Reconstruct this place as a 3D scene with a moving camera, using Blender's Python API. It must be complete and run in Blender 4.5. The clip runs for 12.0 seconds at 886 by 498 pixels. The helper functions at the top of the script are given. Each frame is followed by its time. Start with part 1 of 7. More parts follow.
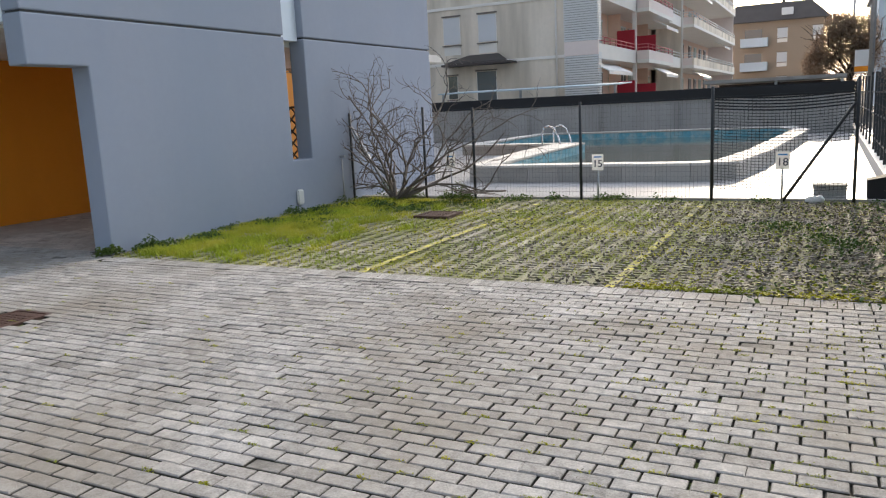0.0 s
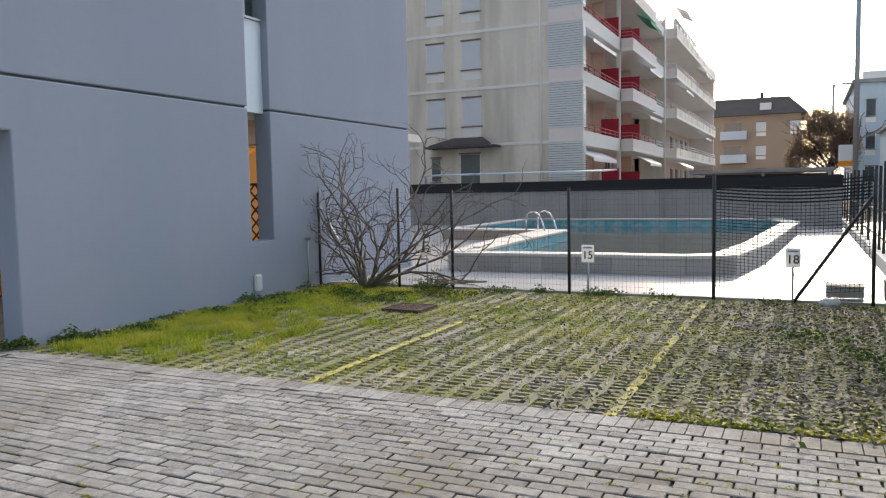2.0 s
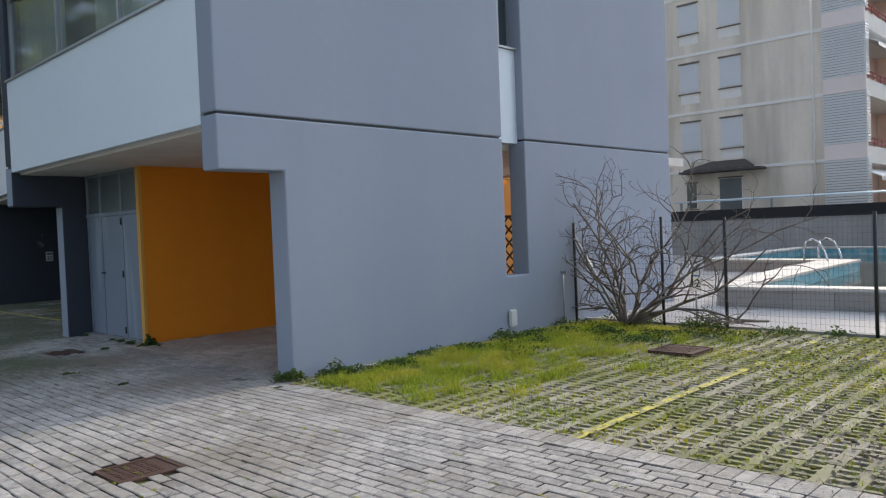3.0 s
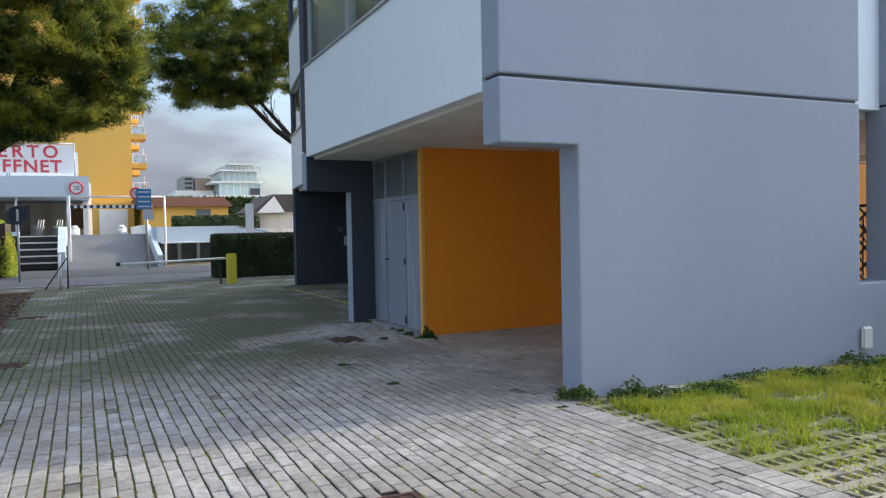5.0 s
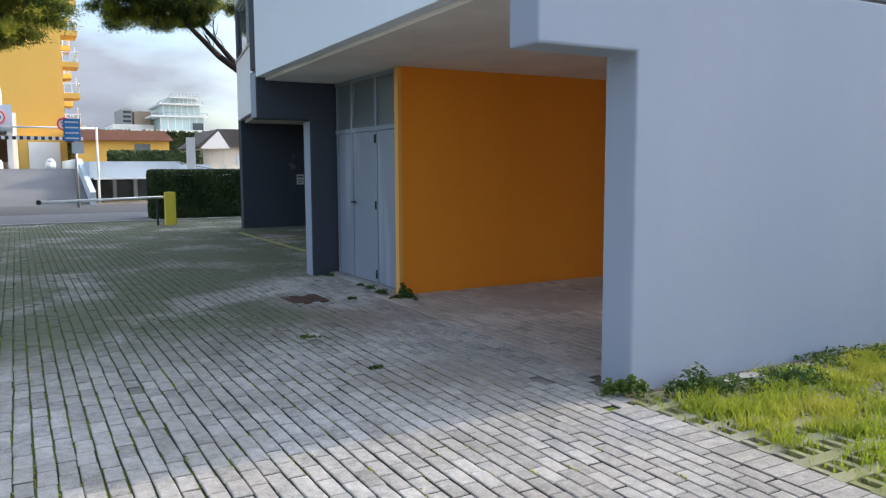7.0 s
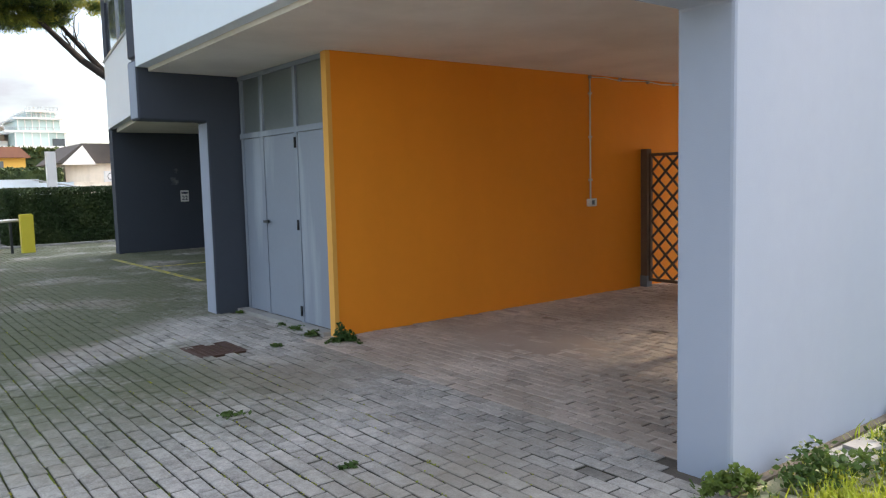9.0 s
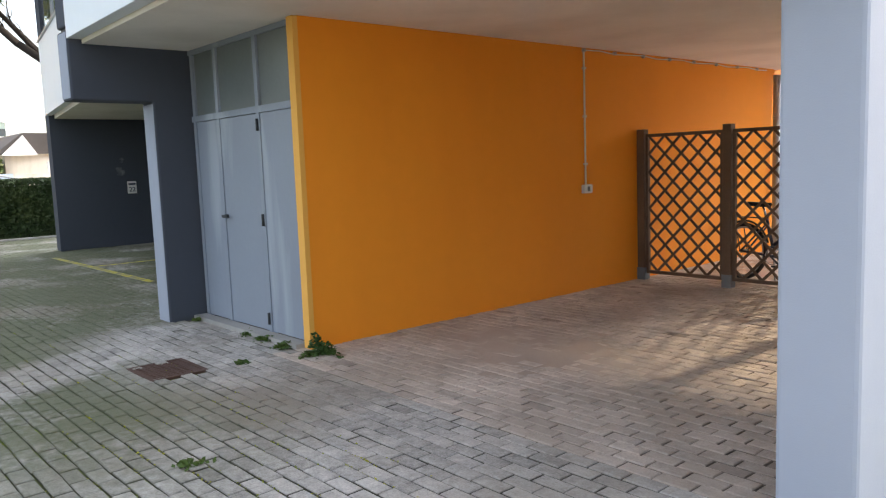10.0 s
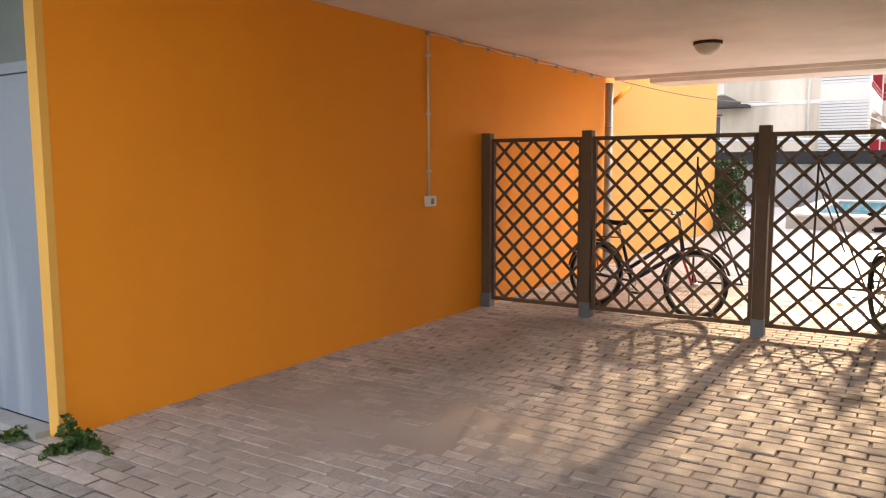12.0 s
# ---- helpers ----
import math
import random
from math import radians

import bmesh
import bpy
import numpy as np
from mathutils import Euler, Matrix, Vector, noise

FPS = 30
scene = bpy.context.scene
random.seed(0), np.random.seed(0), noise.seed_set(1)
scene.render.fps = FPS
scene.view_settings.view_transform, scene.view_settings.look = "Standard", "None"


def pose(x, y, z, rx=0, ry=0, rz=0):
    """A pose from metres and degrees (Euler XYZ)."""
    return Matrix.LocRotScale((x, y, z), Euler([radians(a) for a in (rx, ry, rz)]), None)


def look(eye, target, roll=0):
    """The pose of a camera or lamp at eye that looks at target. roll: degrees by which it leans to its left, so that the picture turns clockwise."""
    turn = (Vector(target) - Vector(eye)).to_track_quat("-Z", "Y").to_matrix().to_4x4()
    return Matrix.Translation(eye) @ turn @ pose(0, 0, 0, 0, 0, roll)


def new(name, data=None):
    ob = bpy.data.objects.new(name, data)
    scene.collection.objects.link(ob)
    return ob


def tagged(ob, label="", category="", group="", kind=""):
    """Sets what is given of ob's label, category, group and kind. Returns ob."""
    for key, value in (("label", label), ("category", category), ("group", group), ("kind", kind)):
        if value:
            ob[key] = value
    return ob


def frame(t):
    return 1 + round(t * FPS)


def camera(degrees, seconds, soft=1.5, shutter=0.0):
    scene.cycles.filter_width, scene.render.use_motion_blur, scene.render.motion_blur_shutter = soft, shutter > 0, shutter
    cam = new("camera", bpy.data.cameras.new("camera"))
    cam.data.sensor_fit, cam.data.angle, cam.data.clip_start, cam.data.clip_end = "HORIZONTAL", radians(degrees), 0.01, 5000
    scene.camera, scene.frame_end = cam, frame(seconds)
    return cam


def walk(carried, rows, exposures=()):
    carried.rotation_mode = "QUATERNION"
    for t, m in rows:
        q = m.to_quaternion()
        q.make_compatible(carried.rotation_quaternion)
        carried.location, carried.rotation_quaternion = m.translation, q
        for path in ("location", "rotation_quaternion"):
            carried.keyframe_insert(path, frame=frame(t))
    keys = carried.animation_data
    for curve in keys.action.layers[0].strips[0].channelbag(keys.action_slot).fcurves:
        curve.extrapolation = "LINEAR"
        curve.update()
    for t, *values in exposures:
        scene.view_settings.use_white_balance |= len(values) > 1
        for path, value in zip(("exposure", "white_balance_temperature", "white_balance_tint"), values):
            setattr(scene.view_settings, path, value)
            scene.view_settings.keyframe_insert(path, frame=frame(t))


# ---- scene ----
cam = camera(60.3, 12.0, soft=1.2)
METRES, EYE, TILT, LEAN, TURN = 9.3, 1.5, 0.0, 0.0, 28.5
# how the camera's exposure drifts: seconds, stops, kelvin, tint
EXPOSURES = [(0, 1.2, 6550, 10), (2, 1.1, 6500, 10), (3.2, 1.15, 6300, 10), (5.5, 1.5, 6150, 10), (7.5, 1.85, 6300, 11), (9.5, 2.5, 7100, 12), (10.5, 2.85, 7400, 14), (12, 2.95, 7800, 17)]
PATH = [
    (0, (0.249, 0.052, 1.484), (-0.644, 1.804, 1.125), -2.8),
    (0.5, (0.123, 0.357, 1.495), (-0.543, 2.216, 1.171), -2.6),
    (1, (0.037, 0.636, 1.464), (-0.527, 2.535, 1.19), -1.8),
    (1.5, (-0.016, 0.952, 1.488), (-0.642, 2.84, 1.272), -0.9),
    (2, (-0.175, 1.167, 1.479), (-1.032, 2.969, 1.328), -1.1),
    (2.5, (-0.429, 1.401, 1.489), (-1.582, 3.034, 1.404), -2.1),
    (3, (-0.66, 1.593, 1.5), (-2.04, 3.04, 1.446), -2.3),
    (5.0, (-1.877, 2.356, 1.47), (-3.684, 3.212, 1.416), -1.13),
    (5.5, (-2.271, 2.491, 1.486), (-4.121, 3.245, 1.391), -0.85),
    (6.0, (-2.727, 2.575, 1.464), (-4.559, 3.363, 1.319), -0.56),
    (6.5, (-3.164, 2.662, 1.45), (-4.951, 3.539, 1.262), -0.44),
    (7.0, (-3.623, 2.781, 1.445), (-5.36, 3.75, 1.234), -0.26),
    (7.5, (-4.101, 2.849, 1.44), (-5.77, 3.929, 1.217), -0.53),
    (9.5, (-5.827, 3.284, 1.413), (-7.371, 4.541, 1.224), -1.78),
    (10.0, (-6.268, 3.484, 1.418), (-7.765, 4.792, 1.196), -2.14),
    (10.5, (-6.657, 3.711, 1.389), (-8.079, 5.096, 1.144), -1.78),
    (11.0, (-7.053, 3.936, 1.41), (-8.382, 5.409, 1.153), -1.12),
    (11.5, (-7.425, 4.183, 1.377), (-8.639, 5.754, 1.138), -0.74),
    (12.0, (-7.652, 4.393, 1.414), (-8.723, 6.068, 1.195), -0.26),
]
walk(cam, [(t, look(eye, target, roll)) for t, eye, target, roll in PATH], EXPOSURES)

# ---- world, sun ----
SUN_AZ, SUN_EL = 0.9, 18.5
CLOUD = (1.9, 17.0)  # the cloud's brightness away from the sun and near it


def make_world():
    w = bpy.data.worlds.new("world")
    scene.world = w
    w.use_nodes = True
    nt = w.node_tree
    nt.nodes.clear()
    out = nt.nodes.new("ShaderNodeOutputWorld")
    bg = nt.nodes.new("ShaderNodeBackground")
    sky = nt.nodes.new("ShaderNodeTexSky")
    sky.sky_type, sky.sun_disc = "NISHITA", False
    sky.sun_elevation, sky.sun_rotation = radians(SUN_EL), radians(SUN_AZ)
    sky.air_density, sky.dust_density, sky.ozone_density = 1.0, 2.0, 1.5
    tc = nt.nodes.new("ShaderNodeTexCoord")
    mp = nt.nodes.new("ShaderNodeMapping")
    mp.inputs["Scale"].default_value = (1, 1, 3.2)
    nz = nt.nodes.new("ShaderNodeTexNoise")
    nz.inputs["Scale"].default_value, nz.inputs["Detail"].default_value = 2.6, 6
    ramp = nt.nodes.new("ShaderNodeValToRGB")
    ramp.color_ramp.elements[0].position, ramp.color_ramp.elements[1].position = 0.36, 0.6
    mix = nt.nodes.new("ShaderNodeMix")
    mix.data_type = "RGBA"
    dot = nt.nodes.new("ShaderNodeVectorMath")
    dot.operation = "DOT_PRODUCT"
    dot.inputs[1].default_value = (0, 0.93, 0.36)
    mr = nt.nodes.new("ShaderNodeMapRange")
    for k, v in zip(("From Min", "From Max", "To Min", "To Max"), (0.2, 1.0, CLOUD[0], CLOUD[1])):
        mr.inputs[k].default_value = v
    n2 = nt.nodes.new("ShaderNodeTexNoise")
    n2.inputs["Scale"].default_value, n2.inputs["Detail"].default_value = 5.5, 7
    nt.links.new(mp.outputs["Vector"], n2.inputs["Vector"])
    vary = nt.nodes.new("ShaderNodeMapRange")
    for k, v in zip(("From Min", "From Max", "To Min", "To Max"), (0.35, 0.65, 0.78, 1.16)):
        vary.inputs[k].default_value = v
    nt.links.new(n2.outputs["Fac"], vary.inputs["Value"])
    mul = nt.nodes.new("ShaderNodeMath")
    mul.operation = "MULTIPLY"
    nt.links.new(mr.outputs["Result"], mul.inputs[0])
    nt.links.new(vary.outputs["Result"], mul.inputs[1])
    sep = nt.nodes.new("ShaderNodeSeparateXYZ")
    low = nt.nodes.new("ShaderNodeMapRange")
    for k, v in zip(("From Min", "From Max", "To Min", "To Max"), (0.0, 0.4, 0.5, 1.0)):
        low.inputs[k].default_value = v
    nt.links.new(tc.outputs["Generated"], sep.inputs[0])
    nt.links.new(sep.outputs["Z"], low.inputs["Value"])
    dim = nt.nodes.new("ShaderNodeMath")
    dim.operation = "MULTIPLY"
    nt.links.new(mul.outputs[0], dim.inputs[0])
    nt.links.new(low.outputs["Result"], dim.inputs[1])
    cl = nt.nodes.new("ShaderNodeVectorMath")
    cl.operation = "SCALE"
    cl.inputs[0].default_value = (0.93, 1.0, 1.13)
    nt.links.new(tc.outputs["Generated"], dot.inputs[0])
    nt.links.new(dot.outputs["Value"], mr.inputs["Value"])
    nt.links.new(dim.outputs[0], cl.inputs["Scale"])
    nt.links.new(cl.outputs[0], mix.inputs["B"])
    nt.links.new(tc.outputs["Generated"], mp.inputs["Vector"])
    nt.links.new(mp.outputs["Vector"], nz.inputs["Vector"])
    nt.links.new(nz.outputs["Fac"], ramp.inputs["Fac"])
    nt.links.new(ramp.outputs["Color"], mix.inputs["Factor"])
    nt.links.new(sky.outputs["Color"], mix.inputs["A"])
    nt.links.new(mix.outputs["Result"], bg.inputs["Color"])
    bg.inputs["Strength"].default_value = 0.13
    nt.links.new(bg.outputs["Background"], out.inputs["Surface"])


make_world()
sun_data = bpy.data.lights.new("sun", "SUN")
sun_data.energy, sun_data.angle, sun_data.color = 1.65, radians(2.2), (1.0, 0.83, 0.60)
sun = new("sun", sun_data)
_d = Vector((math.sin(radians(SUN_AZ)) * math.cos(radians(SUN_EL)), math.cos(radians(SUN_AZ)) * math.cos(radians(SUN_EL)), math.sin(radians(SUN_EL))))
sun.matrix_world = look(_d * 50, (0, 0, 0))


# ---- materials ----
def mat(name, base, rough=0.8, var=0.12, scale=3.0, bump=0.0, bscale=60.0, metal=0.0, spread=0.0, stain=None, stain_scale=0.6, stain_at=0.55, stain_w=0.12, spec=0.5, streak=False, trans=0.0, speck=0.0):
    """A procedural surface: base colour, broad and fine variation, tint from piece to piece, an optional stain colour and a bump."""
    m = bpy.data.materials.new(name)
    m.use_nodes = True
    nt = m.node_tree
    b = nt.nodes["Principled BSDF"]
    geo = nt.nodes.new("ShaderNodeNewGeometry")
    pos = geo.outputs["Position"]

    def noise_tex(s, d=4, vec=None):
        n = nt.nodes.new("ShaderNodeTexNoise")
        n.inputs["Scale"].default_value, n.inputs["Detail"].default_value = s, d
        nt.links.new(vec or pos, n.inputs["Vector"])
        return n.outputs["Fac"]

    def math_node(op, a, c):
        n = nt.nodes.new("ShaderNodeMath")
        n.operation = op
        for k, v in enumerate((a, c)):
            if isinstance(v, (int, float)):
                n.inputs[k].default_value = v
            else:
                nt.links.new(v, n.inputs[k])
        return n.outputs[0]

    broad, fine = noise_tex(scale), noise_tex(scale * 14, 3)
    v = math_node("ADD", math_node("MULTIPLY", math_node("SUBTRACT", broad, 0.5), var * 2.2), math_node("MULTIPLY", math_node("SUBTRACT", fine, 0.5), var * 1.4))
    if spread:
        oi = nt.nodes.new("ShaderNodeObjectInfo")
        r = math_node("FRACT", math_node("ADD", geo.outputs["Random Per Island"], oi.outputs["Random"]), 0)
        v = math_node("ADD", v, math_node("MULTIPLY", math_node("SUBTRACT", r, 0.5), spread * 2))
    if speck:
        v = math_node("ADD", v, math_node("MULTIPLY", math_node("SUBTRACT", noise_tex(95, 3), 0.5), speck))
        v = math_node("ADD", v, math_node("MULTIPLY", math_node("SUBTRACT", noise_tex(17, 4), 0.5), speck))
    v = math_node("ADD", v, 1.0)
    vm = nt.nodes.new("ShaderNodeVectorMath")
    vm.operation = "SCALE"
    vm.inputs[0].default_value = base
    nt.links.new(v, vm.inputs["Scale"])
    col = vm.outputs[0]
    if stain:
        vec = None
        if streak:
            mp = nt.nodes.new("ShaderNodeMapping")
            mp.inputs["Scale"].default_value = (1, 1, 0.12)
            nt.links.new(pos, mp.inputs["Vector"])
            vec = mp.outputs["Vector"]
        f = noise_tex(stain_scale, 8, vec)
        mr = nt.nodes.new("ShaderNodeMapRange")
        mr.inputs["From Min"].default_value, mr.inputs["From Max"].default_value = stain_at - stain_w, stain_at + stain_w
        nt.links.new(f, mr.inputs["Value"])
        mx = nt.nodes.new("ShaderNodeMix")
        mx.data_type = "RGBA"
        mx.inputs["B"].default_value = (*stain[:3], 1)
        nt.links.new(math_node("MULTIPLY", mr.outputs["Result"], stain[3] if len(stain) > 3 else 1.0), mx.inputs["Factor"])
        nt.links.new(col, mx.inputs["A"])
        col = mx.outputs["Result"]
    nt.links.new(col, b.inputs["Base Color"])
    b.inputs["Roughness"].default_value, b.inputs["Metallic"].default_value = rough, metal
    b.inputs["Specular IOR Level"].default_value = spec
    if trans:
        b.inputs["Transmission Weight"].default_value = trans
    if bump:
        bn = nt.nodes.new("ShaderNodeBump")
        bn.inputs["Strength"].default_value, bn.inputs["Distance"].default_value = bump, 0.01
        nt.links.new(noise_tex(bscale, 5), bn.inputs["Height"])
        nt.links.new(bn.outputs[0], b.inputs["Normal"])
    return m


def dark_joints(m, colour):
    """Soil and joint shade in one colour on paver sides, below worn top edges."""
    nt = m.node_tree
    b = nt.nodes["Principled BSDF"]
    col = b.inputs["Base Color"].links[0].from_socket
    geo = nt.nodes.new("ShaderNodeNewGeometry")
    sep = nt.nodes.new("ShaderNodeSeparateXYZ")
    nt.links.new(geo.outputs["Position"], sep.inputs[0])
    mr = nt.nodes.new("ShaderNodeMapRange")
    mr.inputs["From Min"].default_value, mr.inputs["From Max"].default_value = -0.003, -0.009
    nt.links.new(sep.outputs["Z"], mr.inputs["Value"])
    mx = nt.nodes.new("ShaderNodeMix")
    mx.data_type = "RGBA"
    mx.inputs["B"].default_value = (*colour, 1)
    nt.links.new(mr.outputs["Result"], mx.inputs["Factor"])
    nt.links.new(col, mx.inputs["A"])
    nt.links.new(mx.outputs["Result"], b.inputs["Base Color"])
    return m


def overgrown(m, colour):
    """Moss over a paving material: broad drifts west of the pillar; faded out along a strip by the fin and under the
    roof.
    """
    nt = m.node_tree
    b = nt.nodes["Principled BSDF"]
    link = b.inputs["Base Color"].links[0]
    col = link.from_socket
    geo = nt.nodes.new("ShaderNodeNewGeometry")
    sep = nt.nodes.new("ShaderNodeSeparateXYZ")
    nt.links.new(geo.outputs["Position"], sep.inputs[0])

    def ramp(sock, a, z, lo=0.0, hi=1.0):
        n = nt.nodes.new("ShaderNodeMapRange")
        n.interpolation_type = "SMOOTHSTEP"
        for key, v in zip(("From Min", "From Max", "To Min", "To Max"), (a, z, lo, hi)):
            n.inputs[key].default_value = v
        nt.links.new(sock, n.inputs["Value"])
        return n.outputs["Result"]

    def op(kind, p, q=0.0, r=None):
        n = nt.nodes.new("ShaderNodeMath")
        n.operation = kind
        for k, v in enumerate((p, q) if r is None else (p, q, r)):
            if isinstance(v, (int, float)):
                n.inputs[k].default_value = v
            else:
                nt.links.new(v, n.inputs[k])
        return n.outputs[0]
    x, y = sep.outputs["X"], sep.outputs["Y"]
    rough = nt.nodes.new("ShaderNodeTexNoise")
    rough.inputs["Scale"].default_value, rough.inputs["Detail"].default_value = 0.75, 7
    nt.links.new(geo.outputs["Position"], rough.inputs["Vector"])
    fine = nt.nodes.new("ShaderNodeTexNoise")
    fine.inputs["Scale"].default_value, fine.inputs["Detail"].default_value = 14, 4
    nt.links.new(geo.outputs["Position"], fine.inputs["Vector"])
    west = ramp(op("ADD", x, op("MULTIPLY", rough.outputs["Fac"], 3.0)), -7.3, -9.6)
    roofed = op("MULTIPLY", ramp(op("ADD", y, op("MULTIPLY", rough.outputs["Fac"], 0.7)), 5.2, 6.2), ramp(x, -13.6, -13.2))
    strip = op("ABSOLUTE", op("ADD", x, op("MULTIPLY_ADD", y, 0.45, 10.15)))
    clear_strip = op("MULTIPLY", ramp(op("ADD", strip, op("MULTIPLY", fine.outputs["Fac"], 0.3)), 0.75, 0.4), ramp(y, 4.0, 4.3))
    bare = op("MAXIMUM", roofed, op("MULTIPLY", clear_strip, 0.9))
    patch = ramp(op("ADD", rough.outputs["Fac"], op("MULTIPLY", fine.outputs["Fac"], 0.35)), 0.47, 0.7)
    f = op("MULTIPLY", op("MULTIPLY", west, op("SUBTRACT", 1.0, bare)), op("MULTIPLY_ADD", patch, 0.72, 0.19))
    mx = nt.nodes.new("ShaderNodeMix")
    mx.data_type = "RGBA"
    mx.inputs["B"].default_value = (*colour, 1)
    nt.links.new(f, mx.inputs["Factor"])
    nt.links.new(col, mx.inputs["A"])
    nt.links.new(mx.outputs["Result"], b.inputs["Base Color"])
    return m


def leafy(name, base, base2, trans=0.35, spread=0.35):
    """Leaves: two greens from leaf to leaf, some light through them."""
    m = mat(name, base, 0.6, 0.25, 1.5, spread=spread, stain=(*base2, 1.0), stain_scale=1.3, stain_at=0.52, stain_w=0.1, spec=0.3)
    nt = m.node_tree
    b = nt.nodes["Principled BSDF"]
    col = b.inputs["Base Color"].links[0].from_socket
    tr = nt.nodes.new("ShaderNodeBsdfTranslucent")
    nt.links.new(col, tr.inputs["Color"])
    mx = nt.nodes.new("ShaderNodeMixShader")
    mx.inputs[0].default_value = trans
    nt.links.new(b.outputs[0], mx.inputs[1])
    nt.links.new(tr.outputs[0], mx.inputs[2])
    nt.links.new(mx.outputs[0], nt.nodes["Material Output"].inputs["Surface"])
    return m


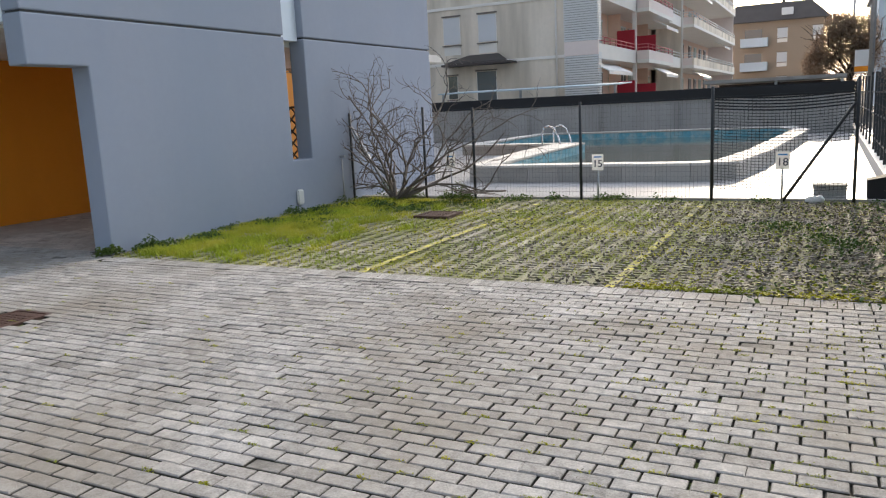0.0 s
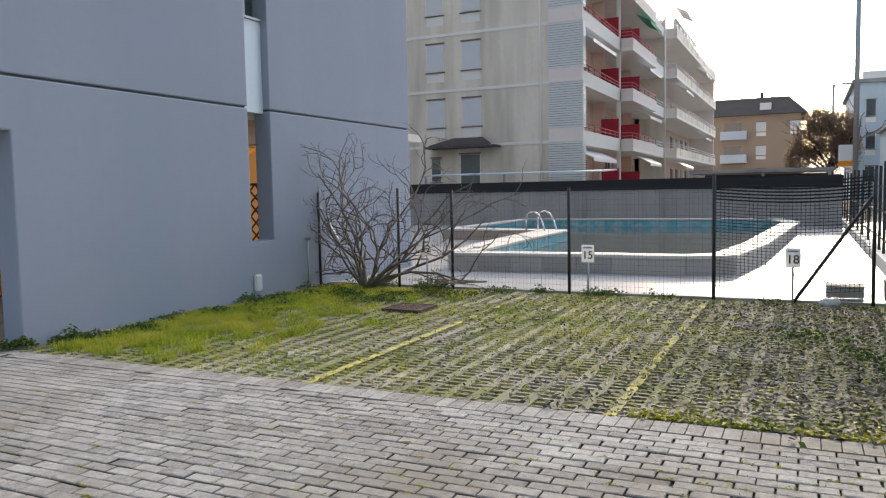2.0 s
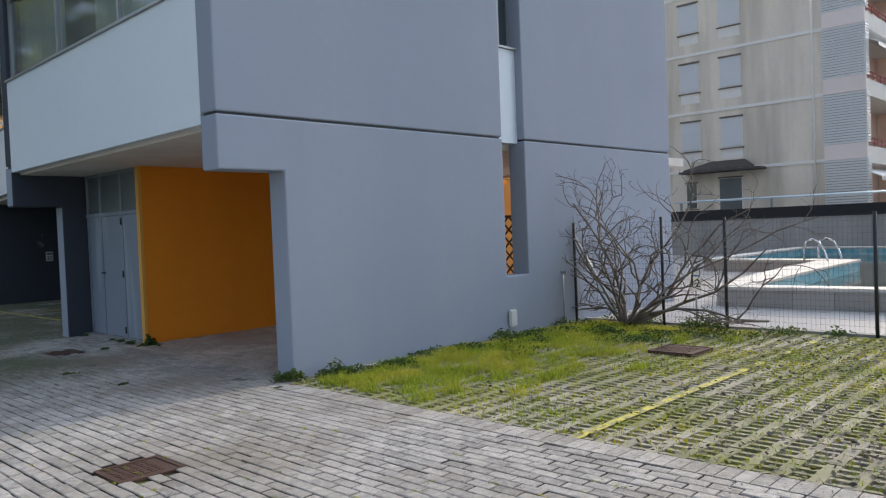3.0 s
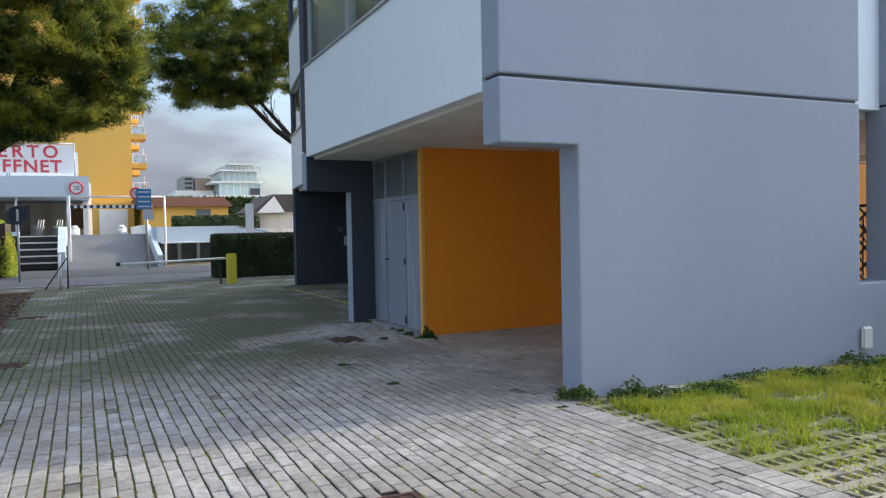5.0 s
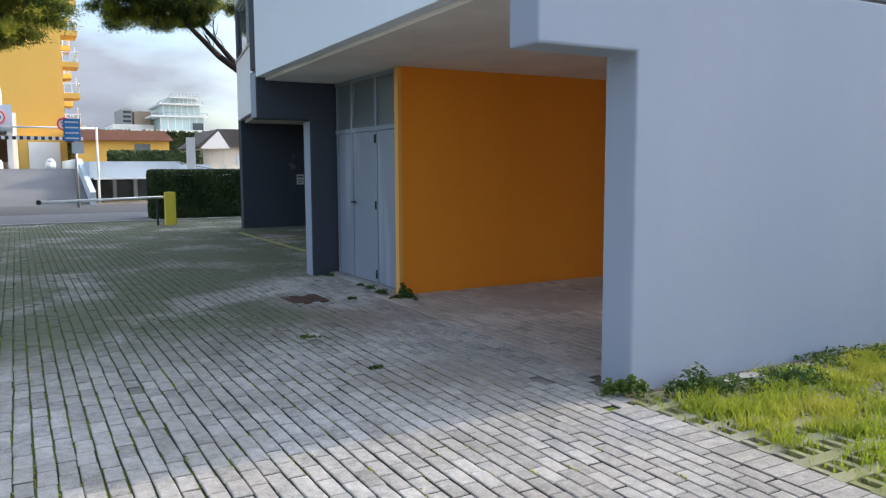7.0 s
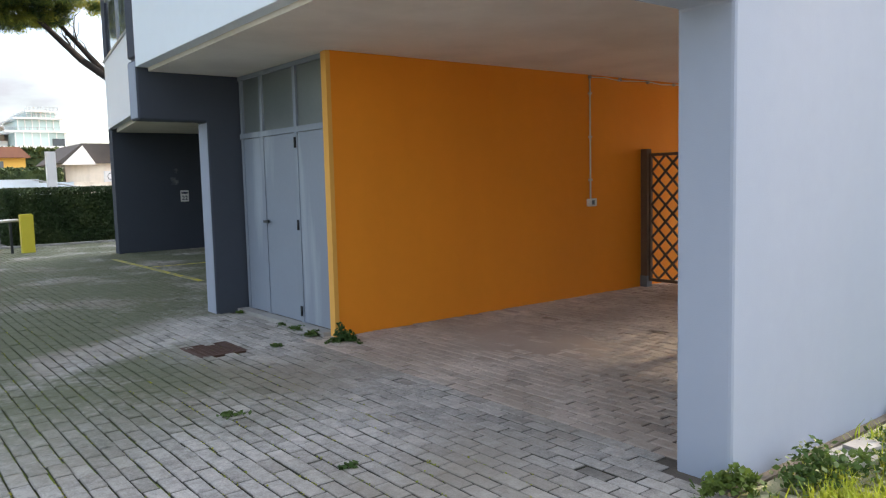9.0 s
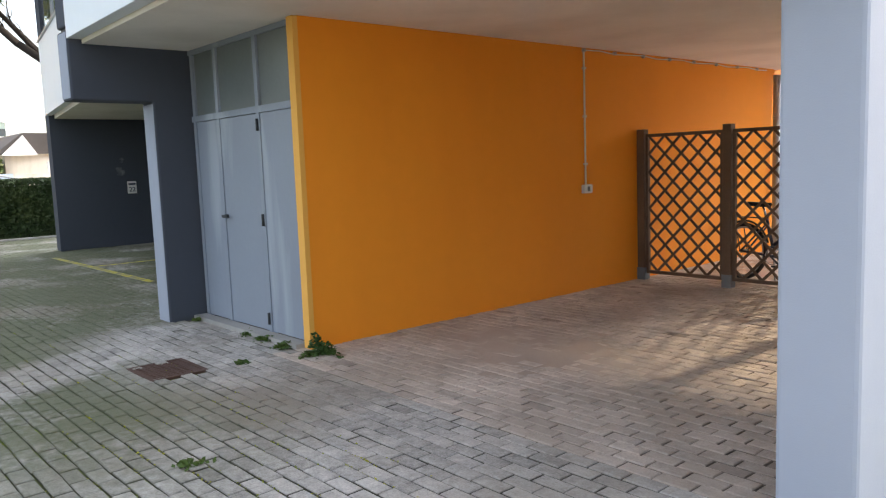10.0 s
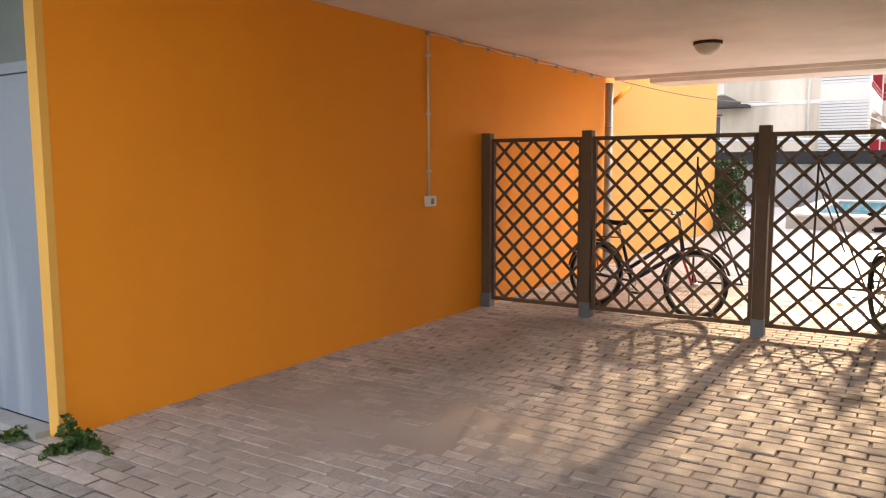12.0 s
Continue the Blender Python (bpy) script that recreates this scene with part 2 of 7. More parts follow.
M = {
    "wall": mat("grey_render", (0.325, 0.358, 0.43), 0.9, 0.05, 0.7, 0.1, 160, stain=(0.29, 0.335, 0.415, 0.6), stain_scale=0.8, streak=True),
    # Grey render darkened: the shade under the building is put into its colour.
    "wall_shaded": mat("shaded_grey_render", (0.056, 0.065, 0.085), 0.9, 0.06, 0.9, 0.25, 160, stain=(0.4, 0.43, 0.47, 0.6), stain_scale=2.2, stain_at=0.74, stain_w=0.05),
    "orange": mat("orange_render", (0.95, 0.32, 0.018), 0.85, 0.05, 0.6, 0.3, 150, stain=(0.84, 0.262, 0.014, 0.5), stain_scale=0.7, streak=True),
    # Washed-out orange: strong light on the stretch beyond the roof, put into colour.
    "orange_sunlit": mat("sunlit_orange_render", (0.66, 0.27, 0.05), 0.85, 0.05, 0.8, 0.2, 150),
    "yellow_trim": mat("pale_orange_render", (0.82, 0.42, 0.09), 0.85, 0.05, 1.0, 0.2, 150),
    "white_panel": mat("white_panel", (0.78, 0.84, 0.90), 0.5, 0.03, 0.6),
    "ceiling": mat("ceiling_plaster", (0.82, 0.77, 0.71), 0.9, 0.05, 1.0, 0.15, 90, stain=(0.64, 0.59, 0.53, 0.6), stain_scale=1.2),
    "door": mat("grey_painted_steel", (0.235, 0.27, 0.325), 0.5, 0.06, 1.5, 0.05, 30, stain=(0.36, 0.40, 0.45, 0.7), stain_scale=3, stain_at=0.63, stain_w=0.05, streak=True),
    "glass": mat("window_glass", (0.05, 0.065, 0.075), 0.08, 0.05, 1.0, spec=0.8),
    "dull_pane": mat("shaded_room_glass", (0.13, 0.10, 0.09), 0.6, 0.15, 1.0),
    "frosted": mat("dull_glass", (0.13, 0.15, 0.155), 0.35, 0.12, 2.0, spec=0.6),
    "alu": mat("aluminium_frame", (0.42, 0.43, 0.44), 0.4, 0.05, 4.0, metal=0.6),
    "curtain": mat("pale_curtain", (0.45, 0.5, 0.45), 0.9, 0.1, 4.0),
    "paver": overgrown(dark_joints(mat("concrete_paver", (0.425, 0.405, 0.38), 0.85, 0.34, 2.5, 1.0, 160, spread=0.2, stain=(0.25, 0.215, 0.17, 0.75), stain_scale=0.8, stain_at=0.545, stain_w=0.13, speck=1.0), (0.05, 0.047, 0.035)), (0.105, 0.12, 0.062)),
    "paver_dusty": dark_joints(mat("dusty_concrete_paver", (0.52, 0.45, 0.395), 0.85, 0.22, 2.5, 0.9, 160, spread=0.15, stain=(0.34, 0.28, 0.23, 0.7), stain_scale=1.1, stain_at=0.5, stain_w=0.12, speck=0.7), (0.14, 0.11, 0.09)),
    "sand": mat("brown_dust", (0.40, 0.33, 0.28), 0.95, 0.12, 2.0, 0.5, 120, stain=(0.42, 0.36, 0.31, 0.5), stain_scale=2.5),
    "joint_moss": mat("mossy_joint", (0.045, 0.042, 0.032), 0.95, 0.3, 8, 0.8, 120, stain=(0.16, 0.22, 0.02, 0.95), stain_scale=1.2, stain_at=0.43, stain_w=0.1),
    "joint": mat("joint_soil_and_moss", (0.045, 0.040, 0.032), 0.95, 0.3, 8, 0.8, 120, stain=(0.15, 0.20, 0.02, 0.9), stain_scale=1.2, stain_at=0.56, stain_w=0.08),
    "joint_sand": mat("joint_sand", (0.12, 0.10, 0.08), 0.95, 0.3, 8, 0.8, 120),
    "grid": mat("grass_paver_concrete", (0.37, 0.34, 0.27), 0.9, 0.15, 3, 0.8, 200, spread=0.2, stain=(0.22, 0.23, 0.07, 0.8), stain_scale=1.2, stain_at=0.5, stain_w=0.1),
    "soil": mat("mossy_soil", (0.085, 0.075, 0.05), 0.95, 0.3, 5, 1.0, 80, stain=(0.13, 0.17, 0.03, 0.9), stain_scale=1.2, stain_at=0.47, stain_w=0.12),
    "ground": mat("dry_ground", (0.17, 0.15, 0.12), 0.95, 0.2, 0.8, 0.5, 40),
    "brown_soil": mat("brown_leafy_soil", (0.085, 0.060, 0.042), 0.95, 0.3, 3, 0.8, 50),
    "sign_white": leafy("sign_plastic", (0.85, 0.85, 0.84), (0.82, 0.82, 0.82), 0.45, 0.0),
    "ramp_asphalt": mat("worn_grey_asphalt", (0.13, 0.132, 0.14), 0.9, 0.12, 1.0, 0.5, 120, stain=(0.09, 0.09, 0.095, 0.7), stain_scale=0.4),
    "asphalt": mat("asphalt", (0.065, 0.067, 0.072), 0.85, 0.12, 1.5, 0.6, 160),
    "pale_asphalt": mat("worn_asphalt", (0.135, 0.135, 0.14), 0.85, 0.12, 1.5, 0.6, 160),
    "concrete": mat("concrete", (0.36, 0.35, 0.33), 0.85, 0.1, 1.5, 0.4, 90, stain=(0.22, 0.21, 0.2, 0.6), stain_scale=1.5, streak=True),
    "deck": mat("pale_stone_deck", (0.38, 0.365, 0.36), 0.38, 0.06, 1.2, 0.1, 90, spec=0.6),
    "coping": mat("pale_coping", (0.66, 0.62, 0.57), 0.7, 0.08, 2.0, 0.2, 90),
    "pool_side": mat("stone_pool_side", (0.47, 0.44, 0.40), 0.85, 0.12, 2.0, 0.4, 60, spread=0.12),
    "pool_tile": mat("blue_pool_tile", (0.13, 0.42, 0.53), 0.3, 0.3, 3.0, stain=(0.42, 0.58, 0.6, 0.8), stain_scale=5, stain_at=0.52),
    "water": mat("murky_pool_water", (0.09, 0.095, 0.075), 0.08, 0.1, 0.5, 0.06, 6),
    "far_wall": mat("grey_block_wall", (0.40, 0.39, 0.375), 0.9, 0.12, 0.8, 0.3, 40, stain=(0.24, 0.23, 0.215, 0.6), stain_scale=0.9, streak=True),
    "dark": mat("black_netting", (0.02, 0.021, 0.024), 0.8, 0.1),
    "post": mat("black_painted_steel", (0.022, 0.025, 0.028), 0.5, 0.15, 6),
    "wire": mat("green_wire", (0.06, 0.07, 0.065), 0.6, 0.1, metal=0.3),
    "galv": mat("galvanised_steel", (0.42, 0.43, 0.44), 0.45, 0.12, 8, metal=0.7),
    "shoe": mat("weathered_grey_steel", (0.17, 0.19, 0.21), 0.6, 0.15, 8, metal=0.3),
    "chrome": mat("stainless_steel", (0.62, 0.63, 0.64), 0.22, 0.04, metal=1.0),
    "wood": mat("dark_brown_lattice_wood", (0.125, 0.078, 0.05), 0.75, 0.2, 4, 0.5, 90, spread=0.18),
    "bark_bare": mat("grey_bark", (0.20, 0.165, 0.14), 0.85, 0.2, 6, 0.6, 70, spread=0.2),
    "bark": mat("pine_bark", (0.040, 0.032, 0.028), 0.95, 0.3, 3, 1.0, 30),
    # Yellow second tone paints sunlit clumps into the needles, in random patches.
    "pine": leafy("pine_needles", (0.06, 0.105, 0.026), (0.36, 0.37, 0.045), 0.5, 0.7),
    "grass": leafy("grass_blades", (0.28, 0.36, 0.028), (0.46, 0.45, 0.06), 0.5),
    "moss": leafy("moss_tufts", (0.19, 0.23, 0.02), (0.42, 0.40, 0.02), 0.3),
    "weed": leafy("dark_weed_leaves", (0.05, 0.10, 0.025), (0.10, 0.15, 0.03), 0.3),
    "litter": mat("dry_leaf_litter", (0.17, 0.15, 0.12), 0.8, 0.3, 6, spread=0.6),
    "brown_leaf": mat("fallen_brown_leaves", (0.13, 0.075, 0.045), 0.85, 0.3, 6, spread=0.5),
    "twig_haze": leafy("fine_brown_twigs", (0.30, 0.21, 0.15), (0.36, 0.27, 0.2), 0.5),
    "hedge_leaf": mat("dry_reddish_hedge_leaves", (0.25, 0.172, 0.14), 0.8, 0.25, 2, spread=0.55),
    "hedge_twig": mat("hedge_twigs", (0.27, 0.21, 0.175), 0.85, 0.2, 3, spread=0.3),
    # Dark brown for solid hedge cores, standing for their shaded inside.
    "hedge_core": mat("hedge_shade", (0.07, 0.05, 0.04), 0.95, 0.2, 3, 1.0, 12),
    "hedge_green": leafy("dark_hedge_leaves", (0.03, 0.055, 0.018), (0.06, 0.09, 0.03), 0.15),
    "rust": mat("rusty_iron_cover", (0.095, 0.052, 0.04), 0.75, 0.25, 5, 0.8, 70, metal=0.3),
    "yline": mat("yellow_line_paint", (0.60, 0.52, 0.08), 0.85, 0.25, 6, stain=(0.30, 0.28, 0.17, 0.9), stain_scale=9, stain_at=0.49, stain_w=0.08),
    "white": mat("white_paint", (0.78, 0.78, 0.77), 0.5, 0.04, 3),
    "white_plastic": mat("white_plastic", (0.7, 0.7, 0.68), 0.4, 0.04, 3),
    "ink": mat("dark_blue_print", (0.03, 0.04, 0.08), 0.6, 0.02),
    "red_ink": mat("red_print", (0.6, 0.07, 0.09), 0.6, 0.02),
    "blue": mat("blue_sign", (0.04, 0.24, 0.62), 0.5, 0.02),
    "redpaint": mat("red_paint", (0.45, 0.02, 0.04), 0.6, 0.08, 2),
    "yellow": mat("yellow_paint", (0.75, 0.62, 0.06), 0.5, 0.06, 3),
    "tower": mat("ochre_render", (0.72, 0.43, 0.09), 0.85, 0.04, 0.3),
    "beige": mat("stained_beige_render", (0.86, 0.77, 0.65), 0.9, 0.08, 0.4, 0.3, 30, stain=(0.5, 0.44, 0.35, 0.8), stain_scale=0.9, stain_at=0.55, stain_w=0.12, streak=True),
    "band": mat("pale_band", (0.88, 0.84, 0.78), 0.85, 0.06, 0.8),
    "peach": mat("peach_render", (0.88, 0.66, 0.53), 0.85, 0.06, 0.5),
    "rail_red": mat("faded_red_paint", (0.58, 0.16, 0.17), 0.6, 0.08, 2),
    "pinkish": mat("pinkish_render", (0.88, 0.77, 0.72), 0.85, 0.06, 0.5),
    "shutter": mat("white_roller_shutter", (0.68, 0.69, 0.7), 0.6, 0.04, 2),
    "sill": mat("dark_stained_sill", (0.2, 0.17, 0.145), 0.9, 0.15, 3),
    "roof": mat("dark_roof", (0.09, 0.078, 0.072), 0.9, 0.15, 1),
    "tan_render": mat("tan_render", (0.36, 0.28, 0.21), 0.9, 0.08, 0.4, 0.3, 30),
    "tile_roof": mat("red_tile_roof", (0.26, 0.12, 0.08), 0.9, 0.15, 2),
    "bluewhite": mat("pale_blue_render", (0.55, 0.63, 0.7), 0.85, 0.04, 0.4),
    "bluetower": mat("blue_cladding", (0.18, 0.33, 0.6), 0.5, 0.06, 0.4),
    "green": mat("green_awning", (0.03, 0.28, 0.14), 0.7, 0.05),
    "silver": mat("silver_car_paint", (0.62, 0.65, 0.69), 0.25, 0.02, metal=0.35),
    "rubber": mat("black_rubber", (0.02, 0.02, 0.021), 0.8, 0.1),
    "lens": mat("red_lens", (0.5, 0.01, 0.015), 0.15, 0.02),
    "brown": mat("brown_plate", (0.25, 0.14, 0.07), 0.6, 0.1),
    "opal": mat("opal_glass", (0.6, 0.57, 0.5), 0.3, 0.03),
    "mint": mat("mint_glass", (0.48, 0.62, 0.61), 0.3, 0.05),
}


# ---- mesh helpers ----
def box(bm, x0, x1, y0, y1, z0, z1):
    vs = [bm.verts.new(c) for c in ((x0, y0, z0), (x1, y0, z0), (x1, y1, z0), (x0, y1, z0), (x0, y0, z1), (x1, y0, z1), (x1, y1, z1), (x0, y1, z1))]
    for f in ((3, 2, 1, 0), (4, 5, 6, 7), (0, 1, 5, 4), (1, 2, 6, 5), (2, 3, 7, 6), (3, 0, 4, 7)):
        bm.faces.new([vs[i] for i in f])
    return bm


def merge_boxes(spec):
    bm = bmesh.new()
    for s in spec:
        box(bm, *s)
    return bm


def prism(bm, pts, push):
    """A plane outline of 3D points, pushed along a vector into a closed solid."""
    a = [bm.verts.new(p) for p in pts]
    c = [bm.verts.new(Vector(p) + Vector(push)) for p in pts]
    bm.faces.new(a), bm.faces.new(c[::-1])
    for i in range(len(a)):
        j = (i + 1) % len(a)
        bm.faces.new((a[j], a[i], c[i], c[j]))
    bmesh.ops.recalc_face_normals(bm, faces=bm.faces)
    return bm


def rod(bm, p, q, r0, r1=None, n=8):
    """A round bar from p to q."""
    p, q = Vector(p), Vector(q)
    r1 = r0 if r1 is None else r1
    d = (q - p).normalized()
    u = d.orthogonal().normalized()
    v = d.cross(u)
    rings = []
    for c, r in ((p, r0), (q, r1)):
        rings.append([bm.verts.new(c + u * (r * math.cos(2 * math.pi * k / n)) + v * (r * math.sin(2 * math.pi * k / n))) for k in range(n)])
    for k in range(n):
        j = (k + 1) % n
        bm.faces.new((rings[0][k], rings[0][j], rings[1][j], rings[1][k])).smooth = n > 5
    bm.faces.new(rings[0][::-1]), bm.faces.new(rings[1])
    return bm


def bar(bm, p, q, w, t):
    """A flat bar in an upright plane: w across its length in that plane, t through it."""
    p, q = Vector(p), Vector(q)
    d = (q - p).normalized()
    side = Vector((d.y, -d.x, 0)) if abs(d.z) < 0.99 else Vector((0, 1, 0))
    side.normalize()
    up = d.cross(side)
    vs = []
    for c in (p, q):
        for a, b in ((-1, -1), (1, -1), (1, 1), (-1, 1)):
            vs.append(bm.verts.new(c + up * (a * w / 2) + side * (b * t / 2)))
    for f in ((0, 1, 2, 3), (7, 6, 5, 4), (0, 4, 5, 1), (1, 5, 6, 2), (2, 6, 7, 3), (3, 7, 4, 0)):
        bm.faces.new([vs[i] for i in f])
    return bm


def ring(bm, c, r, tube, axis="x", n=28, m=6, arc=1.0, start=0.0):
    """A torus, or an arc of one, round an axis through c."""
    c = Vector(c)
    e = {"x": (Vector((0, 1, 0)), Vector((0, 0, 1)), Vector((1, 0, 0))), "y": (Vector((1, 0, 0)), Vector((0, 0, 1)), Vector((0, 1, 0))), "z": (Vector((1, 0, 0)), Vector((0, 1, 0)), Vector((0, 0, 1)))}[axis]
    rows = []
    for i in range(n if arc == 1 else n + 1):
        a = start + 2 * math.pi * arc * i / n
        rad = e[0] * math.cos(a) + e[1] * math.sin(a)
        rows.append([bm.verts.new(c + rad * (r + tube * math.cos(2 * math.pi * k / m)) + e[2] * (tube * math.sin(2 * math.pi * k / m))) for k in range(m)])
    for i in range(len(rows) if arc == 1 else len(rows) - 1):
        nx = rows[(i + 1) % len(rows)]
        for k in range(m):
            bm.faces.new((rows[i][k], rows[i][(k + 1) % m], nx[(k + 1) % m], nx[k])).smooth = True
    return bm


def disc(bm, c, r, thick, axis="x", n=24):
    d = {"x": (thick, 0, 0), "y": (0, thick, 0), "z": (0, 0, thick)}[axis]
    return rod(bm, Vector(c), Vector(c) + Vector(d), r, r, n)


def origin(ob):
    o = Vector((0, 0, 0))
    while ob:
        o = o + ob.location
        ob = ob.parent
    return o


def part(name, bm, material, parent=None, label="", kind=""):
    """Links a bmesh, in world places, as one mesh under a thing; frees it."""
    me = bpy.data.meshes.new(name)
    if parent:
        bmesh.ops.translate(bm, verts=bm.verts, vec=-origin(parent))
    bm.to_mesh(me)
    bm.free()
    me.materials.append(M[material])
    ob = new(name, me)
    ob.parent = parent
    return tagged(ob, label=label, kind=kind)


def setting(name, bm, material, label="", bevel=0.0):
    ob = part(name, bm, material, None, label, "structure")
    if bevel:
        b = ob.modifiers.new("bevel", "BEVEL")
        b.width, b.segments, b.limit_method = bevel, 2, "ANGLE"
    return ob


def thing(name, at, label, category, group=""):
    e = new(name)
    e.location = at
    return tagged(e, label, category, group)


def raw(name, verts, faces, material, parent=None, label="", kind="", smooth=False):
    me = bpy.data.meshes.new(name)
    o = np.array(origin(parent)) if parent else np.zeros(3)
    v = np.asarray(verts, dtype=np.float64).reshape(-1, 3) - o
    f = np.asarray(faces, dtype=np.int32)
    n, k = f.shape
    me.vertices.add(len(v)), me.loops.add(n * k), me.polygons.add(n)
    me.vertices.foreach_set("co", v.ravel())
    me.loops.foreach_set("vertex_index", f.ravel())
    me.polygons.foreach_set("loop_start", np.arange(0, n * k, k, dtype=np.int32))
    me.update(calc_edges=True)
    me.shade_flat()
    me.materials.append(M[material])
    ob = new(name, me)
    ob.parent = parent
    return tagged(ob, label=label, kind=kind)


def letters(text, at, size, face, material, parent, name="lettering", depth=0.004, spacing=1.0):
    """Raised letters on an upright plate. face: degrees about z that the reader's side looks to (0: south)."""
    cu = bpy.data.curves.new("text", "FONT")
    cu.body, cu.size, cu.extrude, cu.align_x, cu.align_y = text, size, depth, "CENTER", "CENTER"
    cu.space_character, cu.offset = spacing, size * (0.022 if size > 0.5 else 0.008)
    tmp = bpy.data.objects.new("text", cu)
    scene.collection.objects.link(tmp)
    bpy.context.view_layer.update()
    me = bpy.data.meshes.new_from_object(tmp.evaluated_get(bpy.context.evaluated_depsgraph_get()))
    bpy.data.objects.remove(tmp)
    me.transform(Matrix.Translation(Vector(at) - origin(parent)) @ pose(0, 0, 0, 90, 0, face))
    me.materials.clear()
    me.materials.append(M[material])
    ob = new(name, me)
    ob.parent = parent
    return ob


def scatter_quads(cent, size, rng, flat=0.0, aspect=0.4, lift=None):
    """Small leaves as crossed quads: centres (n,3), size; flat 1 lays them down."""
    n = len(cent)
    a = rng.normal(size=(n, 3))
    a[:, 2] *= 1 - flat
    a /= np.linalg.norm(a, axis=1)[:, None] + 1e-9
    b = rng.normal(size=(n, 3))
    b[:, 2] *= 1 - flat
    b -= a * (a * b).sum(1)[:, None]
    b /= np.linalg.norm(b, axis=1)[:, None] + 1e-9
    s = size * rng.uniform(0.6, 1.3, n)[:, None]
    a, b = a * s, b * s * aspect
    v = np.stack([cent - a, cent - b * 0.9, cent + a, cent + b * 0.9], 1).reshape(-1, 3)
    return v, np.arange(n * 4).reshape(-1, 4)


# ---- large structure ----
WX, WI = -7.24, -7.53        # east wall, outer and inner face
FX, FI = -13.44, -13.70       # second fin
OX = -11.416                   # orange wall
Y0, Y1, YN = 5.5, 6.18, 14.57  # beam end, pillar front, north end
# Guessed top of the block, tall enough for its shadow.
TOP = 13.4

setting("ground", box(bmesh.new(), -400, 400, -400, 900, -0.5, -0.06), "ground")
setting("pavement_bed", box(bmesh.new(), -6.2, 6, -14, 6.0, -0.058, -0.022), "joint")
setting("pavement_bed_west", box(bmesh.new(), -26.4, -6.2, -14, 6.0, -0.058, -0.018), "joint_moss")
setting("portico_bed", box(bmesh.new(), -22.3, WX + 0.05, 6.0, 14.9, -0.058, -0.011), "joint_sand")
setting("lawn_soil", box(bmesh.new(), WX + 0.05, 6, 6.0, 11.62, -0.058, -0.03), "soil")


def fin(name, xa, xb, yf, yp, zn, material, slot=None, yend=YN):
    """A wall that stands forward of the portico on a pillar, with a shadow joint above the ground floor."""
    bm = bmesh.new()
    pts = [(xa, yf, zn), (xa, yp, zn), (xa, yp, -0.05), (xa, yend, -0.05), (xa, yend, 2.69)]
    if slot:
        pts += [(xa, slot[1], 2.69), (xa, slot[1], slot[2]), (xa, slot[0], slot[2]), (xa, slot[0], 2.69)]
    pts.append((xa, yf, 2.69))
    prism(bm, pts, (xb - xa, 0, 0))
    spans = [(yf, slot[0]), (slot[1], yend)] if slot else [(yf, yend)]
    for a, b in spans:
        box(bm, xa, xb, a, b, 2.715, TOP)
    w = setting(name, bm, material, "", 0.018)
    bm = bmesh.new()
    for a, b in spans:
        box(bm, xa + 0.03, xb - 0.03, a + 0.03, b - 0.03, 2.68, 2.72)
    setting(name + "_joint", bm, "post")
    return w


fin("wall_east", WI, WX, Y0 - 0.08, Y1, 2.155, "wall", (9.75, 10.24, 0.81))
fin("wall_fin", FI, FX, 5.53, 6.24, 2.09, "wall_shaded", None, 12.0)
# Skin in the lighter wall colour paints the fin's front as lit.
setting("fin_front", merge_boxes([(FI + 0.012, FX - 0.012, 6.236, 6.2405, 0, 2.07), (FI + 0.012, FX - 0.012, 5.526, 5.5305, 2.11, 2.67)]), "wall", "thin skin that paints the fin front as lit")
# walls that the portico runs between
setting("wall_orange", merge_boxes([(OX - 0.25, OX, 6.66, 14.35, -0.05, 2.575), (OX - 0.08, OX, 6.60, 6.66, -0.05, 2.575)]), "orange")
setting("wall_orange_north", box(bmesh.new(), OX - 0.25, OX - 0.04, 14.35, 20.8, -0.05, 4.4), "orange_sunlit")
setting("wall_orange_end", box(bmesh.new(), OX - 0.085, OX + 0.004, 6.555, 6.60, -0.05, 2.571), "yellow_trim", "pale orange corner strip of the orange wall")
setting("wall_door_backing", box(bmesh.new(), FX, OX - 0.25, 6.78, 6.9, -0.05, 2.575), "wall_shaded")
setting("ceiling", prism(bmesh.new(), [(FX, 5.655, 2.576), (WI, 5.55, 2.576), (WI, 14.5, 2.576), (FX, 14.5, 2.576)], (0, 0, 0.2)), "ceiling")
setting("ceiling_edge", box(bmesh.new(), OX + 0.1, WI, 14.42, 14.5, 2.53, 2.575), "ceiling")
setting("balcony_soffit", box(bmesh.new(), OX + 0.55, WX, 14.52, 15.1, 2.48, 2.62), "ceiling")
setting("ceiling_west", prism(bmesh.new(), [(-22.3, 7.72, 2.55), (FI, 6.36, 2.55), (FI, 12.0, 2.55), (-22.3, 12.0, 2.55)], (0, 0, 0.15)), "ceiling")
setting("wall_west", box(bmesh.new(), -22.55, -22.3, 7.62, 12.2, -0.05, TOP), "wall_shaded")
setting("wall_north_bay", box(bmesh.new(), -22.3, FI, 12.0, 12.2, -0.05, 2.55), "wall_shaded")
# Unseen north wall and roof, added so the upper floors cast their shadow.
setting("wall_north", box(bmesh.new(), -22.3, WI, 14.3, 14.5, 2.79, TOP), "wall")
setting("roof", box(bmesh.new(), -22.5, WI, 5.7, 14.4, TOP - 0.3, TOP - 0.05), "concrete")

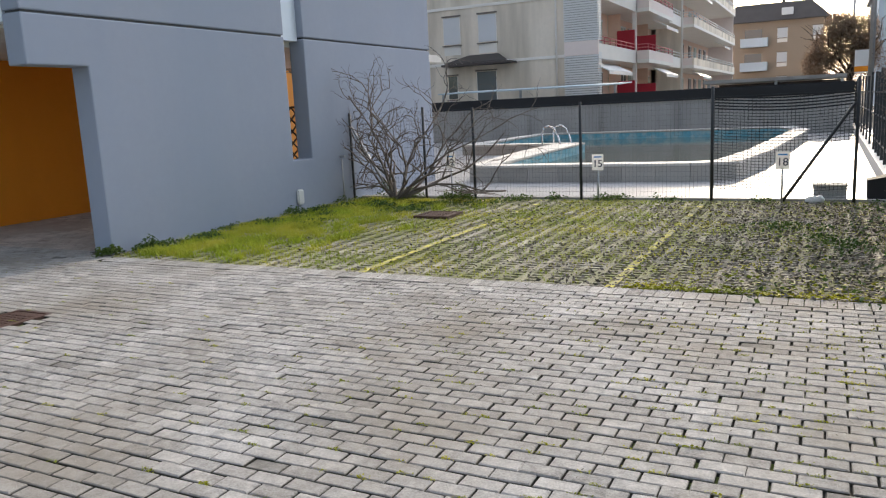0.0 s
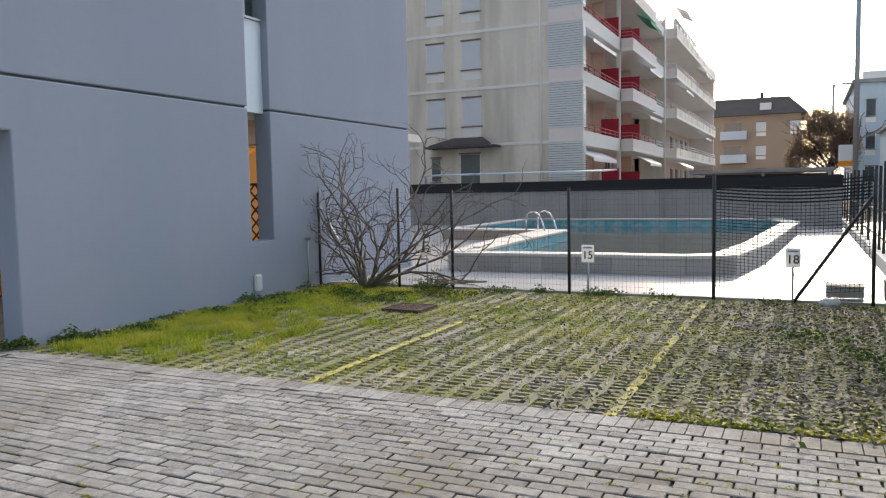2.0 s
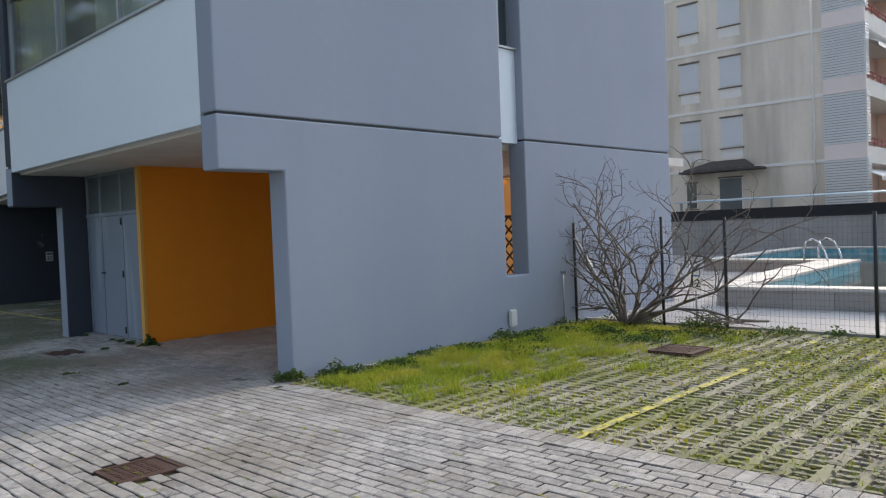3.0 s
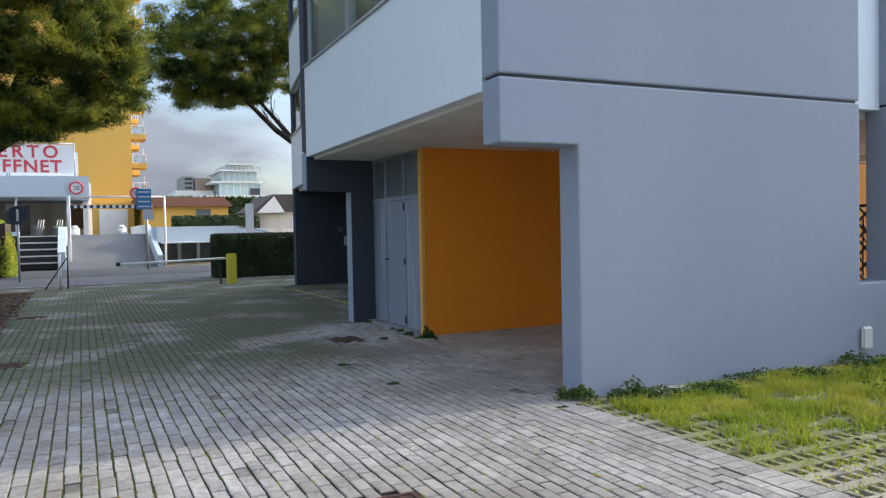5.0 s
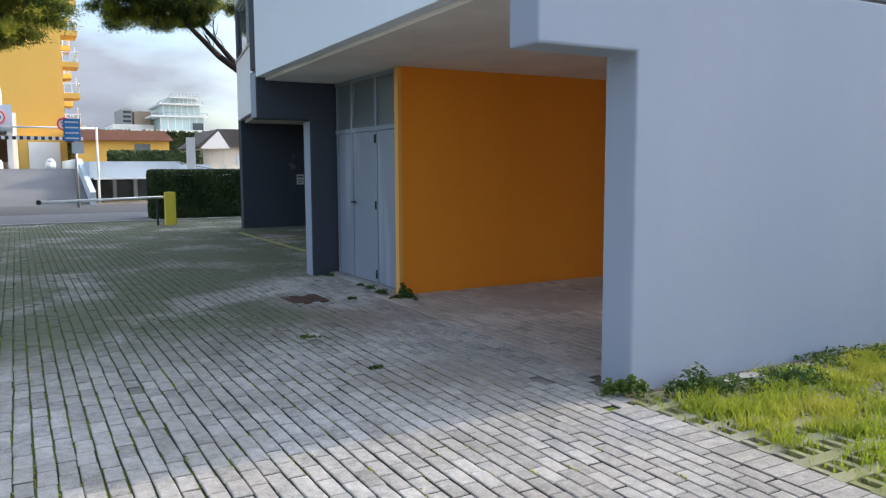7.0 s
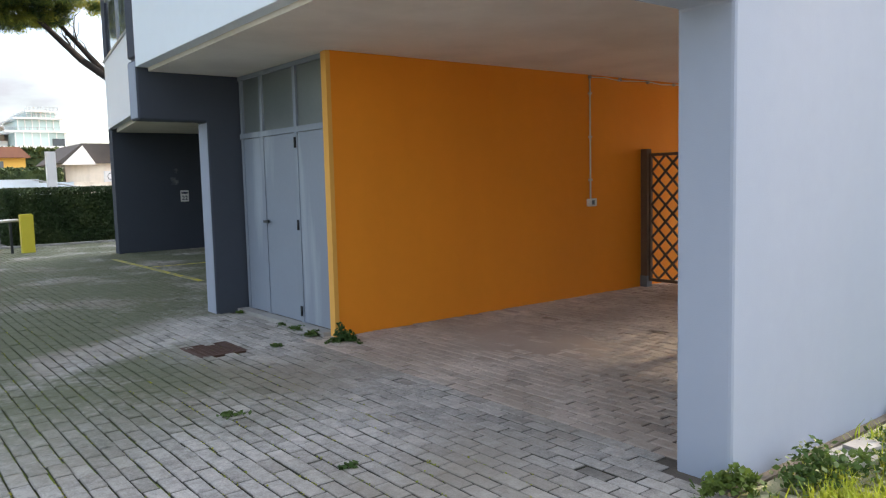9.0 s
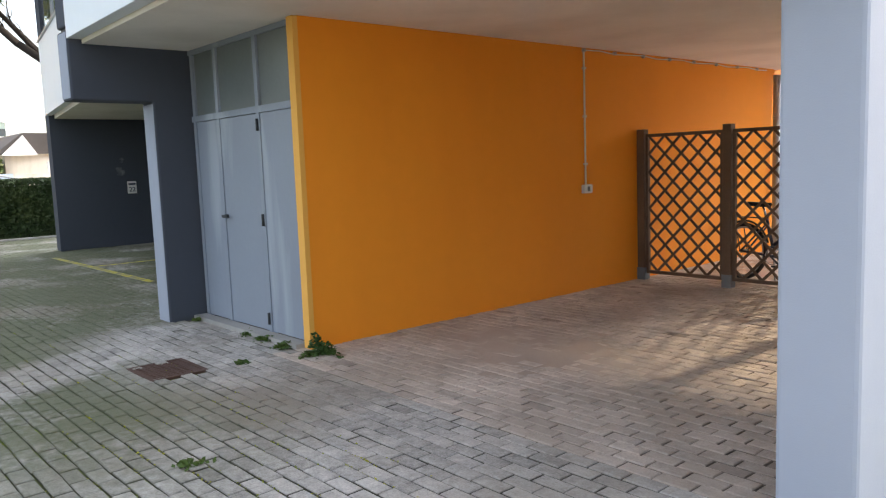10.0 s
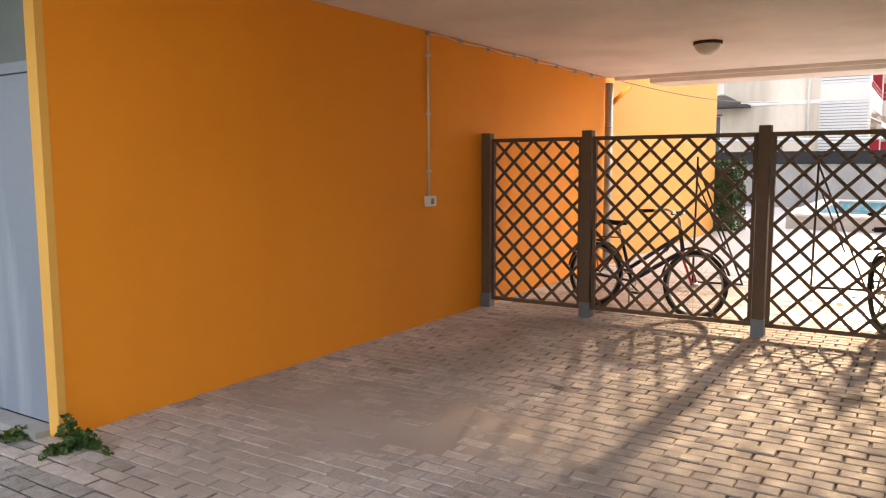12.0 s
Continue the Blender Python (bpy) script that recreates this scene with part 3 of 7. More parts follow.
# ---- front of the upper floors: spandrels and windows ----
def facade_bay(name, a, b, zs):
    """White spandrels with glazing above them, from a to b (x, y), storey by storey."""
    a, b = Vector((*a, 0)), Vector((*b, 0))
    along = (b - a).normalized()
    inn = Vector((-along.y, along.x, 0)) if along.x > 0 else Vector((along.y, -along.x, 0))
    for k, z in enumerate(zs):
        bm = bmesh.new()
        prism(bm, [a + Vector((0, 0, z)), b + Vector((0, 0, z)), b + Vector((0, 0, z + 1.36)), a + Vector((0, 0, z + 1.36))], inn * 0.12)
        setting(name + "_spandrel", bm, "white_panel", "smooth white spandrel panel under the windows", 0.006)
        bm = bmesh.new()
        prism(bm, [a + inn * -0.03 + Vector((0, 0, z + 1.362)), b + inn * -0.03 + Vector((0, 0, z + 1.362)), b + inn * 0.15 + Vector((0, 0, z + 1.362)), a + inn * 0.15 + Vector((0, 0, z + 1.362))], (0, 0, 0.03))
        setting(name + "_sill", bm, "alu")
        w = thing("window_strip", a + Vector((0, 0, z + 1.4)), "aluminium strip window with pale curtains above a white spandrel", "window", "strip windows")
        z0, z1 = z + 1.395, z + 2.62
        n = max(2, int((b - a).length / 1.5))
        bm = bmesh.new()
        for i in range(n + 1):
            p = a + (b - a) * (i / n) + inn * 0.06
            if i < n:
                p = p + along * 0.03
            else:
                p = p - along * 0.03
            q = p + Vector((0, 0, z0))
            prism(bm, [q - along * 0.025, q + along * 0.025, q + along * 0.025 + inn * 0.05, q - along * 0.025 + inn * 0.05], (0, 0, z1 - z0))
        for zz in (z0, z1 - 0.05):
            prism(bm, [a + inn * 0.062 + Vector((0, 0, zz)), b + inn * 0.062 + Vector((0, 0, zz)), b + inn * 0.108 + Vector((0, 0, zz)), a + inn * 0.108 + Vector((0, 0, zz))], (0, 0, 0.05))
        part("window_frame", bm, "alu", w)
        for i in range(n):
            p, q = a + (b - a) * ((i + 0.03) / n) + inn * 0.09, a + (b - a) * ((i + 0.97) / n) + inn * 0.09
            bm = bmesh.new()
            prism(bm, [p + Vector((0, 0, z0)), q + Vector((0, 0, z0)), q + Vector((0, 0, z1)), p + Vector((0, 0, z1))], inn * 0.006)
            pane = part("pane", bm, "clear", w)
            pane.visible_shadow = False
        bm = bmesh.new()
        m = int((b - a).length / 0.07)
        pts = []
        for i in range(m + 1):
            fl = 0.03 * math.sin(i * 1.3) + 0.015 * math.sin(i * 0.37)
            pts.append(a + (b - a) * (i / m) + inn * (0.24 + fl))
        for i in range(m):
            if (i // 14) % 3 == 2:
                continue
            vs = [bm.verts.new(pts[i] + Vector((0, 0, z0 - 0.03))), bm.verts.new(pts[i + 1] + Vector((0, 0, z0 - 0.03))), bm.verts.new(pts[i + 1] + Vector((0, 0, z1))), bm.verts.new(pts[i] + Vector((0, 0, z1)))]
            bm.faces.new(vs)
        part("curtain", bm, "curtain", w, "pale grey-green pleated curtain")
        # Dark slab stands for the unlit room behind the curtain.
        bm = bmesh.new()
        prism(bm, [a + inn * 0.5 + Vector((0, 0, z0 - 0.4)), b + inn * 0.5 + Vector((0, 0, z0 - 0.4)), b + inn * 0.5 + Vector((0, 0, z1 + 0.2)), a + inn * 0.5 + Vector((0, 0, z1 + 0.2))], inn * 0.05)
        setting(name + "_room", bm, "wall_shaded")
        bm = bmesh.new()
        prism(bm, [a + Vector((0, 0, z1)), b + Vector((0, 0, z1)), b + inn * 0.5 + Vector((0, 0, z1)), a + inn * 0.5 + Vector((0, 0, z1))], (0, 0, 0.025))
        setting(name + "_head", bm, "alu")


M["clear"] = mat("clear_window_glass", (0.85, 0.9, 0.9), 0.03, 0.0, trans=0.9)
ZS = [2.612 + 2.68 * k for k in range(4)]
facade_bay("bay_east", (FX, 5.53), (WI, 5.425), ZS)
facade_bay("bay_west", (-22.4, 7.58), (FI, 6.24), ZS)
# panel and window in the slot of the east wall
setting("slot_panel", box(bmesh.new(), WI + 0.02, WX - 0.12, 9.752, 10.238, 2.66, 3.97), "white_panel", "white panel in the slot of the grey wall")
setting("slot_sill", box(bmesh.new(), WI + 0.01, WX - 0.08, 9.752, 10.238, 3.972, 4.0), "alu")
w = thing("slot_window", (WI, 9.95, 4.0), "narrow dark aluminium window in the slot of the grey wall", "window")
bm = bmesh.new()
for ya in (9.754, 9.97, 10.196):
    box(bm, WI + 0.04, WI + 0.09, ya, ya + 0.04, 4.0, TOP - 0.1)
part("window_frame", bm, "alu", w)
part("pane", box(bmesh.new(), WI + 0.06, WI + 0.07, 9.79, 10.20, 4.0, TOP - 0.1), "glass", w)
# Dark slab stands for the unlit inside behind the slot window.
setting("slot_backing", box(bmesh.new(), WI - 0.06, WI - 0.01, 9.5, 10.4, 2.8, TOP - 0.1), "wall_shaded")

# ---- door wall ----
def service_door():
    t = thing("service_door", (-12.6, 6.65, 0), "grey painted steel door with dull glass panes above, weathered", "door")
    yf = 6.60
    bm = bmesh.new()
    box(bm, FX + 0.004, OX - 0.09, yf, yf + 0.06, 1.90, 1.955)
    box(bm, FX + 0.004, OX - 0.09, yf, yf + 0.06, 2.53, 2.572)
    for x in (FX + 0.06, -12.885, -12.13, OX - 0.12):
        box(bm, x - 0.027, x + 0.027, yf + 0.002, yf + 0.058, 1.955, 2.53)
        box(bm, x - 0.027, x + 0.027, yf + 0.002, yf + 0.058, 0.0, 1.90)
    part("door_frame", bm, "door", t)
    for a, b, lab in ((FX + 0.09, -12.915, "narrow fixed panel"), (-12.855, -12.16, "hinged leaf"), (-12.10, OX - 0.15, "narrow fixed panel")):
        leaf = part("leaf", box(bmesh.new(), a, b, yf + 0.012, yf + 0.045, 0.04, 1.895), "door", t, lab)
        p = part("pane", box(bmesh.new(), a, b, yf + 0.025, yf + 0.035, 1.955, 2.53), "frosted", t)
        if b == -12.16:
            bm = bmesh.new()
            box(bm, -12.84, -12.81, yf - 0.03, yf + 0.012, 1.00, 1.03)
            box(bm, -12.84, -12.73, yf - 0.045, yf - 0.03, 1.005, 1.028)
            part("handle", bm, "post", leaf, "black lever handle")
            for z in (0.15, 1.0, 1.8):
                part("hinge", rod(bmesh.new(), (-12.13, yf - 0.008, z - 0.05), (-12.13, yf - 0.008, z + 0.05), 0.012), "post", leaf, "dark hinge")
    setting("door_threshold", box(bmesh.new(), FX, OX - 0.09, 6.48, 6.605, -0.02, 0.036), "concrete")


service_door()


# ---- pool and deck ----
setting("pool_deck", prism(bmesh.new(), [(WX - 4.3, 14.98, -0.055), (WX - 4.3, 11.7, -0.055), (6, 11.7, -0.055), (6, 34, -0.055), (-34, 34, -0.055), (-34, 20.9, -0.055), (OX - 0.3, 20.9, -0.055)], (0, 0, 0.055)), "deck")
setting("deck_kerb", box(bmesh.new(), WX, 1.1, 11.63, 11.70, -0.05, 0.03), "concrete")


def pool():
    t = thing("swimming_pool", (-5, 20, 0), "raised swimming pool with pale coping, blue tiled rim and murky water", "pool")
    zt = 0.33
    outer = [(-6.25, 14.15), (-1.95, 14.3), (-1.2, 14.6), (-0.85, 17.4), (-0.33, 27.2), (-0.9, 29.9), (-10.4, 29.9), (-10.3, 22.45), (-7.0, 21.75), (-6.75, 17.3)]
    inner = [(-5.8, 14.62), (-2.0, 14.72), (-1.6, 15.0), (-1.3, 17.5), (-0.8, 27.0), (-1.3, 29.45), (-9.9, 29.45), (-9.8, 22.95), (-6.15, 22.15), (-6.0, 17.4)]
    inner_lip = inner
    n = len(outer)

    def band(a, za, b, zb, name, material):
        bm = bmesh.new()
        A = [bm.verts.new((*p, za)) for p in a]
        B = [bm.verts.new((*p, zb)) for p in b]
        for i in range(n):
            j = (i + 1) % n
            bm.faces.new((A[i], A[j], B[j], B[i]))
        bmesh.ops.recalc_face_normals(bm, faces=bm.faces)
        return part(name, bm, material, t)

    def shrink(pts, d):
        c = Vector((-4.5, 22))
        return [tuple(Vector(p) + (c - Vector(p)).normalized() * d) for p in pts]
    body = band(shrink(outer, 0.03), -0.02, shrink(outer, 0.03), zt - 0.05, "side_wall", "pool_side")
    for i in range(n):
        j = (i + 1) % n
        p, q = Vector((*outer[i], 0)), Vector((*outer[j], 0))
        m = max(1, int((q - p).length / 1.0))
        d = (q - p).normalized()
        u = Vector((d.y, -d.x, 0))
        pi, qi = Vector((*inner[i], 0)), Vector((*inner[j], 0))
        w = max(1, int((q - p).length / 0.6))
        for k in range(w if i in (0, 1, 2, 6, 7, 8, 9) else 0):
            a, b = p + (q - p) * (k / w) + d * 0.006, p + (q - p) * ((k + 1) / w) - d * 0.006
            part("side_slab", prism(bmesh.new(), [a - u * 0.045, b - u * 0.045, b - u * 0.005, a - u * 0.005], (0, 0, zt - 0.055)), "pool_side", t)
        for k in range(m):
            a, b = p + (q - p) * (k / m) + d * 0.004, p + (q - p) * ((k + 1) / m) - d * 0.004
            ai, bi = pi + (qi - pi) * (k / m), pi + (qi - pi) * ((k + 1) / m) - d * 0.008
            zz = Vector((0, 0, zt - 0.05 + 0.003 * ((k * 7) % 3)))
            part("coping_stone", prism(bmesh.new(), [a + u * 0.03 + zz, b + u * 0.03 + zz, bi + zz, ai + zz], (0, 0, 0.05)), "coping", t)
    band(shrink(inner_lip, -0.02), zt - 0.06, shrink(inner_lip, -0.02), -0.3, "tiled_rim", "pool_tile")
    bm = bmesh.new()
    vs = [bm.verts.new((*p, 0.05)) for p in shrink(inner, -0.015)]
    bm.faces.new(vs)
    part("water_surface", bm, "water", t)
    lad = thing("pool_ladder", (-6.7, 21.6, 0.33), "curved stainless steel ladder rails on the pool coping", "ladder")
    for x, y in ((-6.95, 21.5), (-6.8, 22.1)):
        bm = bmesh.new()
        pts = [(x - 0.3, y, 0.33), (x - 0.3, y, 0.66), (x - 0.24, y, 0.82), (x - 0.1, y, 0.87), (x + 0.06, y, 0.80), (x + 0.17, y, 0.6), (x + 0.42, y, -0.25)]
        for a, b in zip(pts, pts[1:]):
            rod(bm, a, b, 0.025)
        part("rail", bm, "chrome", lad)
    for z in (0.3, 0.05):
        part("tread", rod(bmesh.new(), (-6.62 - z * 0.25, 21.5, z - 0.1), (-6.47 - z * 0.25, 22.1, z - 0.1), 0.025), "chrome", lad)


pool()
setting("pool_wall", box(bmesh.new(), -34, 1.0, 31.2, 31.4, -0.05, 1.38), "far_wall", "grey block wall behind the pool")
setting("wall_pilasters", merge_boxes([(-33 + 3.1 * k, -32.88 + 3.1 * k, 31.14, 31.2, -0.05, 1.38) for k in range(11)]), "concrete")
setting("pool_wall_band", box(bmesh.new(), -34, 1.0, 31.14, 31.45, 1.385, 1.80), "dark", "dark netting rolled along the top of the pool wall")
setting("road_east", box(bmesh.new(), 3.2, 12, 11.7, 200, -0.058, -0.02), "asphalt")


# ---- buildings beyond the pool ----
def window(parent, x, y, z, w, h, face, material="shutter", sill=True):
    """A window set in a facade. face: 's' looks to -y, 'e' to +x. (x, y): the left lower corner seen from outside."""
    wd = new("window")
    wd.parent = parent
    wd.location = Vector((x, y, z)) - origin(parent)
    d = Vector((1, 0, 0)) if face == "s" else Vector((0, 1, 0))
    o = Vector((0, -1, 0)) if face == "s" else Vector((1, 0, 0))
    p = Vector((x, y, z))

    def slab(u0, u1, z0, z1, d0, d1):
        a = [p + d * u0 + o * d0, p + d * u1 + o * d0, p + d * u1 + o * d1, p + d * u0 + o * d1]
        return prism(bmesh.new(), [Vector((q.x, q.y, z + z0)) for q in a], (0, 0, z1 - z0))
    part("shutter" if material == "shutter" else "pane", slab(0.0, w, 0, h, 0.004, 0.03), material, wd)
    for a, b in ((-0.028, -0.004), (w + 0.004, w + 0.028)):
        part("jamb", slab(a, b, -0.05, h + 0.05, 0.0, 0.03), "band", wd)
    part("lintel", slab(-0.07, w + 0.07, h + 0.03, h + 0.10, 0.0, 0.08), "sill", wd)
    if sill:
        part("apron", slab(-0.02, w + 0.02, -0.55, -0.095, 0.0, 0.008), "band", wd, "paler patch below the sill")
        part("window_sill", slab(-0.09, w + 0.09, -0.09, -0.05, 0.0, 0.1), "sill", wd)
    return wd


def apartment_d():
    Y, XE, XB = 37.0, -9.75, -11.4
    t = thing("apartment_building", (-20, 45, 0), "stained beige apartment block with white shutters and red-railed balconies", "building")
    zf = [0.95, 3.76, 6.58, 9.39, 12.2]
    part("wall", merge_boxes([(-32, XB, Y, Y + 20.4, -0.05, 15.6)]), "beige", t, "stained beige render")
    part("wall", merge_boxes([(-32, XB + 0.3, Y + 20.4, Y + 47, -0.05, 13.2)]), "pinkish", t, "pinkish render")
    part("cornice", merge_boxes([(-32, XB, Y - 0.05, Y - 0.002, z - 0.07, z + 0.07) for z in zf[1:]]), "band", t, "pale string course")
    part("roof", merge_boxes([(-32.3, XE + 0.2, Y - 0.2, Y + 20.4, 15.605, 15.8)]), "concrete", t)
    part("downpipe", rod(bmesh.new(), (-11.79, Y - 0.12, 0), (-11.79, Y - 0.12, 15.6), 0.05), "band", t, "pale downpipe")
    for z in zf:
        # louvred screens close the south end of the corner balconies
        for k in range(20):
            part("louvre", merge_boxes([(XB - 0.02, XE, Y - 0.09, Y - 0.03, z + 0.66 + k * 0.113, z + 0.66 + k * 0.113 + 0.084)]), "white", t)
            part("louvre", merge_boxes([(XE - 0.03, XE + 0.03, Y - 0.025, Y + 0.5, z + 0.66 + k * 0.113, z + 0.66 + k * 0.113 + 0.084)]), "white", t)
        part("panel", merge_boxes([(XB, XE + 0.02, Y - 0.1, Y + 0.1, z - 0.02, z + 0.645)]), "pinkish", t, "pinkish parapet panel")
        part("screen_backing", merge_boxes([(XB, XE - 0.04, Y + 0.02, Y + 0.05, z + 0.65, z + 2.79)]), "far_wall", t)
    for z in (4.78, 7.6, 10.45, 13.3):
        for x, w in ((-17.91, 0.92), (-15.93, 0.96), (-21.6, 0.95), (-24.5, 0.95), (-28, 0.95)):
            window(t, x, Y, z, w, 1.34, "s")
    window(t, -17.75, Y, 2.0, 0.5, 1.15, "s", "glass")
    window(t, -16.1, Y, 1.7, 1.05, 1.6, "s", "frosted")
    bm = bmesh.new()
    prism(bm, [(-17.7, Y - 0.95, 3.62), (-13.9, Y - 0.95, 3.62), (-13.9, Y, 3.62), (-17.7, Y, 3.62)], (0, 0, 0.1))
    prism(bm, [(-17.5, Y - 0.9, 3.725), (-16.5, Y, 4.12), (-14.9, Y, 4.12), (-14.1, Y - 0.9, 3.725)], (0, 0.02, 0.06))
    part("canopy", bm, "roof", t, "dark hipped canopy with tiles over the ground-floor windows")
    # balconies: start, end, front, back, how many bays
    segs = [(Y + 0.12, Y + 8.2, XE, XB, 3), (Y + 8.2, Y + 15.7, XE + 0.7, XB, 3), (Y + 15.7, Y + 20.4, XE + 0.4, XB, 2), (Y + 21, Y + 34, XE + 1.2, XB + 0.3, 4), (Y + 34, Y + 47, XE + 1.2, XB + 0.3, 4)]
    for k, z in enumerate(zf):
        for i, (a, b, x1, x0, bays) in enumerate(segs):
            bal = new("balcony")
            bal.parent = t
            bal.location = Vector((x0, a, z)) - origin(t)
            part("floor_slab", merge_boxes([(x0, x1, a, b, z - 0.2, z)]), "band", bal)
            part("parapet", merge_boxes([(x1 - 0.1, x1, a, b, z, z + 0.5)]), ("band", "pinkish", "band", "beige", "beige")[i], bal)
            part("parapet", merge_boxes([(x0, x1 - 0.1, a, a + 0.1, z, z + 0.5)]), "pinkish", bal)
            part("parapet", merge_boxes([(x0, x1 - 0.1, b - 0.1, b, z, z + 0.5)]), "pinkish", bal)
            bm = bmesh.new()
            for zz in (z + 0.66, z + 0.84):
                rod(bm, (x1 - 0.05, a, zz), (x1 - 0.05, b, zz), 0.026, n=6)
                rod(bm, (x0, a + 0.05, zz), (x1 - 0.05, a + 0.05, zz), 0.026, n=6)
            m = int((b - a) / 1.1)
            for j in range(m + 1):
                yy = a + 0.05 + (b - a - 0.1) * j / m
                rod(bm, (x1 - 0.05, yy, z + 0.5), (x1 - 0.05, yy, z + 0.84), 0.025, n=5)
            red = i < 2
            part("back_wall", merge_boxes([(x0 - 0.06, x0 + 0.003, a + 0.1, b - 0.1, z + 0.01, z + 2.59)]), "peach", bal, "peach painted rear wall")
            if i in (0, 1):
                part("side_wall", merge_boxes([(x0 + 0.06, x0 + 0.75, b - 0.12, b - 0.02, z + 0.01, z + 2.59)]), "peach", bal)
            part("railing", bm, "rail_red" if red else "white", bal, "red metal railing" if red else "white metal railing")
            for j in range(bays):
                yy = a + 0.6 + (b - a - 1.0) * j / bays
                d = part("doorway", merge_boxes([(x0 + 0.004, x0 + 0.05, yy, yy + 1.35, z + 0.02, z + 2.2)]), "dull_pane" if (j + k + i) % 3 else "curtain", bal)
                part("door_frame", merge_boxes([(x0 + 0.052, x0 + 0.09, yy + 0.64, yy + 0.71, z + 0.02, z + 2.2), (x0 + 0.052, x0 + 0.09, yy, yy + 1.35, z + 2.13, z + 2.2)]), "white", d)
            if i == 0:
                part("divider", merge_boxes([(x0 + 0.6, x1 - 0.05, b - 0.3, b - 0.22, z + 0.3, z + 1.65)]), "redpaint", bal, "red partition screen")
            if i == 1 and k < 4:
                part("divider", merge_boxes([(x0 + 1.1, x1 - 0.15, a + 2.6, a + 2.68, z, z + 1.5)]), "redpaint", bal, "red partition screen")
            if i == 1 or (i == 0 and k in (0, 2)) or (i > 2 and (i + k) % 2):
                colr = "green" if (i, k) in ((1, 3), (3, 1), (4, 2)) else "white"
                bm = bmesh.new()
                u, v = ((a + 0.4, b - 2.8), (a + 3.2, b - 0.4), (a + 0.6, b - 0.6), (a + 2.2, a + 6.2), (a + 1.5, a + 5.5))[i]
                prism(bm, [(x1 - 0.45, u, z + 2.45), (x1 + 0.4, u, z + 2.02), (x1 + 0.4, u, z + 1.84), (x1 + 0.37, u, z + 1.98), (x1 - 0.45, u, z + 2.4)], (0, v - u, 0))
                part("awning", bm, colr, bal, "green fabric awning" if colr == "green" else "pale fabric awning")
    part("pier", merge_boxes([(XB, XE + 0.42, Y + 20.4, Y + 21.0, 0, 13.2)]), "beige", t, "stained beige pier")
    part("pier", merge_boxes([(XE - 0.2, XE, Y + 8.05, Y + 8.2, 0, 15.6)]), "band", t)
    part("downpipe", rod(bmesh.new(), (XE + 0.5, Y + 20.2, 0), (XE + 0.5, Y + 20.2, 13.4), 0.07), "band", t, "pale downpipe")
    part("end_wall", merge_boxes([(XB, XE + 1.0, Y + 47, Y + 47.25, 0, 13.2)]), "pinkish", t)
    glz = part("stair_glazing", merge_boxes([(XE + 0.5, XE + 0.6, Y + 24, Y + 36, 12.75, 13.9)]), "mint", t, "glazed enclosure on the top floor")
    part("glazing_bars", merge_boxes([(XE + 0.6, XE + 0.66, Y + 24 + 2 * j, Y + 24.12 + 2 * j, 12.75, 13.9) for j in range(7)] + [(XE + 0.6, XE + 0.66, Y + 24, Y + 36.1, 13.9, 14.02)]), "white", glz)


apartment_d()


def block(name, label, x0, x1, y0, y1, z1, material, roofmat="concrete", windows=(), roof_h=0.3):
    t = thing(name, ((x0 + x1) / 2, (y0 + y1) / 2, 0), label, "building")
    part("wall", merge_boxes([(x0, x1, y0, y1, -0.05, z1)]), material, t)
    if roof_h <= 0.5:
        part("roof", merge_boxes([(x0 - 0.3, x1 + 0.3, y0 - 0.3, y1 + 0.3, z1 + 0.002, z1 + roof_h)]), roofmat, t)
    return t


